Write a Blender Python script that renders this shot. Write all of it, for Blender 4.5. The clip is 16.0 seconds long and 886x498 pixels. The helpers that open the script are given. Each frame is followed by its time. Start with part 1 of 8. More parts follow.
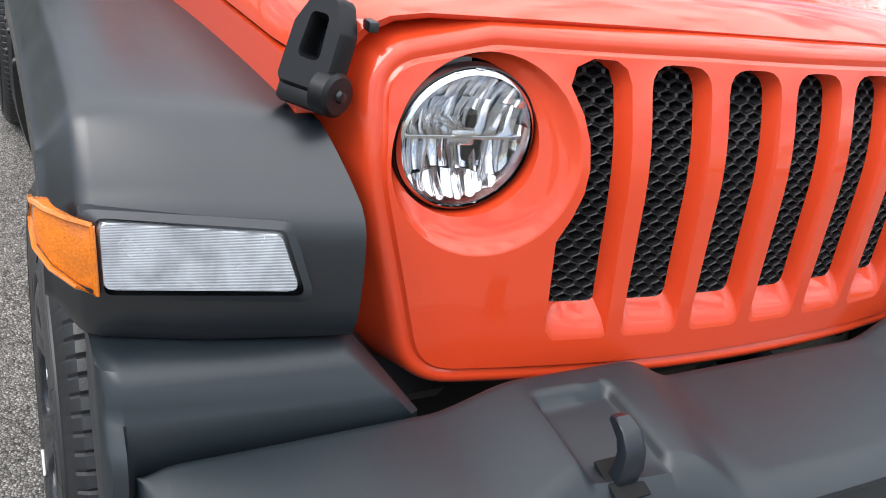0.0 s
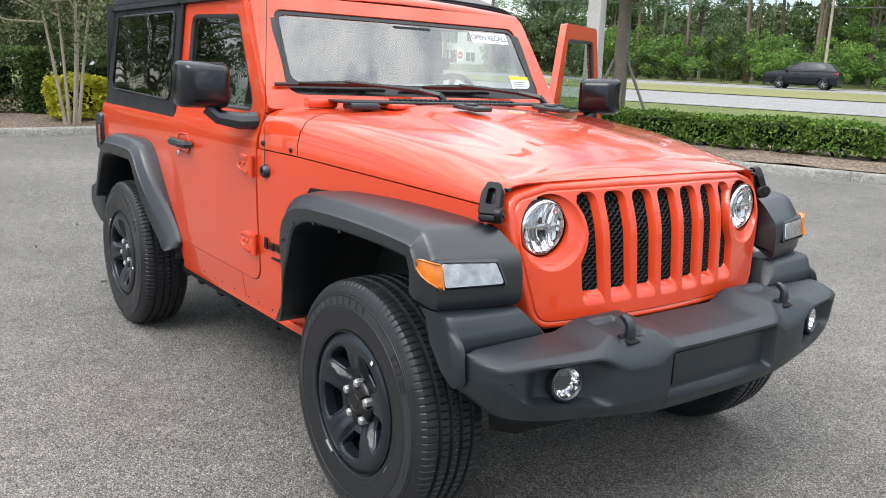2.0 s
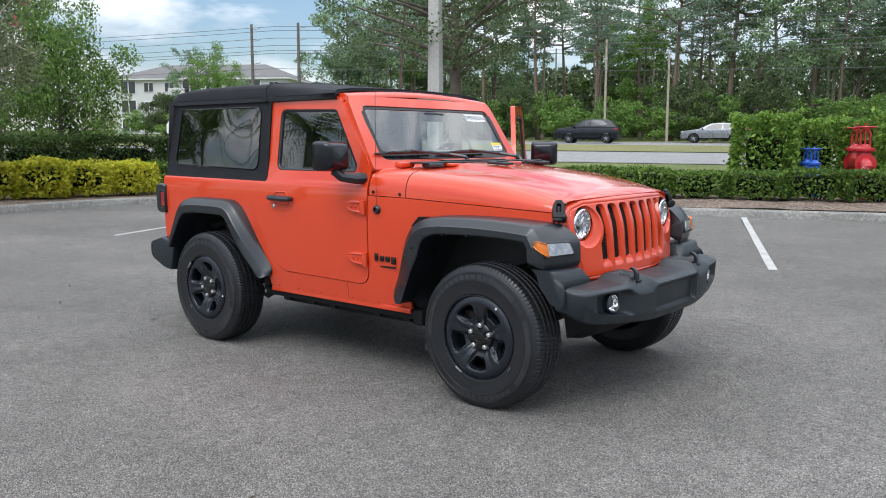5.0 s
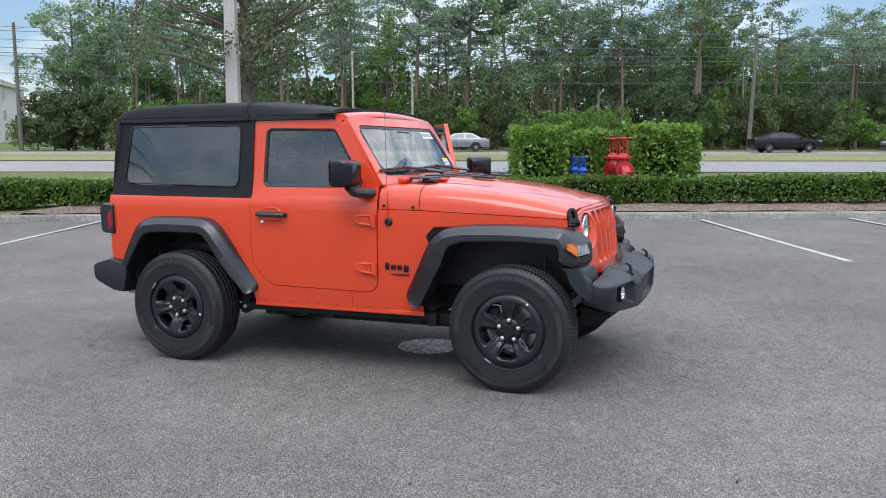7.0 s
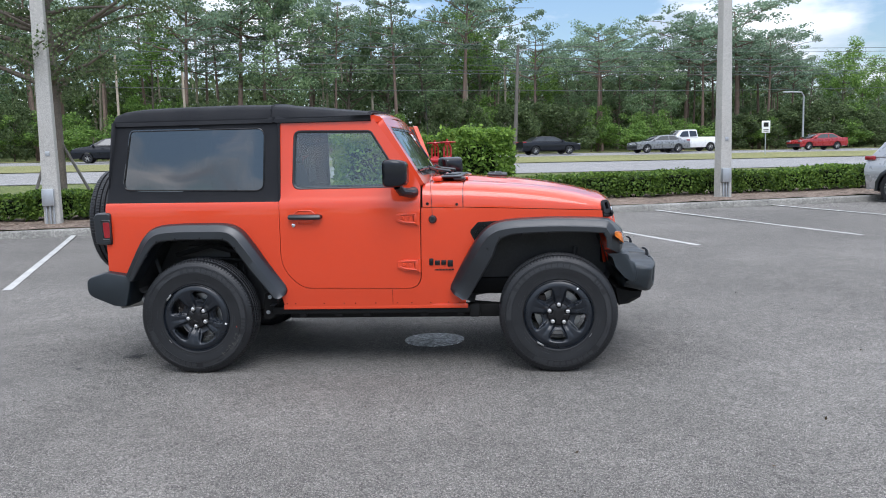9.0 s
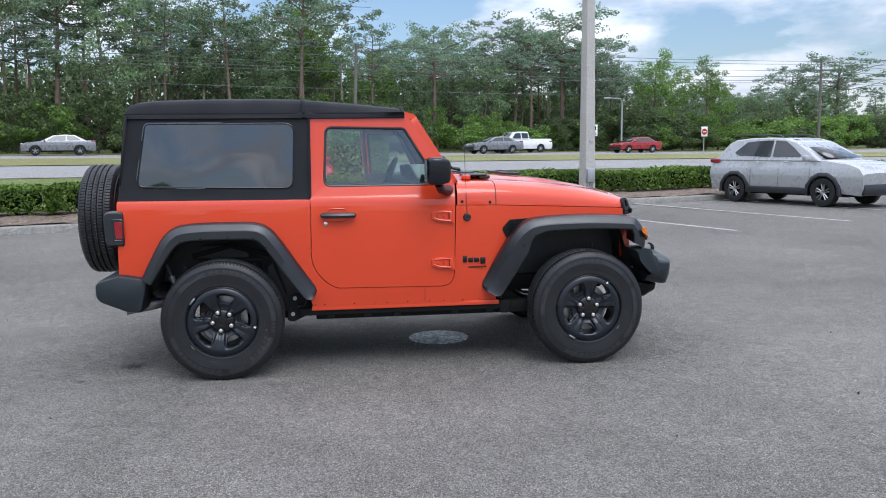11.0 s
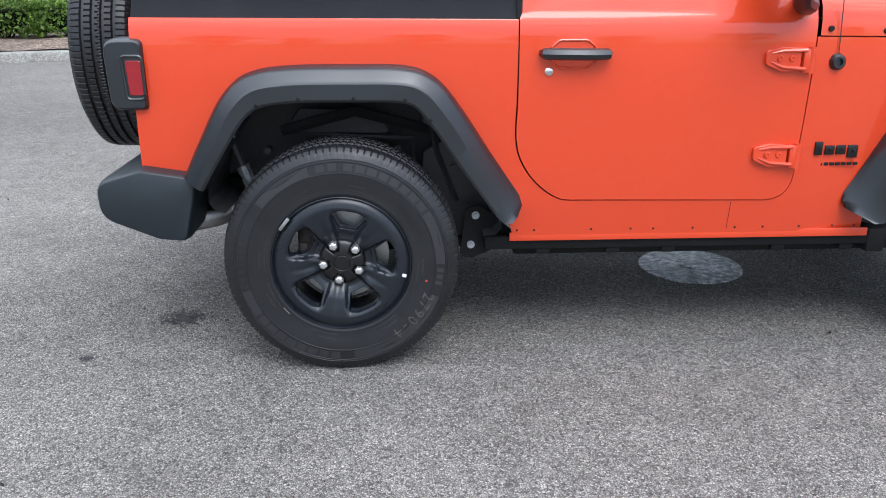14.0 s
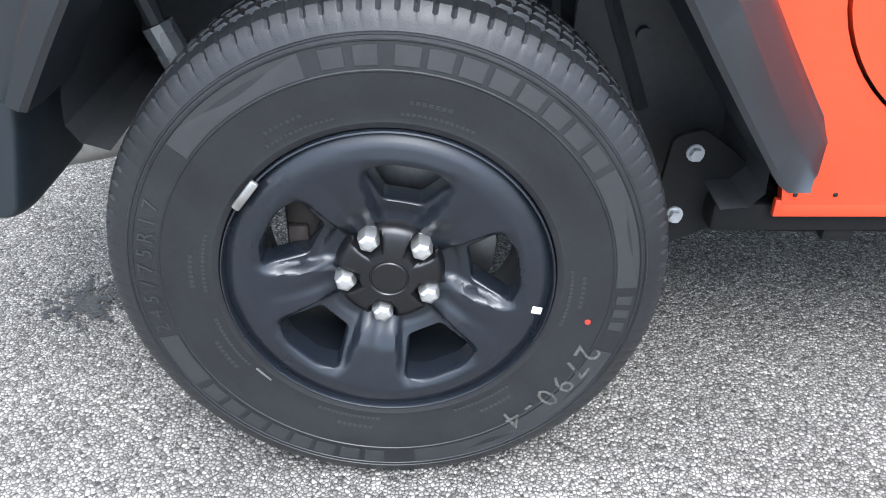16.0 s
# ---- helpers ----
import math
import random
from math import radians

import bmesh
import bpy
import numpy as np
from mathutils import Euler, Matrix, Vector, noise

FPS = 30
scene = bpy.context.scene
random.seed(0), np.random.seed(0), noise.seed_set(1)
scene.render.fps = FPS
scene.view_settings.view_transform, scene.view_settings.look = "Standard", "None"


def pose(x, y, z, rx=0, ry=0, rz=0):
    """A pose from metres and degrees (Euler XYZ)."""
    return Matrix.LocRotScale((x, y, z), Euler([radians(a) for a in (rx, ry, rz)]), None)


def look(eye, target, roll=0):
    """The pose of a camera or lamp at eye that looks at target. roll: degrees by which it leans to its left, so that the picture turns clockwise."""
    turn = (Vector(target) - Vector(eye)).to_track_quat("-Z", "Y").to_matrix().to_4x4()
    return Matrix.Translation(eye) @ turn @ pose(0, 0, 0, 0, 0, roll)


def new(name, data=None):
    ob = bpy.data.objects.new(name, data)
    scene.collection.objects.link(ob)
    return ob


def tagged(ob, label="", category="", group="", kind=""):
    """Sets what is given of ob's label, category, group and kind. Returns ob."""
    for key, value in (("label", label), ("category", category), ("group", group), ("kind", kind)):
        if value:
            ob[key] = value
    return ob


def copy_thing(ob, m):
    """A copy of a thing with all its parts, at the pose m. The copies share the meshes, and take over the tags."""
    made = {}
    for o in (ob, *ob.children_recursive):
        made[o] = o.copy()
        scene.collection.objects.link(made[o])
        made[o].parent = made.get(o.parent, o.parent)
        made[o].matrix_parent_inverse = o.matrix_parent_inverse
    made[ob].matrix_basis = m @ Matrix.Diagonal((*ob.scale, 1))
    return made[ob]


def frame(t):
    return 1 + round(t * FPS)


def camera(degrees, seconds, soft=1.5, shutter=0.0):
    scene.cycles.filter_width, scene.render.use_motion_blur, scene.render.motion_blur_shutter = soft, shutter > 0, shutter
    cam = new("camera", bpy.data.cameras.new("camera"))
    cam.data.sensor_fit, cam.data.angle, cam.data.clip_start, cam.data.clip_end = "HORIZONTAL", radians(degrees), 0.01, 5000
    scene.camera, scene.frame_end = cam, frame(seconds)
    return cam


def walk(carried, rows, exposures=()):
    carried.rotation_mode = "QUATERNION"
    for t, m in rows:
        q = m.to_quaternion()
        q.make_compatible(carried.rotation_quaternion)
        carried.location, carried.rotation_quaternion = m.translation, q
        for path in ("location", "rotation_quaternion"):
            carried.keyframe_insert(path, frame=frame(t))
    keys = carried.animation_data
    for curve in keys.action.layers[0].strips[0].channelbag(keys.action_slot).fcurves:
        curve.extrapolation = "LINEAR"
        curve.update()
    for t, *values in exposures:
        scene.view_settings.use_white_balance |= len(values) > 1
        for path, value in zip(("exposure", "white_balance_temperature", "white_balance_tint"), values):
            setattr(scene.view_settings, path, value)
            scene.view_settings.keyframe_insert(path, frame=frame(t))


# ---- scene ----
# the filming camera opens up towards the dark tyre
EXPOSURES = [(0, 0.27, 6550, 10), (0.5, 0.06, 6600, 10), (1, 0.10, 6640, 10), (1.5, 0.20, 6600, 9), (2, 0.26, 6580, 9), (3, -0.08, 6400, 10), (5.3, -0.19, 6250, 10), (6, -0.21, 6170, 11), (9.5, -0.12, 6070, 12), (12, -0.26, 6000, 13), (12.5, -0.04, 6030, 13), (13, 0.09, 6090, 12), (14, 0.31, 6060, 11), (15, 0.64, 6060, 10), (15.5, 1.06, 6060, 10), (16, 1.36, 6070, 10)]
cam = camera(56.4, 16.0, 1.0)
PATH = [
    (0, (3.595, -0.967, 1.287), (2.065, -0.025, 0.409), 10.4),
    (0.5, (3.845, -1.248, 1.342), (2.363, -0.127, 0.603), 9.8),
    (1, (4.107, -1.547, 1.38), (2.596, -0.406, 0.735), 6.4),
    (1.5, (4.378, -1.85, 1.411), (2.835, -0.687, 0.894), 4.1),
    (2, (4.585, -2.196, 1.427), (3.029, -1.011, 1.012), 2.4),
    (2.5, (4.774, -2.517, 1.421), (3.206, -1.32, 1.092), 0.5),
    (3, (4.923, -2.871, 1.41), (3.365, -1.655, 1.102), 0.3),
    (3.2, (4.964, -3.026, 1.397), (3.431, -1.775, 1.104), 0.4),
    (4.25, (5.13, -3.813, 1.406), (3.716, -2.414, 1.143), 0.2),
    (5.3, (4.956, -4.605, 1.44), (3.791, -2.998, 1.193), 0.1),
    (5.5, (4.85, -4.744, 1.448), (3.758, -3.086, 1.209), 0.2),
    (6, (4.58, -5.124, 1.456), (3.666, -3.361, 1.222), 0.4),
    (6.5, (4.255, -5.437, 1.464), (3.43, -3.63, 1.229), 0.1),
    (7, (3.862, -5.661, 1.484), (3.151, -3.807, 1.248), -0.4),
    (7.5, (3.442, -5.944, 1.48), (2.871, -4.041, 1.247), -0.7),
    (8, (3.021, -6.073, 1.463), (2.599, -4.132, 1.228), -1.1),
    (8.5, (2.565, -6.235, 1.474), (2.282, -4.269, 1.241), -1.2),
    (9, (2.132, -6.328, 1.465), (1.975, -4.347, 1.236), -1.4),
    (9.5, (1.708, -6.381, 1.492), (1.708, -4.394, 1.266), -1.2),
    (9.7, (1.54, -6.417, 1.498), (1.571, -4.43, 1.273), -1.3),
    (10.75, (0.849, -6.377, 1.49), (1.092, -4.4, 1.252), -0.9),
    (11.8, (0.45, -5.853, 1.454), (0.733, -3.889, 1.207), -0.5),
    (12, (0.408, -5.66, 1.446), (0.649, -3.692, 1.185), -0.8),
    (12.5, (0.343, -5.136, 1.409), (0.53, -3.171, 1.083), -0.5),
    (13, (0.355, -4.602, 1.356), (0.472, -2.648, 0.946), -0.5),
    (13.5, (0.303, -4.058, 1.321), (0.395, -2.128, 0.802), -0.2),
    (14, (0.219, -3.512, 1.31), (0.305, -1.617, 0.674), -0.1),
    (14.5, (0.17, -2.999, 1.24), (0.229, -1.121, 0.554), 0.1),
    (15, (0.106, -2.518, 1.165), (0.15, -0.68, 0.376), 0.3),
    (15.5, (0.074, -2.115, 1.103), (0.099, -0.361, 0.141), 0.1),
    (16, (0.066, -1.859, 1.046), (0.082, -0.17, -0.026), 0.3),
]
walk(cam, [(t, look(eye, target, roll)) for t, eye, target, roll in PATH], EXPOSURES)

# ---- light ----
SUN_EL, SUN_AZ = radians(52), radians(165)
world = bpy.data.worlds.new("sky")
scene.world = world
world.use_nodes = True
wt = world.node_tree
wt.nodes.clear()


def sky_nodes():
    n, l = wt.nodes, wt.links
    out, bg = n.new("ShaderNodeOutputWorld"), n.new("ShaderNodeBackground")
    sky = n.new("ShaderNodeTexSky")
    sky.sky_type, sky.sun_disc, sky.sun_elevation, sky.sun_rotation = "NISHITA", False, SUN_EL, SUN_AZ
    sky.dust_density, sky.air_density, sky.ozone_density = 0.7, 1.1, 2.5
    co, mp = n.new("ShaderNodeTexCoord"), n.new("ShaderNodeMapping")
    mp.inputs["Scale"].default_value = (1.5, 1.5, 4.2)
    mp.inputs["Location"].default_value = (0.7, 0.2, 0.4)
    noise_ = n.new("ShaderNodeTexNoise")
    noise_.inputs["Scale"].default_value, noise_.inputs["Detail"].default_value = 3.2, 9
    noise_.inputs["Roughness"].default_value = 0.55
    ramp = n.new("ShaderNodeValToRGB")
    ramp.color_ramp.elements[0].position, ramp.color_ramp.elements[1].position = 0.44, 0.61
    fine = n.new("ShaderNodeTexNoise")
    fine.inputs["Scale"].default_value, fine.inputs["Detail"].default_value = 4.4, 6
    tone = n.new("ShaderNodeValToRGB")
    tone.color_ramp.elements[0].color, tone.color_ramp.elements[1].color = (5.6, 6.15, 6.9, 1), (10.9, 10.95, 11.1, 1)
    tone.color_ramp.elements[0].position, tone.color_ramp.elements[1].position = 0.37, 0.60
    mix = n.new("ShaderNodeMix")
    mix.data_type = "RGBA"
    l.new(co.outputs["Generated"], mp.inputs["Vector"])
    l.new(mp.outputs["Vector"], noise_.inputs["Vector"])
    l.new(mp.outputs["Vector"], fine.inputs["Vector"])
    # the cloud closes up overhead
    up, cover, both = n.new("ShaderNodeSeparateXYZ"), n.new("ShaderNodeMapRange"), n.new("ShaderNodeMath")
    cover.inputs["From Min"].default_value, cover.inputs["From Max"].default_value = 0.2, 0.75
    cover.inputs["To Max"].default_value = 0.13
    l.new(co.outputs["Generated"], up.inputs["Vector"])
    l.new(up.outputs["Z"], cover.inputs["Value"])
    l.new(noise_.outputs["Fac"], both.inputs[0])
    l.new(cover.outputs["Result"], both.inputs[1])
    l.new(both.outputs[0], ramp.inputs["Fac"])
    l.new(fine.outputs["Fac"], tone.inputs["Fac"])
    l.new(ramp.outputs["Color"], mix.inputs["Factor"])
    l.new(sky.outputs["Color"], mix.inputs["A"])
    l.new(tone.outputs["Color"], mix.inputs["B"])
    # an overcast sky is brighter overhead than at the horizon
    sep, rise = n.new("ShaderNodeSeparateXYZ"), n.new("ShaderNodeMapRange")
    rise.inputs["To Min"].default_value, rise.inputs["To Max"].default_value = 1.07, 2.95
    scale = n.new("ShaderNodeVectorMath")
    scale.operation = "SCALE"
    l.new(co.outputs["Generated"], sep.inputs["Vector"])
    l.new(sep.outputs["Z"], rise.inputs["Value"])
    l.new(mix.outputs["Result"], scale.inputs[0])
    l.new(rise.outputs["Result"], scale.inputs["Scale"])
    l.new(scale.outputs["Vector"], bg.inputs["Color"])
    bg.inputs["Strength"].default_value = 0.105
    l.new(bg.outputs["Background"], out.inputs["Surface"])


sky_nodes()
sun = new("sun", bpy.data.lights.new("sun", "SUN"))
sun.data.energy, sun.data.angle, sun.data.color = 1.75, radians(34), (1.0, 0.975, 0.94)
sun.matrix_world = look((0, 0, 30), Vector((0, 0, 30)) - Vector((math.sin(SUN_AZ) * math.cos(SUN_EL), math.cos(SUN_AZ) * math.cos(SUN_EL), math.sin(SUN_EL))))
scene.view_settings.exposure = 0.0

# ---- materials ----


def surf(name, color, rough=0.6, metal=0.0, var=0.12, scale=6.0, fine=90.0, bump=0.0, bump_scale=200.0, coat=0.0, spec=0.5, alpha=1.0, rvar=0.08, trans=0.0, rand=0.0):
    """Principled surface with colour and roughness variation at two scales, and fine relief."""
    m = bpy.data.materials.new(name)
    m.use_nodes = True
    n, l = m.node_tree.nodes, m.node_tree.links
    b = n["Principled BSDF"]
    co = n.new("ShaderNodeTexCoord")
    big, small = n.new("ShaderNodeTexNoise"), n.new("ShaderNodeTexNoise")
    big.inputs["Scale"].default_value, small.inputs["Scale"].default_value = scale, fine
    big.inputs["Detail"].default_value, small.inputs["Detail"].default_value = 4, 3
    for t in (big, small):
        l.new(co.outputs["Object"], t.inputs["Vector"])
    add = n.new("ShaderNodeMath")
    add.operation = "ADD"
    l.new(big.outputs["Fac"], add.inputs[0])
    l.new(small.outputs["Fac"], add.inputs[1])
    mr = n.new("ShaderNodeMapRange")
    mr.inputs["From Min"].default_value, mr.inputs["From Max"].default_value = 0.6, 1.4
    mr.inputs["To Min"].default_value, mr.inputs["To Max"].default_value = 1 - var, 1 + var
    l.new(add.outputs[0], mr.inputs["Value"])
    fac = mr.outputs["Result"]
    if rand:
        oi = n.new("ShaderNodeObjectInfo")
        r2 = n.new("ShaderNodeMapRange")
        r2.inputs["To Min"].default_value, r2.inputs["To Max"].default_value = 1 - rand, 1 + rand
        l.new(oi.outputs["Random"], r2.inputs["Value"])
        mm = n.new("ShaderNodeMath")
        mm.operation = "MULTIPLY"
        l.new(fac, mm.inputs[0])
        l.new(r2.outputs["Result"], mm.inputs[1])
        fac = mm.outputs[0]
    vm = n.new("ShaderNodeVectorMath")
    vm.operation = "SCALE"
    vm.inputs[0].default_value = color
    l.new(fac, vm.inputs["Scale"])
    l.new(vm.outputs["Vector"], b.inputs["Base Color"])
    rr = n.new("ShaderNodeMapRange")
    rr.inputs["From Min"].default_value, rr.inputs["From Max"].default_value = 0.3, 0.7
    rr.inputs["To Min"].default_value, rr.inputs["To Max"].default_value = max(0.0, rough - rvar), min(1, rough + rvar)
    l.new(big.outputs["Fac"], rr.inputs["Value"])
    l.new(rr.outputs["Result"], b.inputs["Roughness"])
    b.inputs["Metallic"].default_value = metal
    b.inputs["Specular IOR Level"].default_value = spec
    b.inputs["Coat Weight"].default_value = coat
    b.inputs["Coat Roughness"].default_value = 0.03
    b.inputs["Transmission Weight"].default_value = trans
    b.inputs["Alpha"].default_value = alpha
    if bump:
        bt, bp = n.new("ShaderNodeTexNoise"), n.new("ShaderNodeBump")
        bt.inputs["Scale"].default_value, bt.inputs["Detail"].default_value = bump_scale, 3
        l.new(co.outputs["Object"], bt.inputs["Vector"])
        l.new(bt.outputs["Fac"], bp.inputs["Height"])
        bp.inputs["Strength"].default_value, bp.inputs["Distance"].default_value = bump, 0.004
        l.new(bp.outputs["Normal"], b.inputs["Normal"])
    return m


def glass(name, tint, rough=0.0, front=0.08):
    """Thin pane: tinted see-through mixed with a mirror that grows towards grazing view; front is its share seen square on."""
    m = bpy.data.materials.new(name)
    m.use_nodes = True
    n, l = m.node_tree.nodes, m.node_tree.links
    n.clear()
    out, tr, gl, mx, lw = (n.new("ShaderNode" + k) for k in ("OutputMaterial", "BsdfTransparent", "BsdfGlossy", "MixShader", "LayerWeight"))
    tr.inputs["Color"].default_value = (*tint, 1)
    gl.inputs["Roughness"].default_value = rough
    lw.inputs["Blend"].default_value = 0.5
    pw, mr = n.new("ShaderNodeMath"), n.new("ShaderNodeMapRange")
    pw.operation, pw.inputs[1].default_value = "POWER", 3.8
    mr.inputs["To Min"].default_value = front
    l.new(lw.outputs["Facing"], pw.inputs[0])
    l.new(pw.outputs[0], mr.inputs["Value"])
    l.new(mr.outputs["Result"], mx.inputs["Fac"])
    l.new(tr.outputs["BSDF"], mx.inputs[1])
    l.new(gl.outputs["BSDF"], mx.inputs[2])
    l.new(mx.outputs["Shader"], out.inputs["Surface"])
    return m


def stone_mix(name, low, high, cell, rough=0.9, patch=0.25, patch_scale=0.35, bump=0.5, mid=0.15, gap=0.0):
    """Aggregate in binder: speckled stones of many tones with large worn patches; gap darkens the joints between stones."""
    m = bpy.data.materials.new(name)
    m.use_nodes = True
    n, l = m.node_tree.nodes, m.node_tree.links
    b = n["Principled BSDF"]
    co = n.new("ShaderNodeTexCoord")

    def tex(kind, scale, detail=0):
        t = n.new("ShaderNodeTex" + kind)
        t.inputs["Scale"].default_value = scale
        if kind == "Noise":
            t.inputs["Detail"].default_value = detail
        l.new(co.outputs["Object"], t.inputs["Vector"])
        return t

    def span(value, a, c, d, e):
        r = n.new("ShaderNodeMapRange")
        for k, v in zip(("From Min", "From Max", "To Min", "To Max"), (a, c, d, e)):
            r.inputs[k].default_value = v
        l.new(value, r.inputs["Value"])
        return r.outputs["Result"]

    def calc(op, a, c):
        q = n.new("ShaderNodeMath")
        q.operation = op
        l.new(a, q.inputs[0])
        l.new(c, q.inputs[1])
        return q.outputs[0]

    vo = tex("Voronoi", cell)
    sep = n.new("ShaderNodeSeparateColor")
    l.new(vo.outputs["Color"], sep.inputs["Color"])
    ramp = n.new("ShaderNodeValToRGB")
    e = ramp.color_ramp.elements
    e[0].color, e[1].color = (*low, 1), (*high, 1)
    e[0].position, e[1].position = 0.2, 1.0
    l.new(sep.outputs["Red"], ramp.inputs["Fac"])
    big = calc("ADD", tex("Noise", patch_scale, 6).outputs["Fac"], tex("Noise", 14, 5).outputs["Fac"])
    fac = span(big, 0.65, 1.35, 1 - patch, 1 + patch)
    fac = calc("MULTIPLY", fac, span(tex("Noise", cell * 0.3, 2).outputs["Fac"], 0.32, 0.68, 1 - mid, 1 + mid))
    if gap:
        ed = tex("Voronoi", cell)
        ed.feature = "DISTANCE_TO_EDGE"
        fac = calc("MULTIPLY", fac, span(ed.outputs["Distance"], 0.02, 0.16, 1 - gap, 1.0))
    vm = n.new("ShaderNodeVectorMath")
    vm.operation = "SCALE"
    l.new(ramp.outputs["Color"], vm.inputs[0])
    l.new(fac, vm.inputs["Scale"])
    l.new(vm.outputs["Vector"], b.inputs["Base Color"])
    b.inputs["Roughness"].default_value = rough
    b.inputs["Specular IOR Level"].default_value = 0.3
    bp = n.new("ShaderNodeBump")
    bp.invert = True
    bp.inputs["Strength"].default_value, bp.inputs["Distance"].default_value = bump, 0.005
    l.new(vo.outputs["Distance"], bp.inputs["Height"])
    l.new(bp.outputs["Normal"], b.inputs["Normal"])
    return m


def chip_seal(name, tones, gain=1.0):
    """Open-textured asphalt: stones of mixed tones about a centimetre across in dark binder, over finer grit, with worn patches."""
    m = bpy.data.materials.new(name)
    m.use_nodes = True
    n, l = m.node_tree.nodes, m.node_tree.links
    b = n["Principled BSDF"]
    co = n.new("ShaderNodeTexCoord")

    def tex(kind, scale, detail=0.0, out="Fac"):
        t = n.new("ShaderNodeTex" + kind)
        t.inputs["Scale"].default_value = scale
        if kind == "Noise":
            t.inputs["Detail"].default_value = detail
        l.new(co.outputs["Object"], t.inputs["Vector"])
        return t

    def span(value, a, c, d, e):
        r = n.new("ShaderNodeMapRange")
        for k, v in zip(("From Min", "From Max", "To Min", "To Max"), (a, c, d, e)):
            r.inputs[k].default_value = v
        l.new(value, r.inputs["Value"])
        return r.outputs["Result"]

    def calc(op, a, c):
        q = n.new("ShaderNodeMath")
        q.operation = op
        l.new(a, q.inputs[0])
        l.new(c, q.inputs[1])
        return q.outputs[0]

    stones, grit = tex("Voronoi", 142), tex("Voronoi", 300)
    tone = []
    for v in (stones, grit):
        sep = n.new("ShaderNodeSeparateColor")
        l.new(v.outputs["Color"], sep.inputs["Color"])
        tone.append(sep.outputs["Red"])
    ramp = n.new("ShaderNodeValToRGB")
    e = ramp.color_ramp.elements
    e[0].position, e[0].color = 0.0, (*tones[0], 1)
    e[1].position, e[1].color = 1.0, (*tones[3], 1)
    for at, c in ((0.22, tones[1]), (0.72, tones[2])):
        q = e.new(at)
        q.color = (*c, 1)
    l.new(tone[0], ramp.inputs["Fac"])
    fac = span(tone[1], 0, 1, 0.82, 1.18)
    edge = tex("Voronoi", 142)
    edge.feature = "DISTANCE_TO_EDGE"
    fac = calc("MULTIPLY", fac, span(edge.outputs["Distance"], 0.02, 0.18, 0.26, 1.14))
    fac = calc("MULTIPLY", fac, span(tex("Noise", 60, 2).outputs["Fac"], 0.3, 0.7, 0.86, 1.14))
    fac = calc("MULTIPLY", fac, span(tex("Noise", 9, 4).outputs["Fac"], 0.3, 0.7, 0.88, 1.12))
    fac = calc("MULTIPLY", fac, span(tex("Noise", 1.4, 5).outputs["Fac"], 0.3, 0.7, 0.90, 1.10))
    fac = calc("MULTIPLY", fac, span(tex("Noise", 0.32, 6).outputs["Fac"], 0.3, 0.7, 0.82 * gain, 1.18 * gain))
    vm = n.new("ShaderNodeVectorMath")
    vm.operation = "SCALE"
    l.new(ramp.outputs["Color"], vm.inputs[0])
    l.new(fac, vm.inputs["Scale"])
    l.new(vm.outputs["Vector"], b.inputs["Base Color"])
    b.inputs["Roughness"].default_value = 0.86
    b.inputs["Specular IOR Level"].default_value = 0.3
    bp = n.new("ShaderNodeBump")
    bp.invert = True
    bp.inputs["Strength"].default_value, bp.inputs["Distance"].default_value = 0.8, 0.006
    l.new(stones.outputs["Distance"], bp.inputs["Height"])
    l.new(bp.outputs["Normal"], b.inputs["Normal"])
    return m


def leafy(name, dark, light, rough=0.55, rand=0.15):
    """Leaves: tone varies from leaf to leaf and from plant to plant; thin leaves let light through."""
    m = bpy.data.materials.new(name)
    m.use_nodes = True
    n, l = m.node_tree.nodes, m.node_tree.links
    b = n["Principled BSDF"]
    geo, oi = n.new("ShaderNodeNewGeometry"), n.new("ShaderNodeObjectInfo")
    ramp = n.new("ShaderNodeValToRGB")
    ramp.color_ramp.elements[0].color, ramp.color_ramp.elements[1].color = (*dark, 1), (*light, 1)
    l.new(geo.outputs["Random Per Island"], ramp.inputs["Fac"])
    r2 = n.new("ShaderNodeMapRange")
    r2.inputs["To Min"].default_value, r2.inputs["To Max"].default_value = 1 - rand, 1 + rand
    l.new(oi.outputs["Random"], r2.inputs["Value"])
    vm = n.new("ShaderNodeVectorMath")
    vm.operation = "SCALE"
    l.new(ramp.outputs["Color"], vm.inputs[0])
    l.new(r2.outputs["Result"], vm.inputs["Scale"])
    l.new(vm.outputs["Vector"], b.inputs["Base Color"])
    b.inputs["Roughness"].default_value = rough
    b.inputs["Specular IOR Level"].default_value = 0.3
    tl, mx = n.new("ShaderNodeBsdfTranslucent"), n.new("ShaderNodeMixShader")
    l.new(vm.outputs["Vector"], tl.inputs["Color"])
    mx.inputs["Fac"].default_value = 0.42
    l.new(b.outputs["BSDF"], mx.inputs[1])
    l.new(tl.outputs["BSDF"], mx.inputs[2])
    l.new(mx.outputs["Shader"], n["Material Output"].inputs["Surface"])
    return m


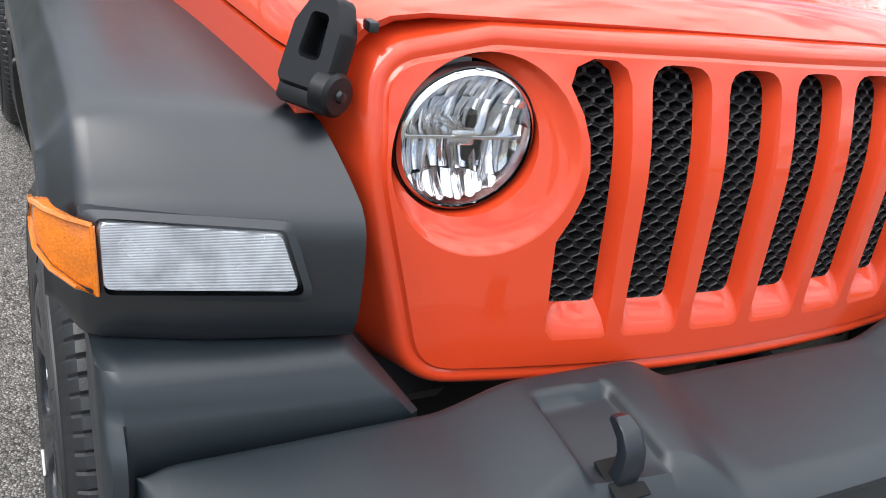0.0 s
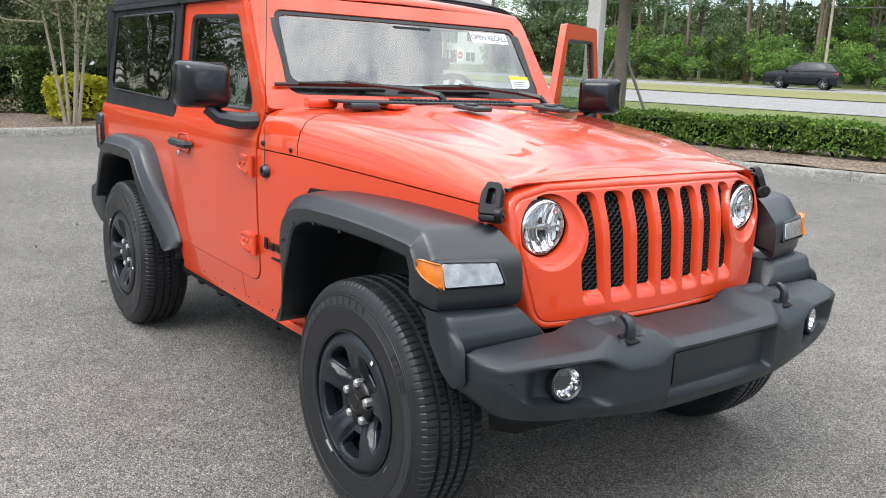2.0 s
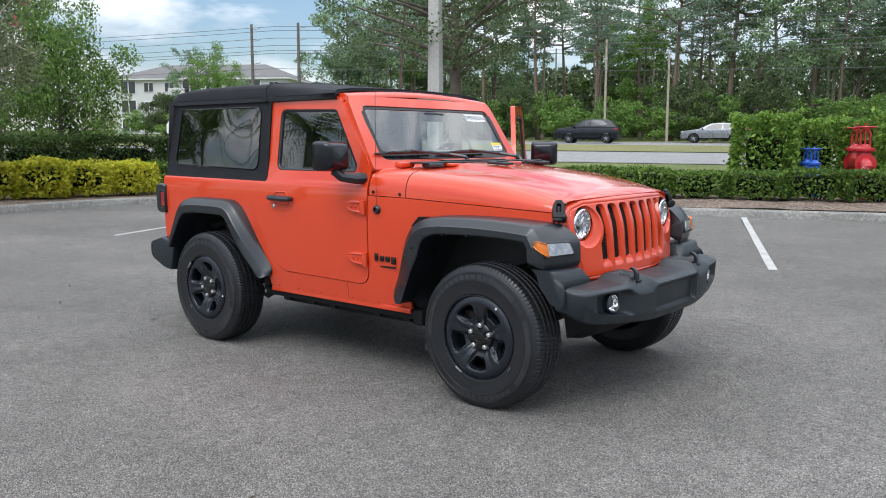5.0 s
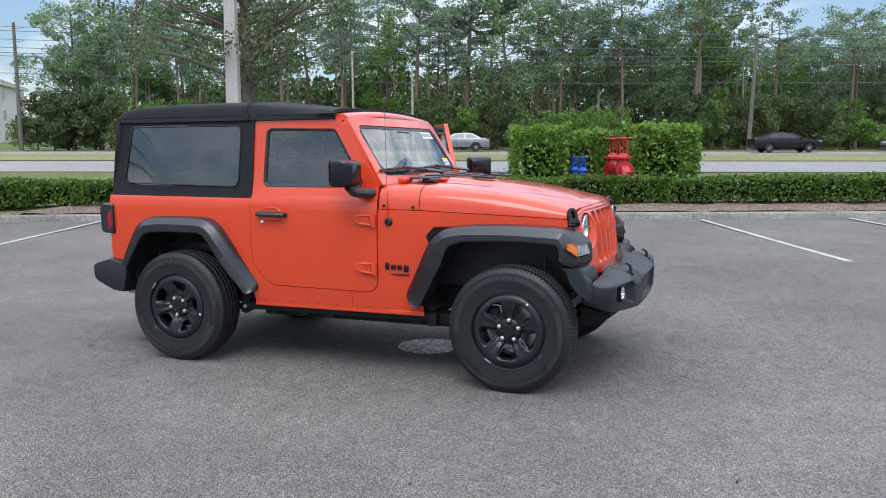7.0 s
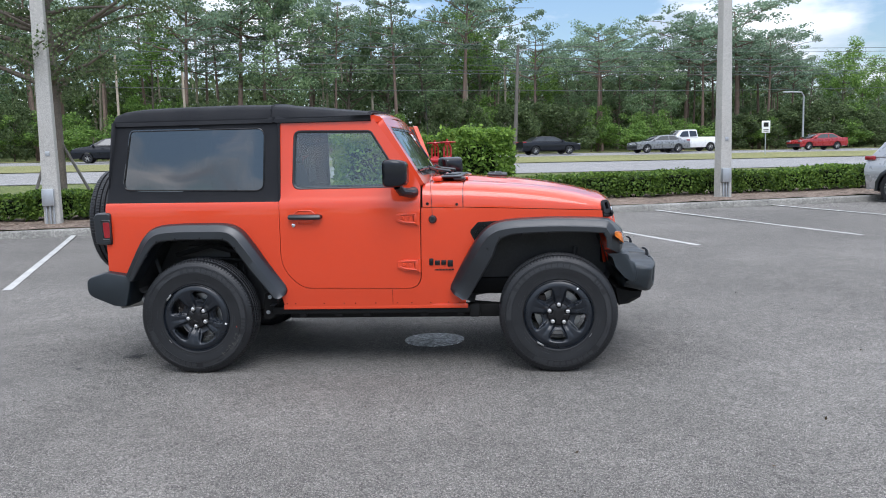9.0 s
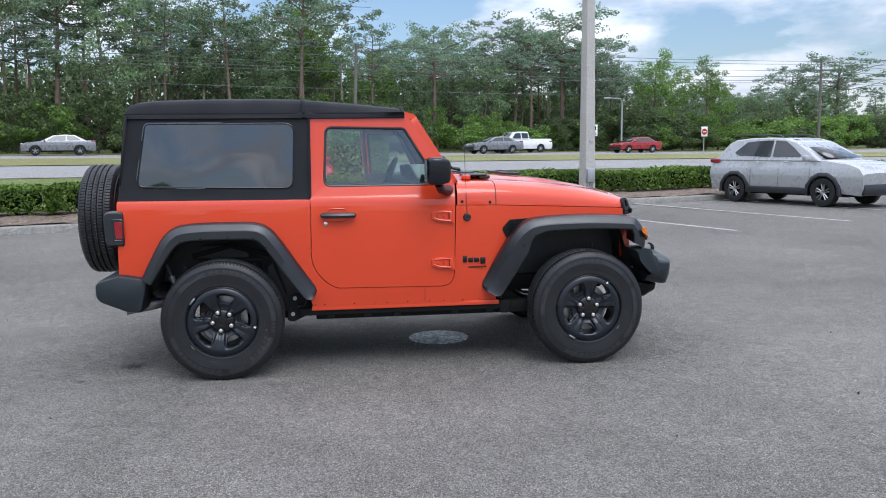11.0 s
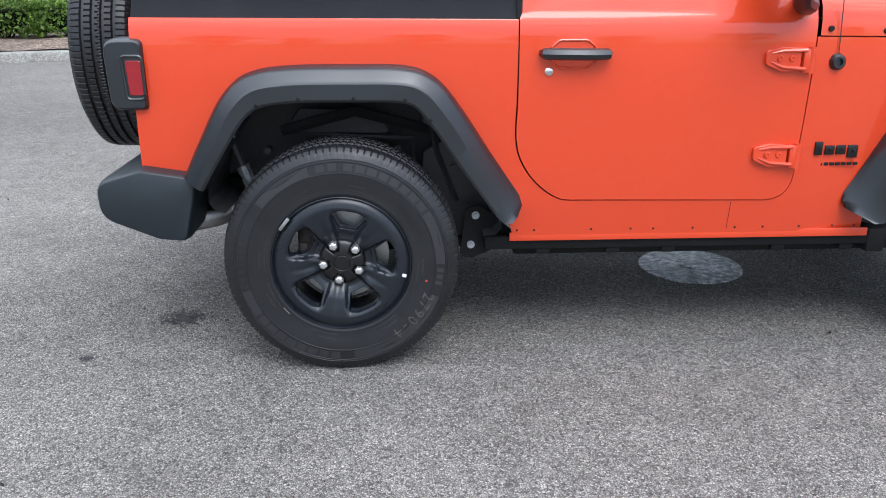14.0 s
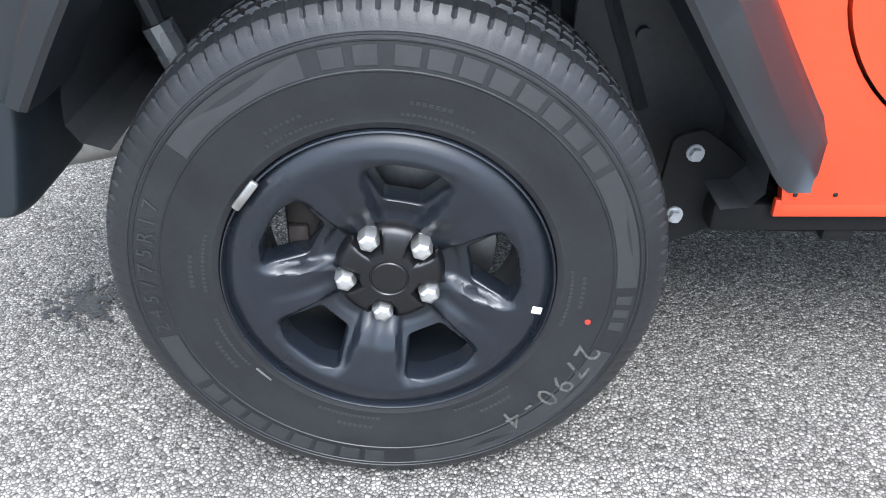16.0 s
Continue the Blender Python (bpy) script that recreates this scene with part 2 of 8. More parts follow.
def ribbed(name, color):
    """Moulded lamp cover with fine ribs over a bright bowl."""
    m = surf(name, color, 0.2, 0.6, 0.5, 14, 34, coat=0.8)
    n, l = m.node_tree.nodes, m.node_tree.links
    co, wv, bp = n.new("ShaderNodeTexCoord"), n.new("ShaderNodeTexWave"), n.new("ShaderNodeBump")
    wv.bands_direction = "Z"
    wv.inputs["Scale"].default_value, wv.inputs["Distortion"].default_value = 210, 0.3
    l.new(co.outputs["Object"], wv.inputs["Vector"])
    l.new(wv.outputs["Fac"], bp.inputs["Height"])
    bp.inputs["Strength"].default_value, bp.inputs["Distance"].default_value = 0.3, 0.0015
    l.new(bp.outputs["Normal"], n["Principled BSDF"].inputs["Normal"])
    return m


ASPHALT = chip_seal("asphalt", ((0.084, 0.079, 0.072), (0.168, 0.158, 0.144), (0.240, 0.226, 0.206), (0.335, 0.315, 0.287)))
ROAD = stone_mix("road_asphalt", (0.16, 0.16, 0.16), (0.36, 0.35, 0.34), 40, 0.9, 0.12, 0.08, 0.2)
CONCRETE = stone_mix("kerb_concrete", (0.17, 0.165, 0.15), (0.34, 0.33, 0.30), 90, 0.9, 0.35, 1.2, 0.3)
MULCH = stone_mix("pine_mulch", (0.07, 0.047, 0.034), (0.30, 0.235, 0.185), 28, 0.95, 0.3, 1.5, 1.0)
LAWN = stone_mix("lawn", (0.055, 0.080, 0.020), (0.18, 0.20, 0.062), 24, 0.9, 0.35, 0.15, 0.8)
DRYLAWN = stone_mix("dry_lawn", (0.13, 0.138, 0.050), (0.28, 0.265, 0.115), 24, 0.9, 0.3, 0.12, 0.8)
LINE = surf("line_paint", (0.42, 0.415, 0.395), 0.8, var=0.4, scale=3, fine=60)
PAINT = surf("orange_paint", (0.66, 0.057, 0.016), 0.30, var=0.015, scale=1.5, coat=1.0, spec=0.24, rvar=0.02)
TRIM = surf("grained_black_plastic", (0.0040, 0.0066, 0.0100), 0.37, spec=0.85, var=0.2, scale=9, fine=160, bump=0.025, bump_scale=900, rvar=0.05)
BUMPER = surf("moulded_grey_plastic", (0.0086, 0.0142, 0.0188), 0.46, spec=0.60, var=0.15, scale=7, fine=120, bump=0.03, bump_scale=900, rvar=0.05)
FABRIC = surf("black_top_fabric", (0.0095, 0.0105, 0.0135), 0.72, spec=0.35, var=0.2, scale=5, fine=300, bump=0.25, bump_scale=1200)
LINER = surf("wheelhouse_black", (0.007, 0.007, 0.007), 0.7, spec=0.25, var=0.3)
RUBBER = surf("tyre_rubber", (0.0130, 0.0138, 0.0156), 0.43, spec=0.44, var=0.25, scale=12, fine=140, bump=0.1, bump_scale=500)
RUBBER2 = surf("tyre_lettering", (0.024, 0.025, 0.027), 0.46, var=0.15)
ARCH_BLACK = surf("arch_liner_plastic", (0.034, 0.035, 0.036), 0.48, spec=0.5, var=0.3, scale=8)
HUB_PLASTIC = surf("satin_black_cap", (0.005, 0.005, 0.006), 0.30, var=0.2)
CRAYON = surf("pale_crayon", (0.065, 0.063, 0.058), 0.9, var=0.6, scale=60, fine=300)
RED_DOT = surf("red_dot_paint", (0.35, 0.03, 0.02), 0.6, var=0.2)
STEEL_BLACK = surf("satin_black_steel", (0.0100, 0.0128, 0.0178), 0.30, var=0.2, coat=0.0, rvar=0.05)
NUT_STEEL = surf("satin_plated_steel", (0.58, 0.58, 0.57), 0.38, 0.9, var=0.08)
CATCH = surf("black_rubber", (0.006, 0.006, 0.007), 0.42, var=0.2, spec=0.35)
MIRROR_SHELL = surf("smooth_black_shell", (0.005, 0.006, 0.010), 0.19, var=0.1, spec=0.5, rvar=0.03)
CHROME = surf("chrome", (0.75, 0.75, 0.76), 0.16, 1.0, var=0.05)
ALU = surf("raw_aluminium", (0.45, 0.45, 0.44), 0.42, 1.0, var=0.2)
RUST = surf("cast_iron", (0.06, 0.05, 0.045), 0.7, 0.6, var=0.4)
REFLECTOR = surf("lamp_reflector", (0.86, 0.87, 0.88), 0.06, 1.0, var=0.03, rvar=0.02)
AMBER = surf("amber_lens", (0.66, 0.165, 0.006), 0.2, var=0.35, scale=40, fine=420, bump=0.25, bump_scale=420, coat=0.8)
BOWL = surf("headlight_bowl", (0.74, 0.74, 0.75), 0.10, 1.0, var=0.1, rvar=0.03)
REDLENS = surf("red_lens", (0.27, 0.008, 0.014), 0.15, var=0.1, coat=0.6)
FROST = ribbed("ribbed_clear_lens", (0.36, 0.38, 0.40))
WHITE = surf("white_paper", (0.75, 0.75, 0.74), 0.7, var=0.03)
INK = surf("blue_black_ink", (0.02, 0.03, 0.07), 0.7, var=0.05)
YELLOW = surf("yellow_print", (0.75, 0.6, 0.05), 0.7, var=0.05)
MESH = surf("grille_mesh_plastic", (0.02, 0.02, 0.021), 0.4, var=0.1)
BADGE = surf("gloss_black_badge", (0.006, 0.006, 0.007), 0.25, var=0.05)
SEAT = surf("dark_seat_cloth", (0.03, 0.03, 0.032), 0.85, var=0.2, bump=0.3, bump_scale=500)
DASH = surf("dash_plastic", (0.022, 0.022, 0.024), 0.6, var=0.1)
PLASTIC_FILM = surf("milky_film", (0.55, 0.62, 0.6), 0.35, var=0.15)
GLASS = glass("clear_glass", (0.62, 0.73, 0.70), 0.0, 0.15)
SCREEN = glass("windscreen_glass", (0.52, 0.61, 0.56), 0.0, 0.21)
VINYL = glass("smoked_vinyl", (0.05, 0.052, 0.056), 0.02, 0.175)
LENS = glass("lamp_glass", (0.97, 0.97, 0.97), 0.0, 0.09)
BARK = surf("grey_bark", (0.15, 0.125, 0.1), 0.9, var=0.4, scale=4, fine=30, bump=0.8, bump_scale=25)
PINEBARK = surf("pine_bark", (0.17, 0.12, 0.095), 0.9, var=0.4, scale=4, fine=30, bump=0.8, bump_scale=20)
PALEBARK = surf("smooth_pale_bark", (0.36, 0.31, 0.24), 0.8, var=0.3, scale=4, fine=30)
LEAF_PINE = leafy("pine_needles", (0.088, 0.152, 0.096), (0.32, 0.43, 0.29))
LEAF_OAK = leafy("oak_leaves", (0.083, 0.148, 0.076), (0.32, 0.43, 0.225))
LEAF_SCREEN = leafy("dark_hedge_leaves", (0.022, 0.045, 0.013), (0.11, 0.17, 0.045))
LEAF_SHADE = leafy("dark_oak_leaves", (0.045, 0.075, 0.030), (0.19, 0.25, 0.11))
LEAF_MYRTLE = leafy("olive_myrtle_leaves", (0.075, 0.100, 0.048), (0.27, 0.30, 0.165))
LEAF_FRESH = leafy("fresh_leaves", (0.075, 0.15, 0.035), (0.27, 0.42, 0.1))
LEAF_HEDGE = leafy("hedge_leaves", (0.034, 0.078, 0.017), (0.195, 0.305, 0.052))
LEAF_BOX = leafy("clipped_hedge_leaves", (0.064, 0.138, 0.022), (0.274, 0.423, 0.074))
LEAF_YELLOW = leafy("yellow_green_leaves", (0.24, 0.28, 0.02), (0.70, 0.64, 0.06))
LEAF_PALM = leafy("palm_fronds", (0.065, 0.131, 0.043), (0.261, 0.370, 0.131))
BLOSSOM = leafy("pink_blossom", (0.5, 0.03, 0.12), (0.75, 0.08, 0.22))
POLE_GREY = stone_mix("spun_concrete", (0.38, 0.37, 0.34), (0.52, 0.5, 0.47), 160, 0.85, 0.1, 0.8, 0.15)
GALV = surf("galvanised_steel", (0.42, 0.44, 0.46), 0.5, 0.6, var=0.2)
WOOD_POLE = surf("weathered_timber", (0.135, 0.125, 0.11), 0.9, var=0.4, scale=3, fine=40)
WIRE = surf("cable_black", (0.09, 0.1, 0.1), 0.6, var=0.1)
RED = surf("red_valve_paint", (0.42, 0.013, 0.018), 0.35, var=0.12, coat=0.3)
BLUE = surf("blue_valve_paint", (0.01, 0.08, 0.42), 0.35, var=0.12, coat=0.3)
STUCCO = surf("pale_stucco", (0.58, 0.58, 0.56), 0.9, var=0.08)
ROOFING = surf("grey_shingles", (0.15, 0.145, 0.14), 0.9, var=0.25)
DARKGLASS = surf("dark_window_glass", (0.02, 0.025, 0.03), 0.06, var=0.1, coat=0.6)
SILVER = surf("silver_car_paint", (0.43, 0.44, 0.45), 0.3, 0.35, var=0.02, coat=0.8)
WHITE_CAR = surf("white_car_paint", (0.72, 0.72, 0.71), 0.3, var=0.02, coat=0.8)
GREY_CAR = surf("grey_car_paint", (0.22, 0.23, 0.24), 0.3, 0.4, var=0.02, coat=0.8)
BLACK_CAR = surf("dark_car_paint", (0.006, 0.008, 0.013), 0.35, var=0.02, coat=0.4, spec=0.2)
RED_CAR = surf("red_car_paint", (0.3, 0.012, 0.015), 0.3, var=0.02, coat=0.8)
BLUE_CAR = surf("blue_graphic", (0.02, 0.11, 0.45), 0.3, var=0.02, coat=0.8)
OIL = surf("oil_stain", (0.036, 0.036, 0.037), 0.75, var=0.5, scale=20, fine=150, bump=0.6, bump_scale=150)

LITTER = leafy("dead_leaf_bits", (0.02, 0.014, 0.008), (0.10, 0.07, 0.035))
PALE_MIX = stone_mix("pale_worn_concrete", (0.26, 0.265, 0.27), (0.62, 0.635, 0.65), 90, 0.36, 0.75, 9.0, 0.9, 0.6, 0.5)
PALE_MIX.node_tree.nodes["Principled BSDF"].inputs["Specular IOR Level"].default_value = 0.8
GREY_MESH = surf("dark_grey_mesh", (0.05, 0.052, 0.055), 0.4, var=0.1)
# ---- mesh helpers ----


def finish(name, bm, mat, sharp=35):
    me = bpy.data.meshes.new(name)
    bm.normal_update()
    bm.to_mesh(me)
    bm.free()
    for m in mat if isinstance(mat, (list, tuple)) else [mat]:
        me.materials.append(m)
    if sharp:
        me.shade_smooth()
        me.set_sharp_from_angle(angle=radians(sharp))
    return me


def part(name, bm, mat, parent=None, label="", sharp=35, bevel=0.0, solid=0.0, segs=2):
    """Links a bmesh as one mesh object under a thing or a part."""
    me = bm if isinstance(bm, bpy.types.Mesh) else finish(name, bm, mat, sharp)
    ob = new(name, me)
    ob.parent = parent
    if label:
        ob["label"] = label
    if solid:
        md = ob.modifiers.new("solid", "SOLIDIFY")
        md.thickness, md.offset = solid, -1
    if bevel:
        md = ob.modifiers.new("bevel", "BEVEL")
        md.width, md.segments, md.limit_method, md.angle_limit, md.harden_normals = bevel, segs, "ANGLE", radians(40), True
    return ob


def thing(name, at=(0, 0, 0), rz=0.0, label="", category="", group="", kind=""):
    ob = new(name)
    ob.empty_display_size = 0.1
    ob.matrix_basis = pose(*at, 0, 0, rz)
    return tagged(ob, label, category, group, kind)


def quads(bm, rows, closed=False, cap=False, mat=0):
    """Skin over rows of points."""
    vs = [[bm.verts.new(p) for p in r] for r in rows]
    k = len(vs[0])
    for a, b in zip(vs, vs[1:]):
        for i in range(k if closed else k - 1):
            j = (i + 1) % k
            try:
                bm.faces.new((a[i], a[j], b[j], b[i])).material_index = mat
            except ValueError:
                pass
    if cap:
        bm.faces.new(vs[0][::-1])
        bm.faces.new(vs[-1])
    return vs


def loft(rows, closed=True, cap=True):
    bm = bmesh.new()
    quads(bm, rows, closed, cap)
    bmesh.ops.recalc_face_normals(bm, faces=bm.faces[:])
    return bm


def box(bm, cx, cy, cz, sx, sy, sz, bev=0.0, m=None, segs=2):
    r = bmesh.ops.create_cube(bm, size=1.0)
    vs = r["verts"]
    bmesh.ops.scale(bm, vec=(sx, sy, sz), verts=vs)
    if bev:
        es = list({e for v in vs for e in v.link_edges})
        r = bmesh.ops.bevel(bm, geom=es, offset=bev, segments=segs, affect="EDGES", profile=0.5)
        vs = list({v for f in r["faces"] for v in f.verts} | {v for v in vs if v.is_valid})
    bmesh.ops.transform(bm, matrix=Matrix.Translation((cx, cy, cz)) @ (m or Matrix()), verts=vs)
    return vs


def boxed(cx, cy, cz, sx, sy, sz, bev=0.0, m=None):
    bm = bmesh.new()
    box(bm, cx, cy, cz, sx, sy, sz, bev, m)
    return bm


def tube(bm, pts, r, n=8, cap=True):
    """A round bar along points; r may be one radius or one for each point."""
    pts = [Vector(p) for p in pts]
    rs = r if isinstance(r, (list, tuple)) else [r] * len(pts)
    rows = []
    for i, p in enumerate(pts):
        d = (pts[min(i + 1, len(pts) - 1)] - pts[max(i - 1, 0)]).normalized()
        up = Vector((0, 0, 1)) if abs(d.z) < 0.95 else Vector((1, 0, 0))
        a = d.cross(up).normalized()
        b = d.cross(a)
        rows.append([p + (a * math.cos(t) + b * math.sin(t)) * rs[i] for t in (2 * math.pi * k / n for k in range(n))])
    quads(bm, rows, True, cap)


def tubed(pts, r, n=8):
    bm = bmesh.new()
    tube(bm, pts, r, n)
    return bm


def lathe(bm, prof, n=48, axis="y", mat=0, a0=0.0, a1=2 * math.pi):
    """Turns (radius, along) pairs about an axis."""
    full = abs(a1 - a0 - 2 * math.pi) < 1e-6
    rows = []
    for r, h in prof:
        row = []
        for k in range(n if full else n + 1):
            t = a0 + (a1 - a0) * k / n
            c, s = r * math.cos(t), r * math.sin(t)
            row.append({"y": (c, h, s), "z": (c, s, h), "x": (h, c, s)}[axis])
        rows.append(row)
    return quads(bm, rows, full, False, mat)


def lathed(prof, n=48, axis="y"):
    bm = bmesh.new()
    lathe(bm, prof, n, axis)
    bmesh.ops.remove_doubles(bm, verts=bm.verts[:], dist=1e-6)
    bmesh.ops.recalc_face_normals(bm, faces=bm.faces[:])
    return bm


def rounded(poly, r, segs=5):
    """A polygon with its corners rounded; r is one radius or one for each corner."""
    out, n = [], len(poly)
    for i, p in enumerate(poly):
        ri = r[i] if isinstance(r, (list, tuple)) else r
        p, a, b = Vector(p), Vector(poly[i - 1]), Vector(poly[(i + 1) % n])
        u, v = a - p, b - p
        lu, lv = u.length, v.length
        if ri <= 0 or lu < 1e-6 or lv < 1e-6:
            out.append(tuple(p))
            continue
        u, v = u / lu, v / lv
        half = math.acos(max(-1, min(1, u.dot(v)))) / 2
        if half > 1.55:
            out.append(tuple(p))
            continue
        d = min(ri / math.tan(half), lu * 0.48, lv * 0.48)
        p0, p1 = p + u * d, p + v * d
        for k in range(segs + 1):
            t = k / segs
            out.append(tuple((1 - t) ** 2 * p0 + 2 * t * (1 - t) * p + t * t * p1))
    return out


def plate(outline, holes=(), lift=None, cuts=(), cuts2=()):
    """A flat sheet in (a, b) with holes, cut into strips at b = cuts and a = cuts2, then lifted to 3D by lift(a, b)."""
    bm = bmesh.new()
    edges = []
    for loop in (outline, *holes):
        vs = [bm.verts.new((a, b, 0)) for a, b in loop]
        edges += [bm.edges.new((vs[i], vs[(i + 1) % len(vs)])) for i in range(len(vs))]
    if holes:
        bmesh.ops.triangle_fill(bm, use_beauty=True, edges=edges, normal=(0, 0, 1))
    else:
        bm.faces.new([e.verts[0] for e in edges])
    for c in cuts:
        bmesh.ops.bisect_plane(bm, geom=bm.verts[:] + bm.edges[:] + bm.faces[:], plane_co=(0, c, 0), plane_no=(0, 1, 0))
    for c in cuts2:
        bmesh.ops.bisect_plane(bm, geom=bm.verts[:] + bm.edges[:] + bm.faces[:], plane_co=(c, 0, 0), plane_no=(1, 0, 0))
    if lift:
        for v in bm.verts:
            v.co = lift(v.co.x, v.co.y)
    return bm


def prism(outline, lift, depth):
    """Extrudes an outline: lift(a, b, t) for t = 0 and depth."""
    bm = bmesh.new()
    rows = [[lift(a, b, t) for a, b in outline] for t in (0, depth)]
    quads(bm, rows, True, True)
    bmesh.ops.recalc_face_normals(bm, faces=bm.faces[:])
    return bm


def lerp(table, x):
    """Linear look-up in (x, y) pairs."""
    for (x0, y0), (x1, y1) in zip(table, table[1:]):
        if x <= x1:
            t = max(0.0, (x - x0) / (x1 - x0)) if x1 > x0 else 0
            return y0 + (y1 - y0) * t
    return table[-1][1]


def smooth(table, x):
    """Smooth look-up in (x, y) pairs."""
    n = len(table)
    if x <= table[0][0]:
        return table[0][1]
    for i in range(n - 1):
        x0, y0 = table[i]
        x1, y1 = table[i + 1]
        if x <= x1:
            xm, ym = table[max(i - 1, 0)]
            xp, yp = table[min(i + 2, n - 1)]
            m0 = (y1 - ym) / (x1 - xm) if x1 > xm else 0
            m1 = (yp - y0) / (xp - x0) if xp > x0 else 0
            h = x1 - x0
            t = (x - x0) / h
            return (2 * t**3 - 3 * t**2 + 1) * y0 + (t**3 - 2 * t**2 + t) * h * m0 + (-2 * t**3 + 3 * t**2) * y1 + (t**3 - t**2) * h * m1
    return table[-1][1]

# ---- the site: a lot beside a divided road; u runs along the kerb, v away from the lot ----
TH = radians(18.5)
U, V = Vector((math.cos(TH), math.sin(TH), 0)), Vector((-math.sin(TH), math.cos(TH), 0))
RISE = [(0, 0.0), (0.15, 0.14), (3.5, 0.17), (8, 0.3), (15.5, 0.58), (26, 0.88), (37, 1.15), (46, 1.35), (60, 1.5), (90, 2.6), (140, 4.0), (400, 6.0)]


def lie(u, v):
    """Height of the land."""
    if v <= 0:
        return 0.0
    k = min(1.0, max(0.0, (v - 4) / 12))
    return lerp(RISE, v) - 0.007 * max(-60, min(60, u)) * k


def W(u, v, z=0.0, land=True):
    p = Vector((1.52, 13.0, 0)) + U * u + V * v
    return Vector((p.x, p.y, z + (lie(u, v) if land else 0)))


def strip(v0, v1, u0, u1, lift, nu, nv=2):
    bm = bmesh.new()
    quads(bm, [[W(u0 + (u1 - u0) * i / nu, v0 + (v1 - v0) * j / nv, lift) for i in range(nu + 1)] for j in range(nv + 1)])
    return bm


def sheet():
    """The land itself, out to the horizon."""
    bm = bmesh.new()
    vs = [-900, -200, -60, -20, -2, -0.7, -0.6, 0.2, 3.5, 6, 8, 11, 15.5, 20, 26, 31, 37, 46, 60, 90, 140, 400, 1500]
    us = [-1500, -400, -150, -80, -60, -40, -25, -10, 0, 10, 25, 40, 60, 80, 150, 400, 1500]
    quads(bm, [[W(u, v, -0.05 if v < 0.1 else -0.012) for u in us] for v in vs])
    return bm


tagged(part("ground", sheet(), LAWN), "mown green lawn rising gently to the road", "lawn", kind="structure")
tagged(part("pavement", strip(-70, -0.78, -70, 70, 0.0, 20, 20), ASPHALT), "worn grey asphalt of a parking lot", "asphalt", kind="structure")
tagged(part("road_near", strip(15.5, 26, -300, 300, 0.012, 60, 4), ROAD), "pale grey asphalt carriageway", "road", kind="structure")
tagged(part("road_far", strip(37.5, 48.5, -300, 300, 0.012, 60, 4), ROAD), "pale grey asphalt carriageway beyond the median", "road", kind="structure")
tagged(part("median", strip(26, 37.5, -300, 300, 0.05, 60, 4), DRYLAWN), "dry yellow-green grass median between carriageways", "grass", kind="structure")
tagged(part("verge", strip(48.5, 58, -300, 300, 0.05, 60, 4), DRYLAWN), "dry roadside grass at the edge of the woods", "grass", kind="structure")


def lane_marks():
    bm = bmesh.new()
    for v0 in (15.9, 25.6, 37.9, 48.1):
        quads(bm, [[W(u, v, 0.022) for u in range(-300, 301, 10)] for v in (v0, v0 + 0.12)])
    for v0 in (20.7, 43.0):
        for k in range(-25, 26):
            quads(bm, [[W(u, v, 0.022) for u in (k * 12, k * 12 + 3)] for v in (v0, v0 + 0.12)])
    return bm


tagged(part("lane_marking", lane_marks(), LINE), "white painted lane lines on the road", "road marking", kind="structure")

# kerb line: along the road side, round a corner, then back along the left-hand island
KV = -0.80
KERB = [(70, KV), (-12.6, KV)] + [(-12.6 - 3.7 * math.sin(a), KV - 3.7 + 3.7 * math.cos(a)) for a in (radians(d) for d in range(12, 91, 13))] + [(-16.6, -7), (-17.6, -14), (-19, -30)]
KERB_PROF = [(0.0, -0.05), (0.02, 0.11), (0.035, 0.137), (0.06, 0.15), (0.15, 0.155), (0.17, 0.145), (0.17, -0.05)]


def kerb_at(d):
    """Place and outward direction, d metres along the kerb."""
    for (a, b), (c, e) in zip(KERB, KERB[1:]):
        s = math.hypot(c - a, e - b)
        if d <= s:
            t = d / s
            nx, ny = (e - b) / s, -(c - a) / s
            return (a + (c - a) * t, b + (e - b) * t), (nx, ny)
        d -= s
    return None


def kerb_stone(d0, d1, n):
    rows = []
    for i in range(n + 1):
        q = kerb_at(d0 + (d1 - d0) * i / n)
        if not q:
            break
        (u, v), (nu, nv) = q
        rows.append([W(u + nu * o, v + nv * o, z, False) for o, z in KERB_PROF])
    if len(rows) < 2:
        return None
    return loft(rows)


kerb = thing("kerb", label="weathered concrete kerb round the planting beds", category="kerb", kind="structure")
d = 20.0
while True:
    bm = kerb_stone(d + 0.006, d + 3.0, 5)
    if bm is None:
        break
    part("kerb_stone", bm, CONCRETE, kerb)
    d += 3.0


def bed_mesh():
    """Mulch between kerb and hedge, lumpy."""
    bm = bmesh.new()
    nu, nv = 220, 10
    rows = []
    for j in range(nv + 1):
        v = KV + 0.16 + 4.4 * j / nv
        rows.append([W(-14 + 64 * i / nu, v, 0.0, False) + Vector((0, 0, 0.172 + 0.02 * j / nv + 0.045 * noise.noise((i * 0.29 * 1.7, v * 1.7, 3)))) for i in range(nu + 1)])
    quads(bm, rows)
    return bm


tagged(part("planting_bed", bed_mesh(), MULCH), "brown pine mulch bed along the kerb", "mulch", kind="structure")


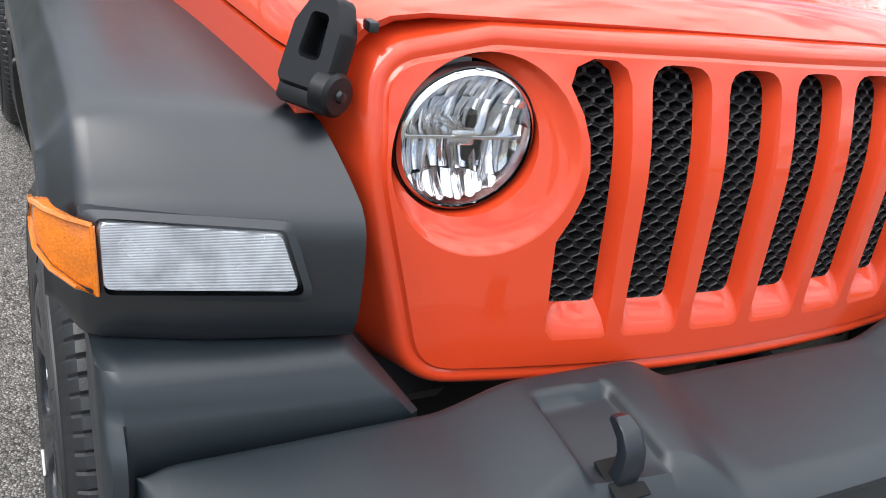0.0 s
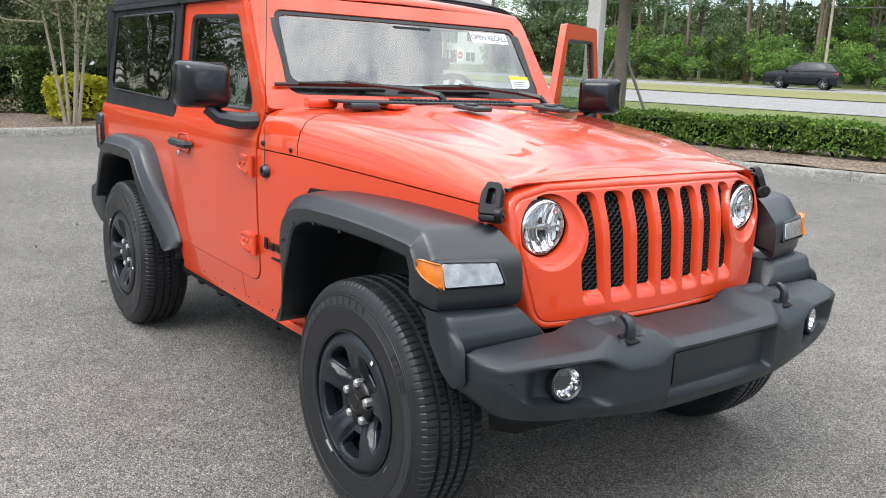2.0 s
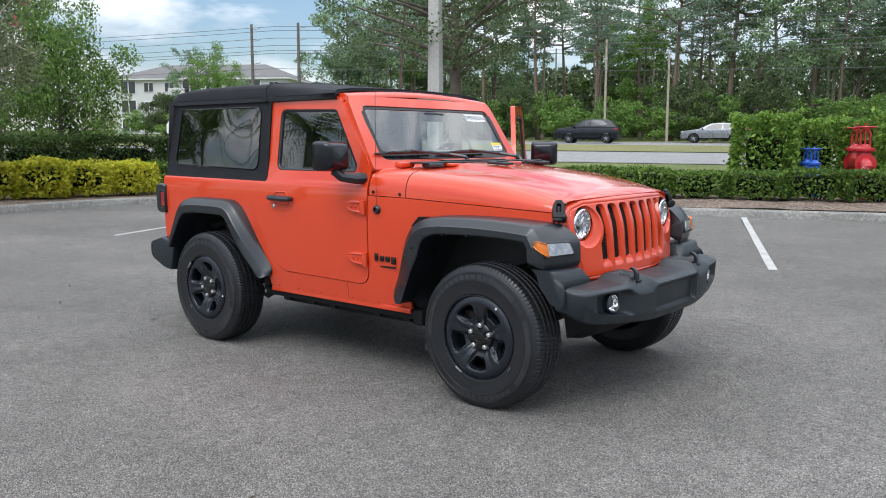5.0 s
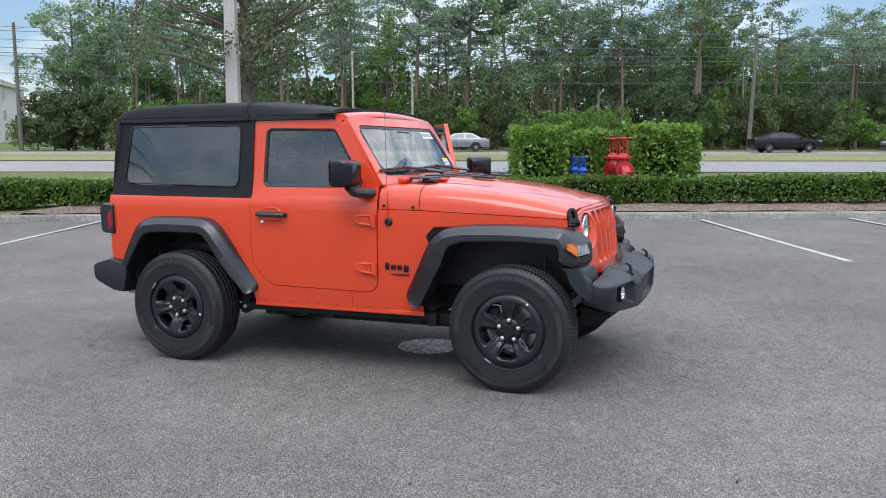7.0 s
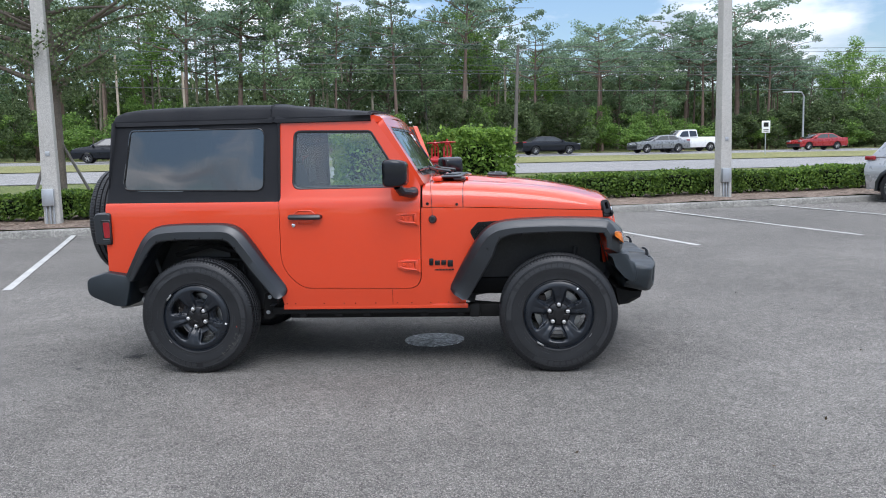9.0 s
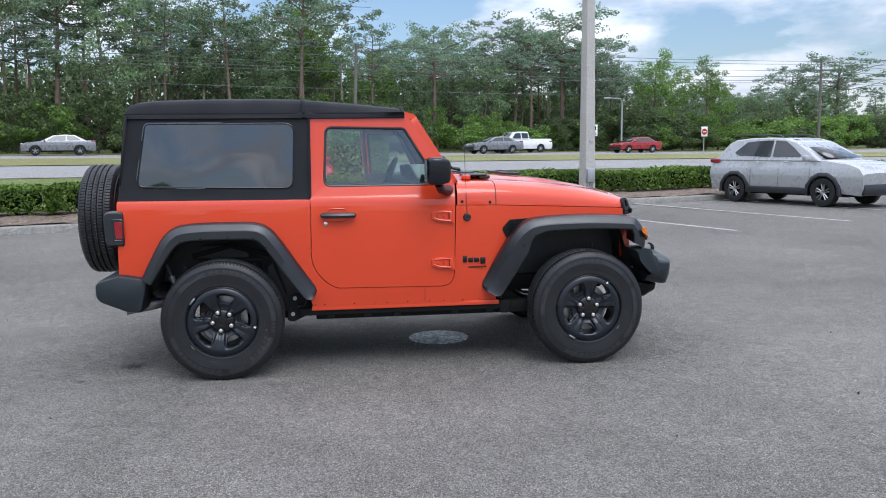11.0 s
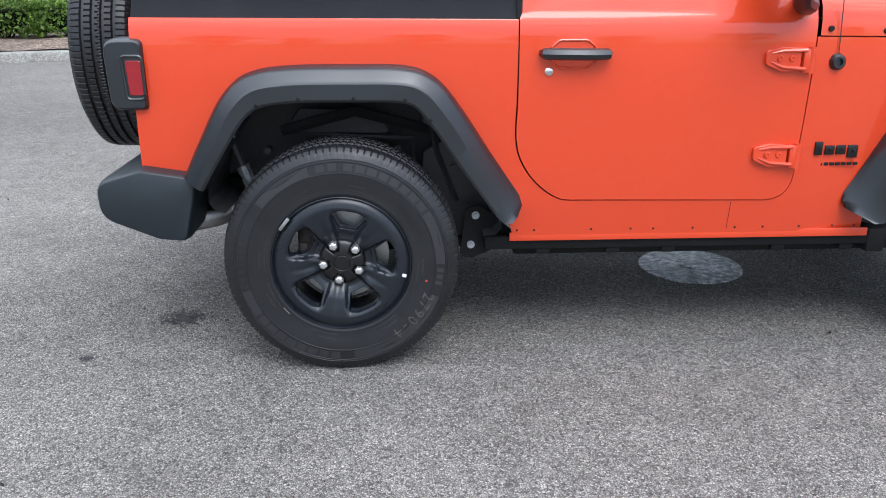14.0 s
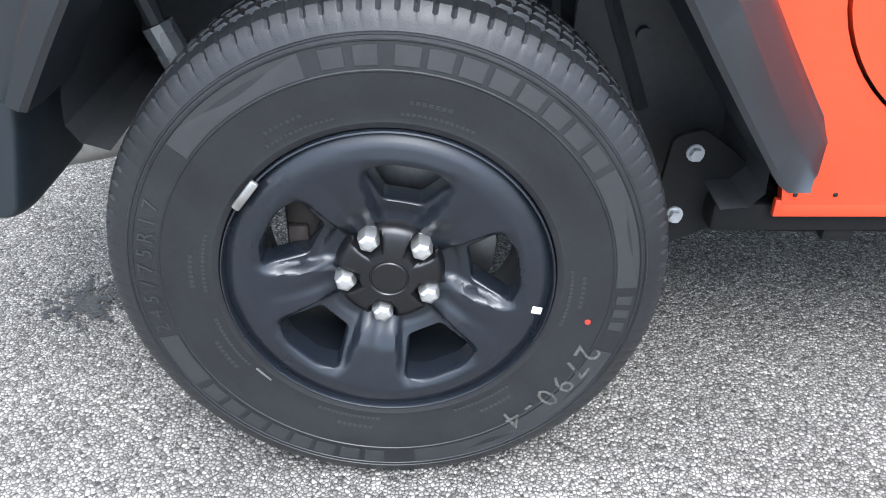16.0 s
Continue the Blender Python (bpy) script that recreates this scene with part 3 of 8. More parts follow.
def island_mesh():
    bm = bmesh.new()
    edge = []
    d = 82.0
    while True:
        q = kerb_at(d)
        if not q:
            break
        (u, v), (nu, nv) = q
        edge.append((u + nu * 0.16, v + nv * 0.16))
        d += 0.8
    rows = []
    for k in range(12):
        t = k / 11
        rows.append([W(u + (-34 - u) * t, v + (min(v + 6, 4) - v) * t, 0, False) + Vector((0, 0, 0.13 + 0.05 * noise.noise((u + t * 20, v, 7)))) for u, v in edge])
    quads(bm, rows)
    return bm


tagged(part("island_bed", island_mesh(), MULCH), "mulched planting island with shrubs", "mulch", kind="structure")


def bay_line(a, b, w=0.1):
    a, b = Vector((*a, 0.006)), Vector((*b, 0.006))
    n = (b - a).cross(Vector((0, 0, 1))).normalized() * w / 2
    bm = bmesh.new()
    k = 24
    rows = []
    for s in (1, -1):
        rows.append([a + (b - a) * (i / k) + n * s * (1 + 0.12 * noise.noise((i * 0.7, s * 5, a.x))) + Vector((0, 0, 0.02 * (1 - i / k) ** 2)) for i in range(k + 1)])
    quads(bm, rows)
    return bm


for a, b in (((2.75, 12.3), (5.0, 6.3)), ((5.64, 13.5), (7.82, 7.4)), ((8.61, 14.6), (10.8, 8.6)), ((11.5, 15.5), (13.7, 9.5)), ((-0.43, 11.3), (2.1, 5.1)), ((-3.45, 10.4), (-0.95, 4.0)), ((-6.56, 9.6), (-3.72, 2.8)), ((-9.5, 8.5), (-6.9, 2.2))):
    tagged(part("bay_line", bay_line(a, b), LINE), "faded white painted parking bay line", "line", "parking bay lines", "structure")


def blot(r, seed, z, squash=1.0):
    """A stain with a ragged edge and drops round it."""
    bm = bmesh.new()
    g = np.random.default_rng(seed)

    def patch(cx, cy, rr, n, ragged, h):
        c = bm.verts.new((cx, cy, h))
        ring = []
        for k in range(n):
            t = 2 * math.pi * k / n
            q = rr * (1 + ragged * noise.noise((math.cos(t) * 2 + cx * 50, math.sin(t) * 2, seed)) + ragged * 0.8 * noise.noise((math.cos(t) * 9, math.sin(t) * 9 + cy * 50, seed)))
            ring.append(bm.verts.new((cx + q * math.cos(t), cy + q * squash * math.sin(t), h)))
        for i in range(n):
            bm.faces.new((c, ring[i], ring[(i + 1) % n]))
    for k in range(330):
        a, d = g.uniform(0, 6.28), r * min(1.25, abs(g.normal()) * 0.55)
        patch(d * math.cos(a), squash * d * math.sin(a), r * g.uniform(0.03, 0.085), 9, 0.5, z + k * 6e-6)
    return bm


drain = thing("manhole_cover", (1.54, 0.08, 0), label="round pale concrete drain cover set in the asphalt", category="manhole")
part("concrete_collar", lathed([(0.0, 0.004), (0.225, 0.006), (0.235, 0.004), (0.24, -0.01)], 48, "z"), PALE_MIX, drain)
part("lid", lathed([(0.0, 0.0085), (0.045, 0.0085), (0.048, 0.006)], 24, "z"), PALE_MIX, drain, "small concrete lid")
s1 = tagged(part("oil_spot", blot(0.088, 3, 0.003, 1.0), OIL), "dark oil spot on the asphalt", "stain", kind="structure")
s1.location = (-0.675, -0.43, 0)
s2 = tagged(part("oil_spot", blot(0.03, 5, 0.003), OIL), "small dark oil spot on the asphalt", "stain", kind="structure")
s2.location = (-0.93, -0.78, 0)

# ---- the car: rear axle at x = 0, nose towards +x, its right side towards -y ----
car = thing("off_road_car", label="bright orange two-door off-road car with black soft top", category="car")
HOOD_Z = [(1.55, 1.300), (1.835, 1.292), (2.149, 1.268), (2.363, 1.246), (2.575, 1.213), (2.744, 1.175), (2.83, 1.150), (2.868, 1.132), (2.884, 1.112)]
HOOD_BASE = [(1.55, 1.114), (1.835, 1.108), (2.70, 1.068), (2.90, 1.055)]


def outward(bm, d):
    """Turn faces so that they look along d."""
    d = Vector(d)
    bm.normal_update()
    for f in bm.faces:
        if f.normal.dot(d) < 0:
            f.normal_flip()
    return bm


def side_y(x, z):
    """Half-width of the body shell."""
    y = lerp([(0.42, 0.775), (0.50, 0.788), (0.56, 0.797), (0.65, 0.806), (0.75, 0.813), (0.85, 0.819), (1.0, 0.824), (1.10, 0.823), (1.14, 0.820), (1.165, 0.815), (1.18, 0.808), (1.25, 0.786), (1.75, 0.736)], z)
    if x > 1.6:
        y -= 0.115 * (x - 1.6)
    return y


def spline(pts, n):
    """Even points on a smooth curve through pts."""
    d = [0.0]
    for a, b in zip(pts, pts[1:]):
        d.append(d[-1] + math.hypot(b[0] - a[0], b[1] - a[1]))
    xs, zs = list(zip(d, [p[0] for p in pts])), list(zip(d, [p[1] for p in pts]))
    return [(smooth(xs, d[-1] * i / n), smooth(zs, d[-1] * i / n)) for i in range(n + 1)]


def inset(path, w):
    """A line beside the path, w inside the arch."""
    out = []
    for i, (x, z) in enumerate(path):
        a, b = path[max(i - 1, 0)], path[min(i + 1, len(path) - 1)]
        tx, tz = b[0] - a[0], b[1] - a[1]
        l = math.hypot(tx, tz)
        out.append((x + tz / l * w, z - tx / l * w))
    return out


F_PATH = spline([(1.725, 0.538), (1.806, 0.695), (1.902, 0.865), (1.966, 0.950), (2.04, 0.998), (2.15, 1.020), (2.27, 1.026), (2.45, 1.028), (2.62, 1.023), (2.76, 1.014), (2.812, 1.006), (2.846, 0.987), (2.890, 0.952), (2.913, 0.926), (2.920, 0.890), (2.922, 0.84), (2.920, 0.812), (2.910, 0.793)], 112)
R_PATH = spline([(-0.495, 0.682), (-0.43, 0.81), (-0.355, 0.94), (-0.28, 1.005), (-0.17, 1.028), (0.06, 1.032), (0.24, 1.024), (0.322, 0.985), (0.396, 0.895), (0.490, 0.75), (0.627, 0.546)], 88)
CURVE = spline([(0.582, 0.90), (0.580, 0.80), (0.592, 0.73), (0.630, 0.66), (0.686, 0.603), (0.745, 0.570), (0.82, 0.566)], 18)
LEVELS = [0.5, 0.56, 0.65, 0.75, 0.85, 1.0, 1.1, 1.14, 1.165, 1.18]
SIDE = [(-0.635, 1.178), (0.583, 1.168), *CURVE, (1.455, 0.558), (1.486, 0.562), (1.513, 0.575), (1.532, 0.598), (1.542, 0.628), (1.545, 0.66), (1.556, 1.110), (1.835, 1.104), (2.70, 1.064), (2.80, 1.057), (2.80, 0.985)] + [(min(x, 2.79), z) for x, z in inset(F_PATH, 0.055)[68:6:-6]] + [(1.84, 0.46), (1.84, 0.437), (0.585, 0.437), (0.565, 0.52)] + inset(R_PATH, 0.055)[80:6:-8] + [(-0.43, 0.668), (-0.648, 0.668)]
DOOR = inset(CURVE, -0.0080) + [(1.452, 0.565), (1.482, 0.569), (1.507, 0.581), (1.525, 0.602), (1.534, 0.630), (1.537, 0.66), (1.549, 1.245), (1.520, 1.310), (1.238, 1.712), (0.597, 1.722), (0.590, 1.168)]
WINDOW = rounded([(0.690, 1.648), (1.222, 1.636), (1.435, 1.290), (1.42, 1.246), (0.672, 1.246)], [0.055, 0.045, 0.03, 0.03, 0.055], 6)


def grow(poly, d):
    """Offsets a closed outline outwards by d."""
    area = sum(a[0] * b[1] - b[0] * a[1] for a, b in zip(poly, poly[1:] + poly[:1]))
    s = 1 if area > 0 else -1
    out = []
    n = len(poly)
    for i in range(n):
        a, p, b = Vector(poly[i - 1]), Vector(poly[i]), Vector(poly[(i + 1) % n])
        t = (b - a).normalized()
        out.append((p.x + t.y * d * s, p.y - t.x * d * s))
    return out


for s in (-1, 1):
    def on_side(a, b, s=s):
        return (a, s * side_y(a, b), b)
    bm = plate(SIDE, (), on_side, LEVELS, [1.6, 1.8, 2.0, 2.2, 2.4, 2.6, 2.75])
    part("body_side", outward(bm, (0, s, 0)), PAINT, car, solid=0.02, bevel=0.004)
    # lower pinch seam with its row of plugs
    part("sill_flange", boxed(1.215, s * 0.772, 0.432, 1.28, 0.012, 0.03, 0.003), PAINT, car)
    for k, x in enumerate((0.60, 0.66, 0.86, 1.0, 1.08, 1.22, 1.37, 1.47, 1.60, 1.72, 1.80)):
        part("sill_plug", boxed(x, s * 0.781, 0.458, 0.007, 0.005, 0.007, 0.002), BADGE, car)
    part("sill_seam", tubed([(1.34, s * side_y(1.34, z), z) for z in (0.452, 0.50, 0.555)], 0.0011, 5), BADGE, car)
    # black rail below the sill
    bm = bmesh.new()
    box(bm, 1.2, s * 0.735, 0.405, 1.42, 0.05, 0.05, 0.008)
    box(bm, 1.55, s * 0.66, 0.385, 1.9, 0.08, 0.09, 0.01)
    box(bm, 0.1, s * 0.40, 0.50, 1.2, 0.08, 0.10, 0.01)
    part("frame_rail", bm, LINER, car, "matt black chassis rail")
    for x in (0.70, 0.95, 1.15, 1.55, 1.80):
        part("rail_bracket", boxed(x, s * 0.735, 0.372, 0.05, 0.03, 0.03, 0.006), LINER, car)
    part("body_mount", boxed(1.90, s * 0.72, 0.395, 0.07, 0.09, 0.09, 0.01), LINER, car)

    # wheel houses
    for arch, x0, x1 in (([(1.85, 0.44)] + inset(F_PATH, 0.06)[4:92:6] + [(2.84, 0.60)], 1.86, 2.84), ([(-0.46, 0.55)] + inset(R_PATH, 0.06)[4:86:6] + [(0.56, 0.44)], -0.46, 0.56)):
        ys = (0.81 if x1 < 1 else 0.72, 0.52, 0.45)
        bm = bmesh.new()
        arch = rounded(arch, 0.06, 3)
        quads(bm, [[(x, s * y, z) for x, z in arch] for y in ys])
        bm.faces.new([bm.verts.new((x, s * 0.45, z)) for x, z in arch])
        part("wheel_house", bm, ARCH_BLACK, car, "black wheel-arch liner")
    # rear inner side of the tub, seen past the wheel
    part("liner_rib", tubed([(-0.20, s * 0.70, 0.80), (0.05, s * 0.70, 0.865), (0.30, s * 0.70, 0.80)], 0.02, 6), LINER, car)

bm = bmesh.new()
box(bm, 1.0, 0, 0.52, 3.4, 0.95, 0.12, 0.02)
part("floor_pan", bm, LINER, car)
bm = plate(rounded([(-0.80, 0.66), (0.80, 0.66), (0.80, 1.178), (-0.80, 1.178)], 0.04, 4), (), lambda a, b: (-0.640, a, b))
part("tailgate", outward(bm, (-1, 0, 0)), PAINT, car, solid=0.03, bevel=0.006)
for s in (-1, 1):
    part("belt_rail", boxed(-0.02, s * 0.775, 1.165, 1.20, 0.05, 0.025, 0.005), PAINT, car)


# hood and cowl
def hood_row(x, dy=0.0, dz=0.0):
    w, zb, zc = side_y(x, 1.10) - 0.003, lerp(HOOD_BASE, x), smooth(HOOD_Z, x)
    if x > 2.70:
        t = (x - 2.70) / 0.18
        w -= 0.055 * t * t
    w, zb, zc = w + dy, zb + dz * 0.2, zc + dz
    zs = zc - 0.034
    h = zs - zb
    k = 1.0 + 0.7 * max(0.0, min(1.0, (x - 2.3) / 0.5))
    half = [(w, zb), (w - 0.002, zb + 0.30 * h), (w - 0.012 * k, zb + 0.58 * h), (w - 0.035 * k, zb + 0.82 * h), (w - 0.07 * k, zb + 0.96 * h), (w - 0.12 * k, zs + 0.006), (0.42, zs + 0.016)]
    b = 0.012 * max(0.0, min(1.0, (2.72 - x) / 0.5))
    half += [(0.345, zs + 0.021), (0.31, zs + 0.024 + b), (0.20, zc - 0.004 + b), (0.0, zc + b)]
    half = [(y, min(z, zc + b)) for y, z in half]
    return [(x, -y, z) for y, z in half] + [(x, y, z) for y, z in half[-2::-1]]


def panel_loft(xs):
    bm = bmesh.new()
    quads(bm, [hood_row(x) for x in xs])
    return outward(bm, (0, 0, 1))


# the nose follows the rounded top of the grille
NOSE = [(0.640, 1.040), (0.640, 1.062), (0.634, 1.084), (0.619, 1.103), (0.594, 1.116), (0.555, 1.123), (0.42, 1.1275), (0.345, 1.129), (0.31, 1.130), (0.20, 1.131), (0.0, 1.132)]


def nose_row(t, dx=0.0, d=0.0):
    base = hood_row(2.76)
    out = []
    edge = [(-y, z) for y, z in NOSE] + [(y, z) for y, z in NOSE[-2::-1]]
    for (x, y, z), (ye, ze) in zip(base, edge):
        xe = 2.850 - 0.13 * ye * ye + dx
        out.append((x + (xe - x) * t, y + (ye * (1 - d) - y) * t ** 1.5, z + (ze - d * 0.5 - z) * t ** 1.75))
    return out


bm = panel_loft([1.838, 1.9, 2.0, 2.15, 2.3, 2.45, 2.58, 2.66, 2.72, 2.76])
rows = [nose_row(t) for t in (0.0, 0.2, 0.4, 0.58, 0.73, 0.85, 0.94, 1.0)] + [nose_row(1.0, -0.004, 0.012), nose_row(1.0, -0.03, 0.02)]
quads(bm, rows)
bmesh.ops.remove_doubles(bm, verts=bm.verts[:], dist=1e-5)
bmesh.ops.recalc_face_normals(bm, faces=bm.faces[:])
part("hood", bm, PAINT, car, "glossy orange hood with raised centre", sharp=50)
part("cowl", panel_loft([1.565, 1.65, 1.75, 1.832]), PAINT, car, sharp=50)
part("hood_seam", panel_loft([1.828, 1.842]), BADGE, car).location = (0, 0, -0.006)
# engine bay top, dark, below the shut lines
bm = bmesh.new()
quads(bm, [[(x, -(side_y(x, 1.1) - 0.012), lerp(HOOD_BASE, x) - 0.002), (x, side_y(x, 1.1) - 0.012, lerp(HOOD_BASE, x) - 0.002)] for x in (1.56, 1.84, 2.3, 2.6, 2.74)])
part("engine_bay", bm, LINER, car)


def cowl_grille():
    bm = bmesh.new()
    for k in range(26):
        y = -0.30 + 0.025 * k
        box(bm, 1.735 - 0.05 * abs(y), y, 1.312, 0.10, 0.010, 0.012, 0.002, Matrix.Rotation(radians(-18), 4, "Z"))
    box(bm, 1.74, 0.0, 1.305, 0.15, 1.16, 0.010, 0.003)
    return bm


part("cowl_grille", cowl_grille(), TRIM, car, "black slatted cowl vent")
for y in (-0.50, 0.50):
    part("washer_block", boxed(1.80, y, 1.290, 0.08, 0.13, 0.026, 0.01), TRIM, car)
    part("bonnet_hinge", boxed(1.80, y * 0.66, 1.291, 0.11, 0.12, 0.02, 0.008), PAINT, car)
for y in (-0.16, 0.26):
    bm = bmesh.new()
    box(bm, 2.06, y, 1.302, 0.15, 0.085, 0.018, 0.007, Matrix.Rotation(radians(3), 4, "Y"))
    box(bm, 2.07, y - 0.012, 1.312, 0.05, 0.035, 0.014, 0.005)
    part("hood_bumper", bm, TRIM, car, "black rubber windscreen rest")
for s in (-1, 1):
    for x, z in ((1.598, 1.135), (1.793, 1.126)):
        bm = lathed([(0, 0.004), (0.008, 0.004), (0.010, 0.0), (0.010, -0.01)], 12, "y")
        bmesh.ops.transform(bm, matrix=Matrix.Translation((x, s * (side_y(x, z) + 0.0), z)) @ Matrix.Rotation(0 if s > 0 else math.pi, 4, "Z"), verts=bm.verts[:])
        part("cowl_bolt", bm, BADGE, car)
    # fender vent
    bm = prism(rounded([(1.880, 0.935), (1.884, 0.952), (1.932, 1.003), (2.10, 1.010), (2.06, 0.955), (1.985, 0.860), (1.915, 0.862)], 0.008, 3), lambda a, b, t, s=s: (a, s * (side_y(a, b) + 0.006 - t), b), 0.02)
    vent = part("fender_vent", bm, LINER, car, "black mesh fender vent", bevel=0.002)
    bm = bmesh.new()
    for i in range(9):
        for j in range(6):
            a, b = 1.895 + i * 0.017 + (j % 2) * 0.0085, 0.890 + j * 0.018
            if a < 1.96 + (b - 0.86) * 0.9 and a > 1.898 + max((b - 0.945) * 0.9, (0.935 - b) * 0.42):
                lathe_at = [(0.0075, 0.0), (0.0075, 0.004), (0.0055, 0.004), (0.0055, 0.0)]
                ring = bmesh.new()
                lathe(ring, lathe_at, 6, "y")
                tmp = bpy.data.meshes.new("t")
                bmesh.ops.transform(ring, matrix=Matrix.Translation((a, s * (side_y(a, b) + 0.008), b)), verts=ring.verts[:])
                ring.to_mesh(tmp)
                ring.free()
                bm.from_mesh(tmp)
                bpy.data.meshes.remove(tmp)
    part("mesh", bm, GREY_MESH, vent)


# windscreen frame: a sloping plane from the cowl up to the header
def screen(a, b, d=0.0):
    """a across, b up the slope; d proud of the plane."""
    return (1.592 - 0.535 * b + 0.85 * d - 0.05 * a * a, a, 1.292 + 0.845 * b + 0.53 * d)


FRAME_OUT = rounded([(-0.785, -0.03), (0.785, -0.03), (0.738, 0.505), (-0.738, 0.505)], [0.02, 0.02, 0.06, 0.06], 5)
FRAME_IN = rounded([(-0.69, 0.035), (0.69, 0.035), (0.655, 0.435), (-0.655, 0.435)], [0.07, 0.07, 0.05, 0.05], 6)
bm = plate(FRAME_OUT, [FRAME_IN], lambda a, b: screen(a, b), [0.1, 0.2, 0.3, 0.4], [-0.6, -0.3, 0, 0.3, 0.6])
wsf = part("windscreen_frame", outward(bm, (1, 0, 0.6)), PAINT, car, solid=0.055, bevel=0.010, segs=3)
ring_in = rounded([(-0.655, 0.095), (0.655, 0.095), (0.635, 0.415), (-0.635, 0.415)], [0.05, 0.05, 0.04, 0.04], 6)
bm = plate(grow(FRAME_IN, 0.006), [ring_in], lambda a, b: screen(a, b, -0.006), (), [-0.6, -0.3, 0, 0.3, 0.6])
part("screen_border", outward(bm, (1, 0, 0.6)), BADGE, wsf, "black printed glass border")
bm = plate(grow(FRAME_IN, 0.006), (), lambda a, b: screen(a, b, -0.010), (), [-0.6, -0.45, -0.3, -0.15, 0, 0.15, 0.3, 0.45, 0.6])
part("windscreen", outward(bm, (1, 0, 0.6)), SCREEN, wsf, "clear windscreen").visible_shadow = False
for y in (-0.60, 0.60):
    part("frame_hinge", boxed(1.655, y, 1.293, 0.06, 0.13, 0.035, 0.012), PAINT, wsf)


def on_screen(pts, d):
    bm = bmesh.new()
    bm.faces.new([bm.verts.new(screen(a, b, d)) for a, b in pts])
    return bm


def lettering(text, size, place, depth=0.0):
    """Built-in font as a mesh, each point put in place by place(x, y, z)."""
    cu = bpy.data.curves.new("text", "FONT")
    cu.body, cu.size, cu.align_x, cu.align_y, cu.extrude, cu.resolution_u = text, size, "CENTER", "CENTER", depth, 2
    ob = bpy.data.objects.new("text", cu)
    scene.collection.objects.link(ob)
    bpy.context.view_layer.update()
    me = bpy.data.meshes.new_from_object(ob.evaluated_get(bpy.context.evaluated_depsgraph_get()))
    bm = bmesh.new()
    bm.from_mesh(me)
    for v in bm.verts:
        v.co = place(*v.co)
    bpy.data.objects.remove(ob)
    bpy.data.meshes.remove(me)
    bpy.data.curves.remove(cu)
    return bm


note = part("recall_label", on_screen([(0.36, 0.345), (0.60, 0.345), (0.60, 0.405), (0.36, 0.405)], -0.0085), WHITE, wsf, "white paper label reading OPEN RECALL")
part("print", lettering("OPEN RECALL", 0.042, lambda x, y, z: screen(0.48 + x * 0.88, 0.375 + y, -0.0075)), INK, note, sharp=0)
note = part("price_label", on_screen([(0.525, 0.07), (0.655, 0.07), (0.655, 0.165), (0.525, 0.165)], -0.0085), WHITE, wsf, "white and yellow paper sticker")
part("print", on_screen([(0.525, 0.145), (0.655, 0.145), (0.655, 0.165), (0.525, 0.165)], -0.0075), YELLOW, note, "yellow printed band")
for k in range(5):
    part("print", on_screen([(0.535, 0.082 + 0.012 * k), (0.60 + 0.008 * (k * 7 % 5), 0.082 + 0.012 * k), (0.60 + 0.008 * (k * 7 % 5), 0.087 + 0.012 * k), (0.535, 0.087 + 0.012 * k)], -0.0075), GREY_CAR, note)


def wiper(y0, reach):
    arm = bmesh.new()
    pts = [(1.70, y0, 1.305), (1.70, y0 - 0.03, 1.335)] + [tuple(Vector(screen(y0 - 0.03 - (reach - 0.03) * t, 0.045 + 0.035 * t, 0.035))) for t in (0.1, 0.5, 1.0)]
    tube(arm, pts, [0.016, 0.014, 0.012, 0.010, 0.007], 6)
    return arm


for y0 in (-0.02, 0.57):
    w = part("wiper", wiper(y0, 0.42), TRIM, car, "black wiper arm")
    bm = bmesh.new()
    tube(bm, [screen(y0 - 0.45 + t, 0.075 + 0.012 * t, 0.014) for t in (-0.27, -0.1, 0.1, 0.25)], 0.008, 6)
    tube(bm, [screen(y0 - 0.45 + t, 0.075 + 0.012 * t, 0.026) for t in (-0.17, 0.0, 0.16)], [0.005, 0.013, 0.005], 6)
    part("blade", bm, BADGE, w)


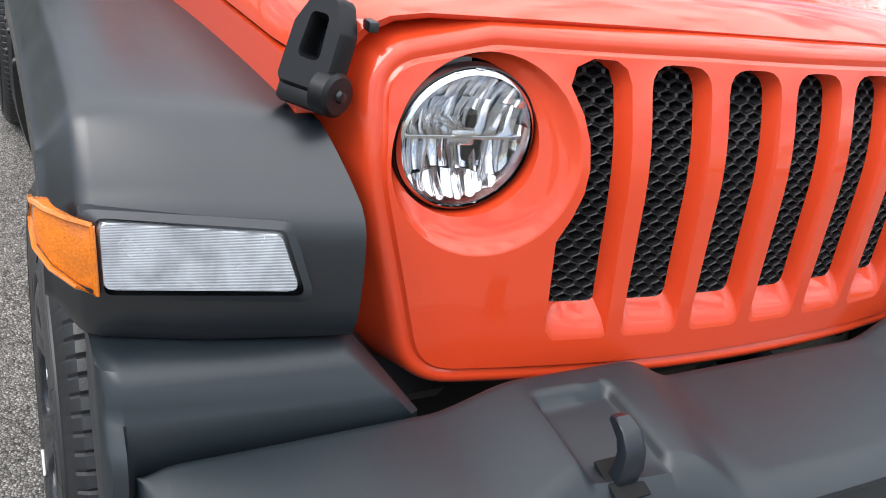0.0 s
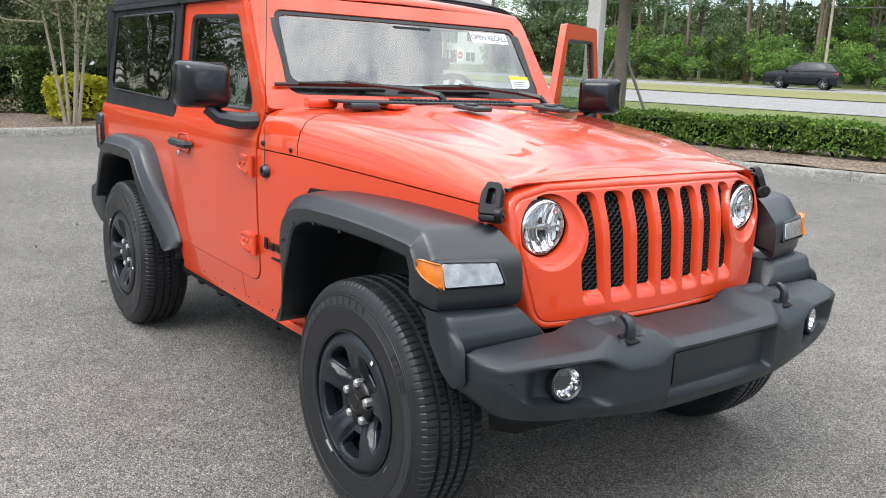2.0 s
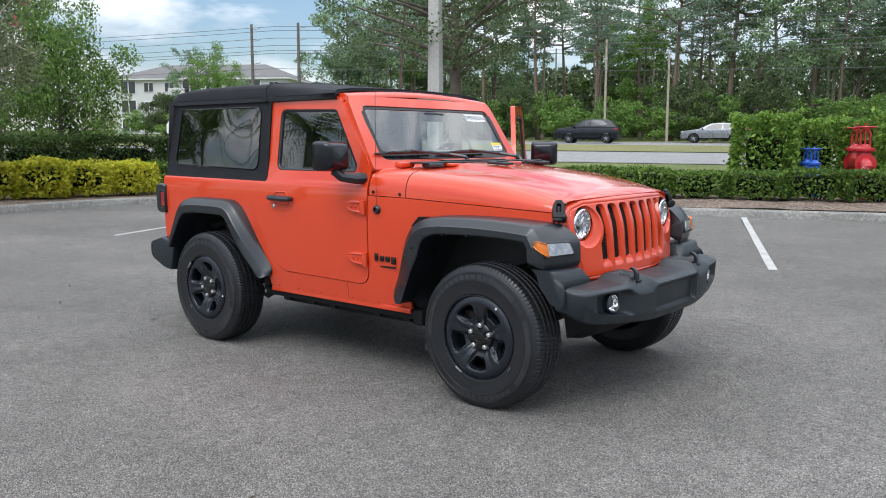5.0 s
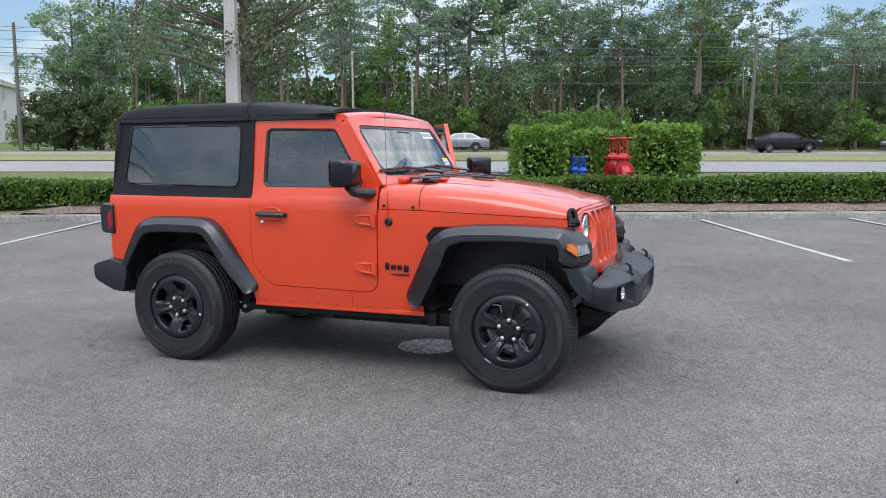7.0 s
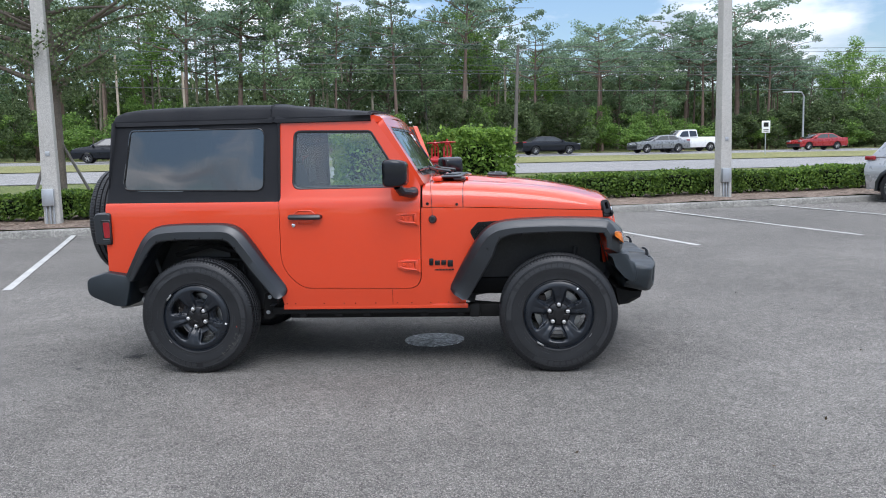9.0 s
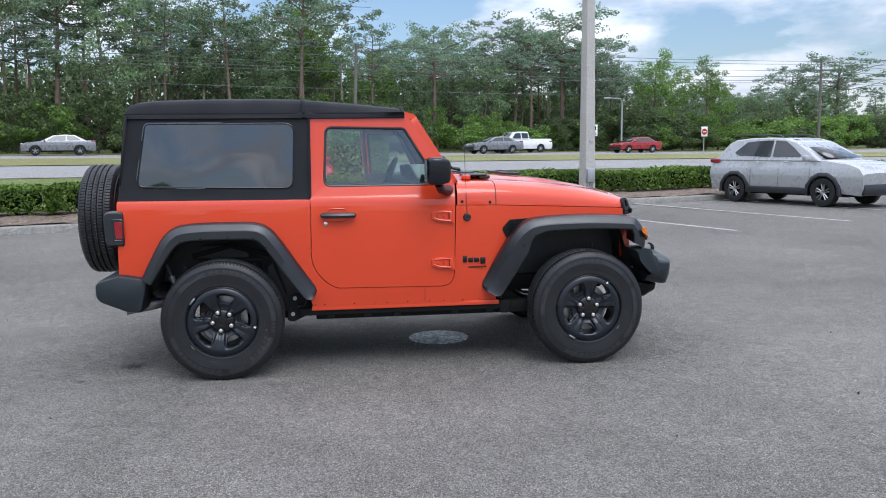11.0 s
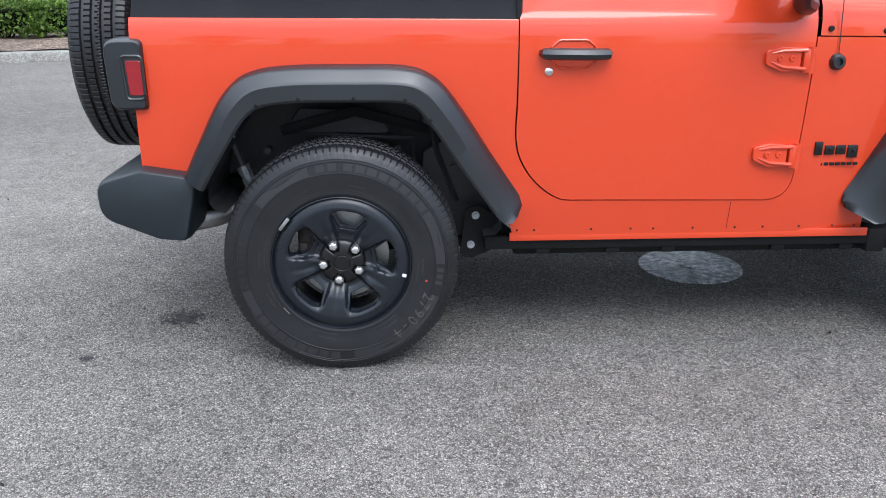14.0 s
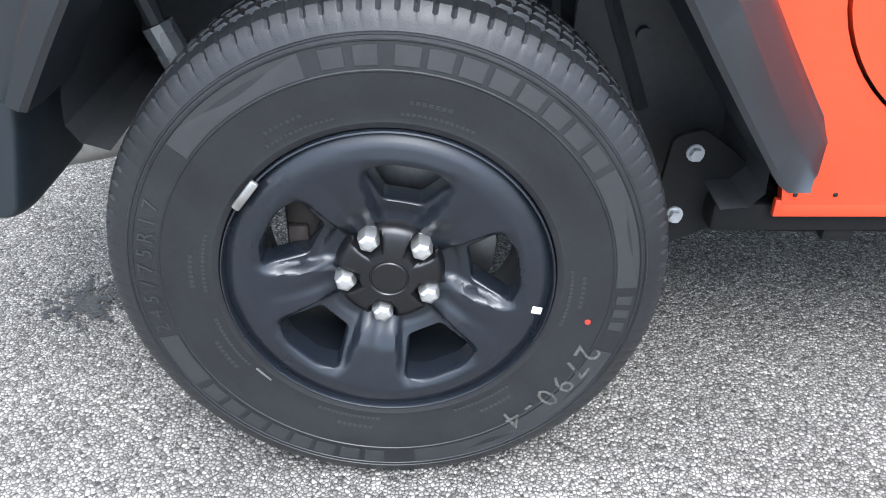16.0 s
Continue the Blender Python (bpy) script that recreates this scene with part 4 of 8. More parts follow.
# doors
def door(s, opened):
    def skin(a, b, d=0.004):
        return (a, s * (side_y(min(a, 1.6), b) + d), b)
    bm = plate(grow(rounded(DOOR, [0] * 25 + [0.03, 0.02, 0.03, 0.02, 0], 3), 0.0030), [WINDOW], skin, LEVELS + [1.2, 1.35, 1.5], [0.8, 1.0, 1.2, 1.4])
    d = part("door", outward(bm, (0, s, 0)), PAINT, car, "orange door standing open" if opened else "closed orange door", solid=0.035, bevel=0.006, segs=3)
    bm = plate(grow(WINDOW, 0.006), [grow(WINDOW, -0.016)], lambda a, b: skin(a, b, 0.001), [1.35, 1.5])
    part("window_seal", outward(bm, (0, s, 0)), TRIM, d, "black rubber window seal", solid=0.02)
    bm = plate(grow(WINDOW, 0.002), (), lambda a, b: skin(a, b, -0.010), [1.35, 1.5])
    part("window_pane", outward(bm, (0, s, 0)), GLASS, d, "clear door glass").visible_shadow = False
    # handle with its cup
    bm = bmesh.new()
    y = side_y(0.8, 1.06)
    cup = prism(rounded([(0.69, 1.035), (0.72, 1.022), (0.80, 1.022), (0.83, 1.035), (0.83, 1.085), (0.80, 1.098), (0.72, 1.098), (0.69, 1.085)], 0.012, 3), lambda a, b, t: (a, s * (y + 0.0055 + t), b), 0.002)
    hc = part("handle_cup", cup, PAINT, d, bevel=0.002)
    rim = [Vector((a, s * (y + 0.0075), b)) for a, b in rounded([(0.688, 1.040), (0.715, 1.016), (0.805, 1.016), (0.832, 1.040), (0.832, 1.082), (0.805, 1.104), (0.715, 1.104), (0.688, 1.082)], 0.02, 4)]
    lip = bmesh.new()
    tube(lip, rim + rim[:1], 0.0042, 6, False)
    part("cup_rim", lip, PAINT, hc)
    tube(bm, [(0.66, s * (y + 0.010), 1.064), (0.665, s * (y + 0.032), 1.064), (0.70, s * (y + 0.043), 1.064), (0.82, s * (y + 0.043), 1.062), (0.865, s * (y + 0.034), 1.062), (0.872, s * (y + 0.010), 1.062)], [0.014, 0.019, 0.020, 0.020, 0.019, 0.014], 8)
    for v in bm.verts:
        v.co.z = 1.063 + (v.co.z - 1.063) * 0.95
    part("handle", bm, TRIM, d, "black pull handle")
    bm = lathed([(0, 0.008), (0.010, 0.008), (0.013, 0.006), (0.014, 0.0)], 20, "y")
    bmesh.ops.transform(bm, matrix=Matrix.Translation((0.682, s * (side_y(0.68, 1.0) + 0.004), 1.006)) @ Matrix.Rotation(0 if s > 0 else math.pi, 4, "Z"), verts=bm.verts[:])
    part("lock", bm, CHROME, d, "chrome lock cylinder")
    for z in (0.722, 1.040):
        y = side_y(1.45, z)
        bm = prism(rounded([(1.385, z + 0.028), (1.44, z + 0.040), (1.50, z + 0.036), (1.50, z - 0.036), (1.44, z - 0.040), (1.385, z - 0.016)], 0.014, 3), lambda a, b, t: (a, s * (y + 0.004 + t), b), 0.016)
        h = part("hinge", bm, PAINT, d, bevel=0.003)
        bm = boxed(1.521, s * (y + 0.014), z - 0.004, 0.03, 0.024, 0.078, 0.005)
        tube(bm, [(1.534, s * (y + 0.018), z - 0.045), (1.534, s * (y + 0.018), z + 0.04)], 0.011, 10)
        part("knuckle", bm, PAINT, h)
        for dx in (1.43, 1.47):
            bm = lathed([(0.0, 0.0035), (0.004, 0.0035), (0.0045, 0.006), (0.0085, 0.006), (0.0105, 0.003), (0.011, -0.004)], 18, "y")
            bmesh.ops.transform(bm, matrix=Matrix.Translation((dx, s * (y + 0.020), z + 0.004)) @ Matrix.Rotation(0 if s > 0 else math.pi, 4, "Z"), verts=bm.verts[:])
            part("hinge_bolt", bm, PAINT, h)
        for e in (-1, 1):
            rib = bmesh.new()
            tube(rib, [(1.402, s * (y + 0.018), z + 0.006 + e * 0.014), (1.44, s * (y + 0.021), z + 0.002 + e * 0.026), (1.515, s * (y + 0.024), z + e * 0.030)], [0.004, 0.006, 0.007], 8)
            part("hinge_rib", rib, PAINT, h)
    # mirror
    arm = bmesh.new()
    tube(arm, [(1.505, s * 0.80, 1.215), (1.49, s * 0.86, 1.212), (1.44, s * 0.93, 1.225), (1.42, s * 0.97, 1.262)], [0.036, 0.034, 0.030, 0.028], 10)
    m = part("mirror", arm, TRIM, d, "black door mirror")
    rows = []
    for x, k in ((1.338, 0.80), (1.345, 0.93), (1.365, 0.99), (1.40, 1.0), (1.44, 0.96), (1.475, 0.84), (1.49, 0.64)):
        rows.append([(x, s * (0.985 + (a - 0.5) * 0.20 * k), 1.345 + (b - 0.5) * 0.185 * k) for a, b in rounded([(0, 0), (1, 0.04), (1, 1), (0, 0.98)], 0.16, 5)])
    part("mirror_housing", loft(rows), MIRROR_SHELL, m, "satin black mirror shell", sharp=50)
    bm = plate(rounded([(0.905, 1.275), (1.065, 1.28), (1.065, 1.42), (0.905, 1.415)], 0.025, 4), (), lambda a, b: (1.335, s * a, b))
    part("mirror_glass", outward(bm, (-1, 0, 0)), REFLECTOR, m, "mirror glass")
    # inner trim
    bm = plate(grow(rounded(DOOR, 0, 1), -0.03)[:], (), lambda a, b: (a, s * (side_y(min(a, 1.6), b) - 0.045), b), [1.27])
    bmesh.ops.delete(bm, geom=[f for f in bm.faces if f.calc_center_median().z > 1.27], context="FACES")
    part("inner_panel", outward(bm, (0, -s, 0)), DASH, d, "black inner door trim", solid=0.02)
    bm = plate(grow(rounded(DOOR, 0, 1), -0.028), [grow(WINDOW, 0.004)], lambda a, b: (a, s * (side_y(min(a, 1.6), b) - 0.036), b), [1.27, 1.5])
    bmesh.ops.delete(bm, geom=[f for f in bm.faces if f.calc_center_median().z < 1.27], context="FACES")
    part("inner_frame", outward(bm, (0, -s, 0)), DASH, d, "black inner window frame", solid=0.006)
    if opened:
        h = Matrix.Translation((1.54, s * 0.80, 0))
        d.matrix_basis = h @ Matrix.Rotation(radians(-s * opened), 4, "Z") @ h.inverted()
    return d


door(-1, 0)
door(1, 61)

# maker's badges, drawn as plain shapes
bm = bmesh.new()
for x, w, h, z in ((1.602, 0.028, 0.046, 0.742), (1.643, 0.034, 0.032, 0.735), (1.685, 0.034, 0.032, 0.735), (1.729, 0.036, 0.044, 0.728)):
    box(bm, x + 0.012, -side_y(x, z) - 0.003, z, w, 0.007, h, 0.003)
    box(bm, x + 0.012 + w * 0.1, -side_y(x, z) - 0.007, z + 0.002, w * 0.3, 0.004, h * 0.3, 0.001)
part("badge", bm, BADGE, car, "gloss black maker's badge")
bm = bmesh.new()
for k in range(9):
    box(bm, 1.592 + k * 0.0205, -side_y(1.67, 0.686) - 0.002, 0.686, 0.016, 0.004, 0.011, 0.001)
part("badge", bm, BADGE, car, "small gloss black model badge")
# aerial
bm = lathed([(0, 0.010), (0.010, 0.010), (0.012, 0.020), (0.019, 0.020), (0.025, 0.012), (0.028, 0.0)], 36, "y")
bmesh.ops.transform(bm, matrix=Matrix.Translation((1.63, -side_y(1.63, 1.03), 1.03)) @ Matrix.Rotation(math.pi, 4, "Z"), verts=bm.verts[:])
aer = part("aerial", bm, TRIM, car, "black aerial base and thin mast")
part("mast", tubed([(1.63, -0.828, 1.04), (1.628, -0.826, 1.10), (1.603, -0.80, 1.86)], 0.0016, 6), TRIM, aer)


# header above the windscreen
bm = loft([[(x, y, z + 0.036 * (1 - (y / 0.74) ** 2)) for x, z in ((1.185, 1.726), (1.190, 1.736), (1.245, 1.734), (1.280, 1.725), (1.300, 1.710), (1.305, 1.694), (1.19, 1.680))] for y in (-0.724, -0.716, -0.60, -0.40, -0.2, 0.0, 0.2, 0.40, 0.60, 0.716, 0.724)])
part("header_rail", bm, PAINT, wsf, sharp=50)

# soft top
TOP = [(-0.56, 1.778), (-0.53, 1.794), (-0.485, 1.805), (-0.40, 1.814), (-0.16, 1.821), (0.118, 1.823), (0.35, 1.821), (0.549, 1.817), (0.80, 1.797), (1.013, 1.775), (1.20, 1.755), (1.225, 1.749)]


def top_row(x, k=1.0):
    zs = smooth(TOP, x)
    half = [(0.744, 1.708), (0.757, 1.710), (0.760, 1.735), (0.752, zs - 0.028), (0.735, zs - 0.008), (0.70, zs), (0.60, zs + 0.012), (0.40, zs + 0.022), (0.2, zs + 0.026), (0.0, zs + 0.026)]
    if x > 1.21:
        half = [(y, min(z, zs + 0.018)) for y, z in half]
    half = [(y, z if z < 1.73 else z + 0.004 * noise.noise((x * 3.1, y * 4, 2))) for y, z in half]
    return [(x, -y * k, z) for y, z in half] + [(x, y * k, z) for y, z in half[-2::-1]]


bm = bmesh.new()
xs = [-0.575, -0.56, -0.54, -0.50, -0.40, -0.25, -0.1, 0.05, 0.2, 0.35, 0.50, 0.545, 0.56, 0.575, 0.65, 0.8, 0.95, 1.08, 1.16, 1.208, 1.222]
rows = [top_row(x) for x in xs]
for i, x in enumerate(xs):
    if 0.55 <= x <= 0.57:
        rows[i] = [(a, b * 1.004, c + 0.006) for a, b, c in rows[i]]
rows[0] = [(-0.572, y * 0.985, min(z, 1.735)) for x, y, z in rows[0]]
quads(bm, rows)
outward(bm, (0, 0, 1))
roof = part("soft_top", bm, FABRIC, car, "black fabric soft top", sharp=45, solid=0.012)
bm = bmesh.new()
for x in (0.545, 1.205):
    tube(bm, [Vector(p) + Vector((0, 0, 0.004)) for p in top_row(x)[2:-2]], 0.006, 6)
part("top_seam", bm, FABRIC, roof)
QUARTER = [(-0.632, 1.178), (0.584, 1.166), (0.590, 1.728), (-0.545, 1.728), (-0.575, 1.60)]
QWIN = rounded([(-0.448, 1.668), (0.492, 1.668), (0.476, 1.246), (-0.512, 1.268)], [0.03, 0.06, 0.06, 0.05], 7)


def curtain_y(b, d=0.0):
    return lerp([(1.16, 0.806), (1.2, 0.797), (1.73, 0.747)], b) + d


for s in (-1, 1):
    bm = plate(QUARTER, [QWIN], lambda a, b, s=s: (a, s * curtain_y(b, 0.003 * noise.noise((a * 5, b * 5, s))), b), [1.2, 1.3, 1.4, 1.5, 1.6, 1.68], [-0.4, -0.2, 0, 0.2, 0.4, 0.53])
    cur = part("side_curtain", outward(bm, (0, s, 0)), FABRIC, car, "black fabric side curtain with smoked window", solid=0.012, bevel=0.003)
    bm = bmesh.new()
    ring = [Vector((a, s * (curtain_y(b) + 0.003), b)) for a, b in QWIN]
    tube(bm, ring + ring[:1], 0.0045, 6, False)
    part("window_welt", bm, BADGE, cur)
    bm = plate(grow(QWIN, 0.01), (), lambda a, b, s=s: (a, s * curtain_y(b, -0.004 + 0.0025 * noise.noise((a * 3.3, b * 4.1, 5)) + 0.010 * noise.noise((a * 2.1, b * 0.9, 2))), b), [1.3 + 0.04 * k for k in range(10)], [-0.45 + 0.05 * k for k in range(19)])
    part("vinyl_window", outward(bm, (0, s, 0)), VINYL, cur, "smoked vinyl window").visible_shadow = False
    part("door_rail", tubed([(0.586, s * 0.806, 1.17), (0.590, s * 0.751, 1.728)], 0.010, 6), FABRIC, cur)
bm = bmesh.new()
quads(bm, [[(x, y, z) for y in (-0.79, -0.4, 0.0, 0.4, 0.79)] for x, z in ((-0.632, 1.178), (-0.60, 1.45), (-0.565, 1.728))])
rear = part("rear_curtain", outward(bm, (-1, 0, 0)), FABRIC, car, "black fabric rear curtain", solid=0.012)

# grille
def face_x(y, z):
    """The grille's face: bowed across, raked above its rounded waist."""
    h = z - 0.985
    bend = 0.0 if h < -0.05 else (h + 0.05) ** 2 / 0.20 if h < 0.05 else h
    return 2.920 - 0.085 * h - 0.275 * bend - 0.20 * y * y


def sym(half):
    return half + [(-a, b) for a, b in half[::-1]]


G_OUT = rounded(sym([(0.20, 0.687), (0.553, 0.690), (0.622, 0.95), (0.622, 1.085), (0.48, 1.120), (0.20, 1.126)]), [0.02, 0.085, 0.20, 0.075, 0.10, 0.1] + [0.1, 0.10, 0.075, 0.20, 0.085, 0.02], 10)
G_OUT = [(a[0] + (b[0] - a[0]) * k / m, a[1] + (b[1] - a[1]) * k / m) for a, b in zip(G_OUT, G_OUT[1:] + G_OUT[:1]) for m in [max(1, round(math.hypot(b[0] - a[0], b[1] - a[1]) / 0.03))] for k in range(m)]
G_IN = grow(G_OUT, -0.026)
LAMP_Y, LAMP_Z, DISH = 0.500, 0.992, 0.140


def slot(k, d=0.0, low=0.0):
    """A slot's outline; the row of slots splays a little towards the top."""
    pts = upright_slot(k, d, low)
    out = []
    for i, (y, z) in enumerate(pts):
        y2, z2 = pts[(i + 1) % len(pts)]
        steps = 12 if abs(z2 - z) > 0.15 else 1
        out += [(y + (y2 - y) * j / steps, z + (z2 - z) * j / steps) for j in range(steps)]
    return [(y + 0.0203 * k * (z - 0.938), z) for y, z in out]


def upright_slot(k, d=0.0, low=0.0):
    c = 0.1145 * k
    w, zt, zb = 0.0365 + d, 1.086 + d, 0.790 - d - low
    pts = rounded([(c - w, zb), (c + w, zb), (c + w, zt), (c - w, zt)], [0.014, 0.014, 0.03, 0.03], 4)
    if abs(k) < 3:
        return pts
    s = -1 if k < 0 else 1
    n = 10
    edge = []
    for i in range(n + 1):
        z = zb + 0.014 + (zt - 0.03 - zb - 0.014) * i / n
        y = abs(c) + w
        r = DISH + 0.014 - d
        dz = z - LAMP_Z + 0.01
        if abs(dz) < r:
            y = min(y, LAMP_Y - math.sqrt(r * r - dz * dz))
        edge.append((y, z))
    inner = abs(c) - w
    half = [(inner, zb + 0.004), (inner + 0.006, zb)] + [(edge[0][0] - 0.012, zb)] + edge + [(edge[-1][0] - 0.008, zt - 0.01), (edge[-1][0] - 0.03, zt), (inner + 0.02, zt), (inner + 0.006, zt - 0.008), (inner, zt - 0.025)]
    pts = [(s * a, b) for a, b in half]
    return pts if s > 0 else pts[::-1]


def dish(s, k, n=48):
    """Pressed hollow round a headlight; k = 1 at its rim, 0 at the lamp."""
    out = []
    for i in range(n):
        a = 2 * math.pi * i / n
        cy, cz = math.cos(a), math.sin(a)
        r = 0.0875 + (0.024 - 0.021 * cy - 0.014 * cz) * k
        out.append((s * (LAMP_Y + r * cy), LAMP_Z + r * cz))
    return out


holes = [slot(k, 0.008, 0.032) for k in range(-3, 4)] + [dish(s, 1.0) for s in (-1, 1)]
bm = plate(G_IN, holes, lambda a, b: (face_x(a, b), a, b))
outward(bm, (1, 0, 0))
for k in range(-3, 4):
    f, b = slot(k, 0.008, 0.032), slot(k)
    quads(bm, [[(face_x(y, z), y, z) for y, z in f], [(face_x(y, z) - 0.010, y + (q[0] - y) * 0.5, z + (q[1] - z) * 0.5) for (y, z), q in zip(f, b)], [(face_x(y, z) - 0.026, y, z) for y, z in b]], True)
rows = [[(face_x(y, z) - d, y * k, z) for y, z in grow(G_IN, o)] for o, d, k in ((0.0, 0.0, 1), (0.0015, 0.0030, 1), (0.004, 0.0045, 1), (0.0065, 0.0035, 1), (0.011, 0.0012, 1), (0.016, 0.0010, 1), (0.021, 0.0035, 1), (0.025, 0.009, 1), (0.029, 0.020, 1), (0.031, 0.05, 1.02), (0.031, 0.10, 1.085))]
quads(bm, rows, True)
for s in (-1, 1):
    rows = []
    for k, h in ((1.0, 0.0), (0.93, -0.002), (0.80, -0.008), (0.55, -0.014), (0.25, -0.018), (0.02, -0.021), (0.0, -0.05)):
        rows.append([(face_x(y, z) + h, y, z) for y, z in dish(s, k)])
    quads(bm, rows, True)
bmesh.ops.remove_doubles(bm, verts=bm.verts[:], dist=1e-4)
bmesh.ops.recalc_face_normals(bm, faces=bm.faces[:])
grille = part("grille", bm, PAINT, car, "orange seven-slot grille panel", sharp=38)
# the pressed face is one smooth curve between its openings
turns = []
for f in grille.data.polygons:
    on_face = all(abs(grille.data.vertices[v].co.x - face_x(*grille.data.vertices[v].co[1:])) < 2e-5 for v in f.vertices)
    for v in f.vertices:
        y, z = grille.data.vertices[v].co[1:]
        e = 1e-3
        turns.append(Vector((1, -(face_x(y + e, z) - face_x(y - e, z)) / (2 * e), -(face_x(y, z + e) - face_x(y, z - e)) / (2 * e))).normalized() if on_face else Vector((0, 0, 0)))
grille.data.normals_split_custom_set(turns)
for k in range(-3, 4):
    bm = bmesh.new()
    cells = []
    o = slot(k, 0.004, 0.004)
    y0, y1, z0, z1 = min(p[0] for p in o), max(p[0] for p in o), min(p[1] for p in o), max(p[1] for p in o)
    hx, hz = 0.0128, 0.0078
    j = 0
    z = z0 - hz
    while z < z1 + hz:
        y = y0 - hx + (j % 2) * hx
        while y < y1 + hx:
            ring = [(y - hx, z + hz * 0.35), (y - hx, z - hz * 0.35), (y, z - hz), (y + hx, z - hz * 0.35), (y + hx, z + hz * 0.35), (y, z + hz)]
            inn = [(y + (a - y) * 0.80, z + (b - z) * 0.74) for a, b in ring]
            quads(bm, [[(face_x(a, b) - 0.028, a, b) for a, b in ring], [(face_x(a, b) - 0.0255, a, b) for a, b in inn], [(face_x(a, b) - 0.042, a, b) for a, b in inn]], True)
            y += 2 * hx
        j += 1
        z += hz * 1.38
    part("grille_mesh", bm, MESH, grille, "black honeycomb mesh", sharp=0)
bm = boxed(2.79, 0, 0.90, 0.02, 0.95, 0.44, 0.004)
part("radiator", bm, LINER, grille, "dark radiator behind the mesh")

# headlights
for s in (-1, 1):
    cx = face_x(s * LAMP_Y, LAMP_Z) - 0.024
    at = Matrix.Translation((cx, s * LAMP_Y, LAMP_Z)) @ Matrix.Rotation(radians(2), 4, "Y") @ Matrix.Rotation(radians(4 * s), 4, "Z") @ Matrix.Diagonal((1, 0.955, 0.955, 1))
    ring = lathed([(0.0885, 0.000), (0.0893, 0.004), (0.0908, 0.003), (0.0915, -0.012), (0.088, -0.02)], 56, "x")
    bmesh.ops.transform(ring, matrix=at, verts=ring.verts[:])
    lamp = part("headlight", ring, BADGE, car, "round clear halogen headlight")
    # bowl of upright flutes, the lower half set back a step
    bowl = bmesh.new()
    for i in range(13):
        y0, y1 = -0.0845 + 0.013 * i, -0.0845 + 0.013 * (i + 1)
        reach = math.sqrt(max(0.0, 0.0855 ** 2 - max(abs(y0), abs(y1)) ** 2)) + 0.004
        for q, (z0, z1, step) in enumerate(((-reach, -0.052, -0.004), (-0.052, -0.006, -0.007), (-0.006, 0.040, 0.0), (0.040, reach, 0.002))):
            if z1 - z0 < 0.004 or z0 < -reach - 0.001 or z1 > reach + 0.001:
                z0, z1 = max(z0, -reach), min(z1, reach)
                if z1 - z0 < 0.004:
                    continue
            tilt, turn = 0.34 * math.sin(i * 2.3 + q * 1.9), 0.30 * math.cos(i * 3.1 + q * 2.7)
            rows = []
            for j in range(5):
                z = z0 + (z1 - z0) * j / 4
                rows.append([(-0.056 * (1 - min(1.0, (y * y + z * z) / 0.0073)) + step + 0.0030 * math.sin(math.pi * k / 4) + tilt * (z - (z0 + z1) / 2) * 0.5 + turn * (y - (y0 + y1) / 2), y, z) for k, y in enumerate(y0 + (y1 - y0) * w / 4 for w in range(5))])
            quads(bowl, rows)
    bmesh.ops.transform(bowl, matrix=at, verts=bowl.verts[:])
    part("reflector", bowl, BOWL, lamp, "fluted chrome reflector", sharp=25)
    bm = bmesh.new()
    box(bm, 0.0, 0, 0, 0.014, 0.034, 0.022, 0.006)
    lathe(bm, [(0.010, -0.06), (0.012, -0.01), (0.009, 0.0)], 12, "x")
    bmesh.ops.transform(bm, matrix=at @ Matrix.Translation((-0.012, 0, 0)), verts=bm.verts[:])
    part("bulb_shield", bm, CHROME, lamp, "chrome bulb shield")
    bm = bmesh.new()
    box(bm, -0.030, 0, 0.001, 0.050, 0.150, 0.005, 0.001)
    for dy in (-0.040, 0.040):
        box(bm, -0.036, dy, -0.034, 0.040, 0.0035, 0.066, 0.001)
    bmesh.ops.transform(bm, matrix=at, verts=bm.verts[:])
    part("bowl_divider", bm, CHROME, lamp, "chrome ledge across the bowl")
    bm = lathed([(0.0845, 0.002), (0.0800, -0.010), (0.0770, -0.028)], 56, "x")
    bmesh.ops.transform(bm, matrix=at, verts=bm.verts[:])
    part("bowl_ring", bm, CHROME, lamp, "chrome ring inside the lens")
    rimb = lathed([(0.0830, 0.0105), (0.0865, 0.0075), (0.0888, 0.001)], 56, "x")
    bmesh.ops.transform(rimb, matrix=at, verts=rimb.verts[:])
    part("lens_rim", rimb, CHROME, lamp)
    dome = lathed([(0.0, 0.026), (0.03, 0.024), (0.055, 0.019), (0.075, 0.0125), (0.0885, 0.002)], 48, "x")
    bmesh.ops.transform(dome, matrix=at, verts=dome.verts[:])
    part("lens", dome, LENS, lamp, "clear curved lens").visible_shadow = False

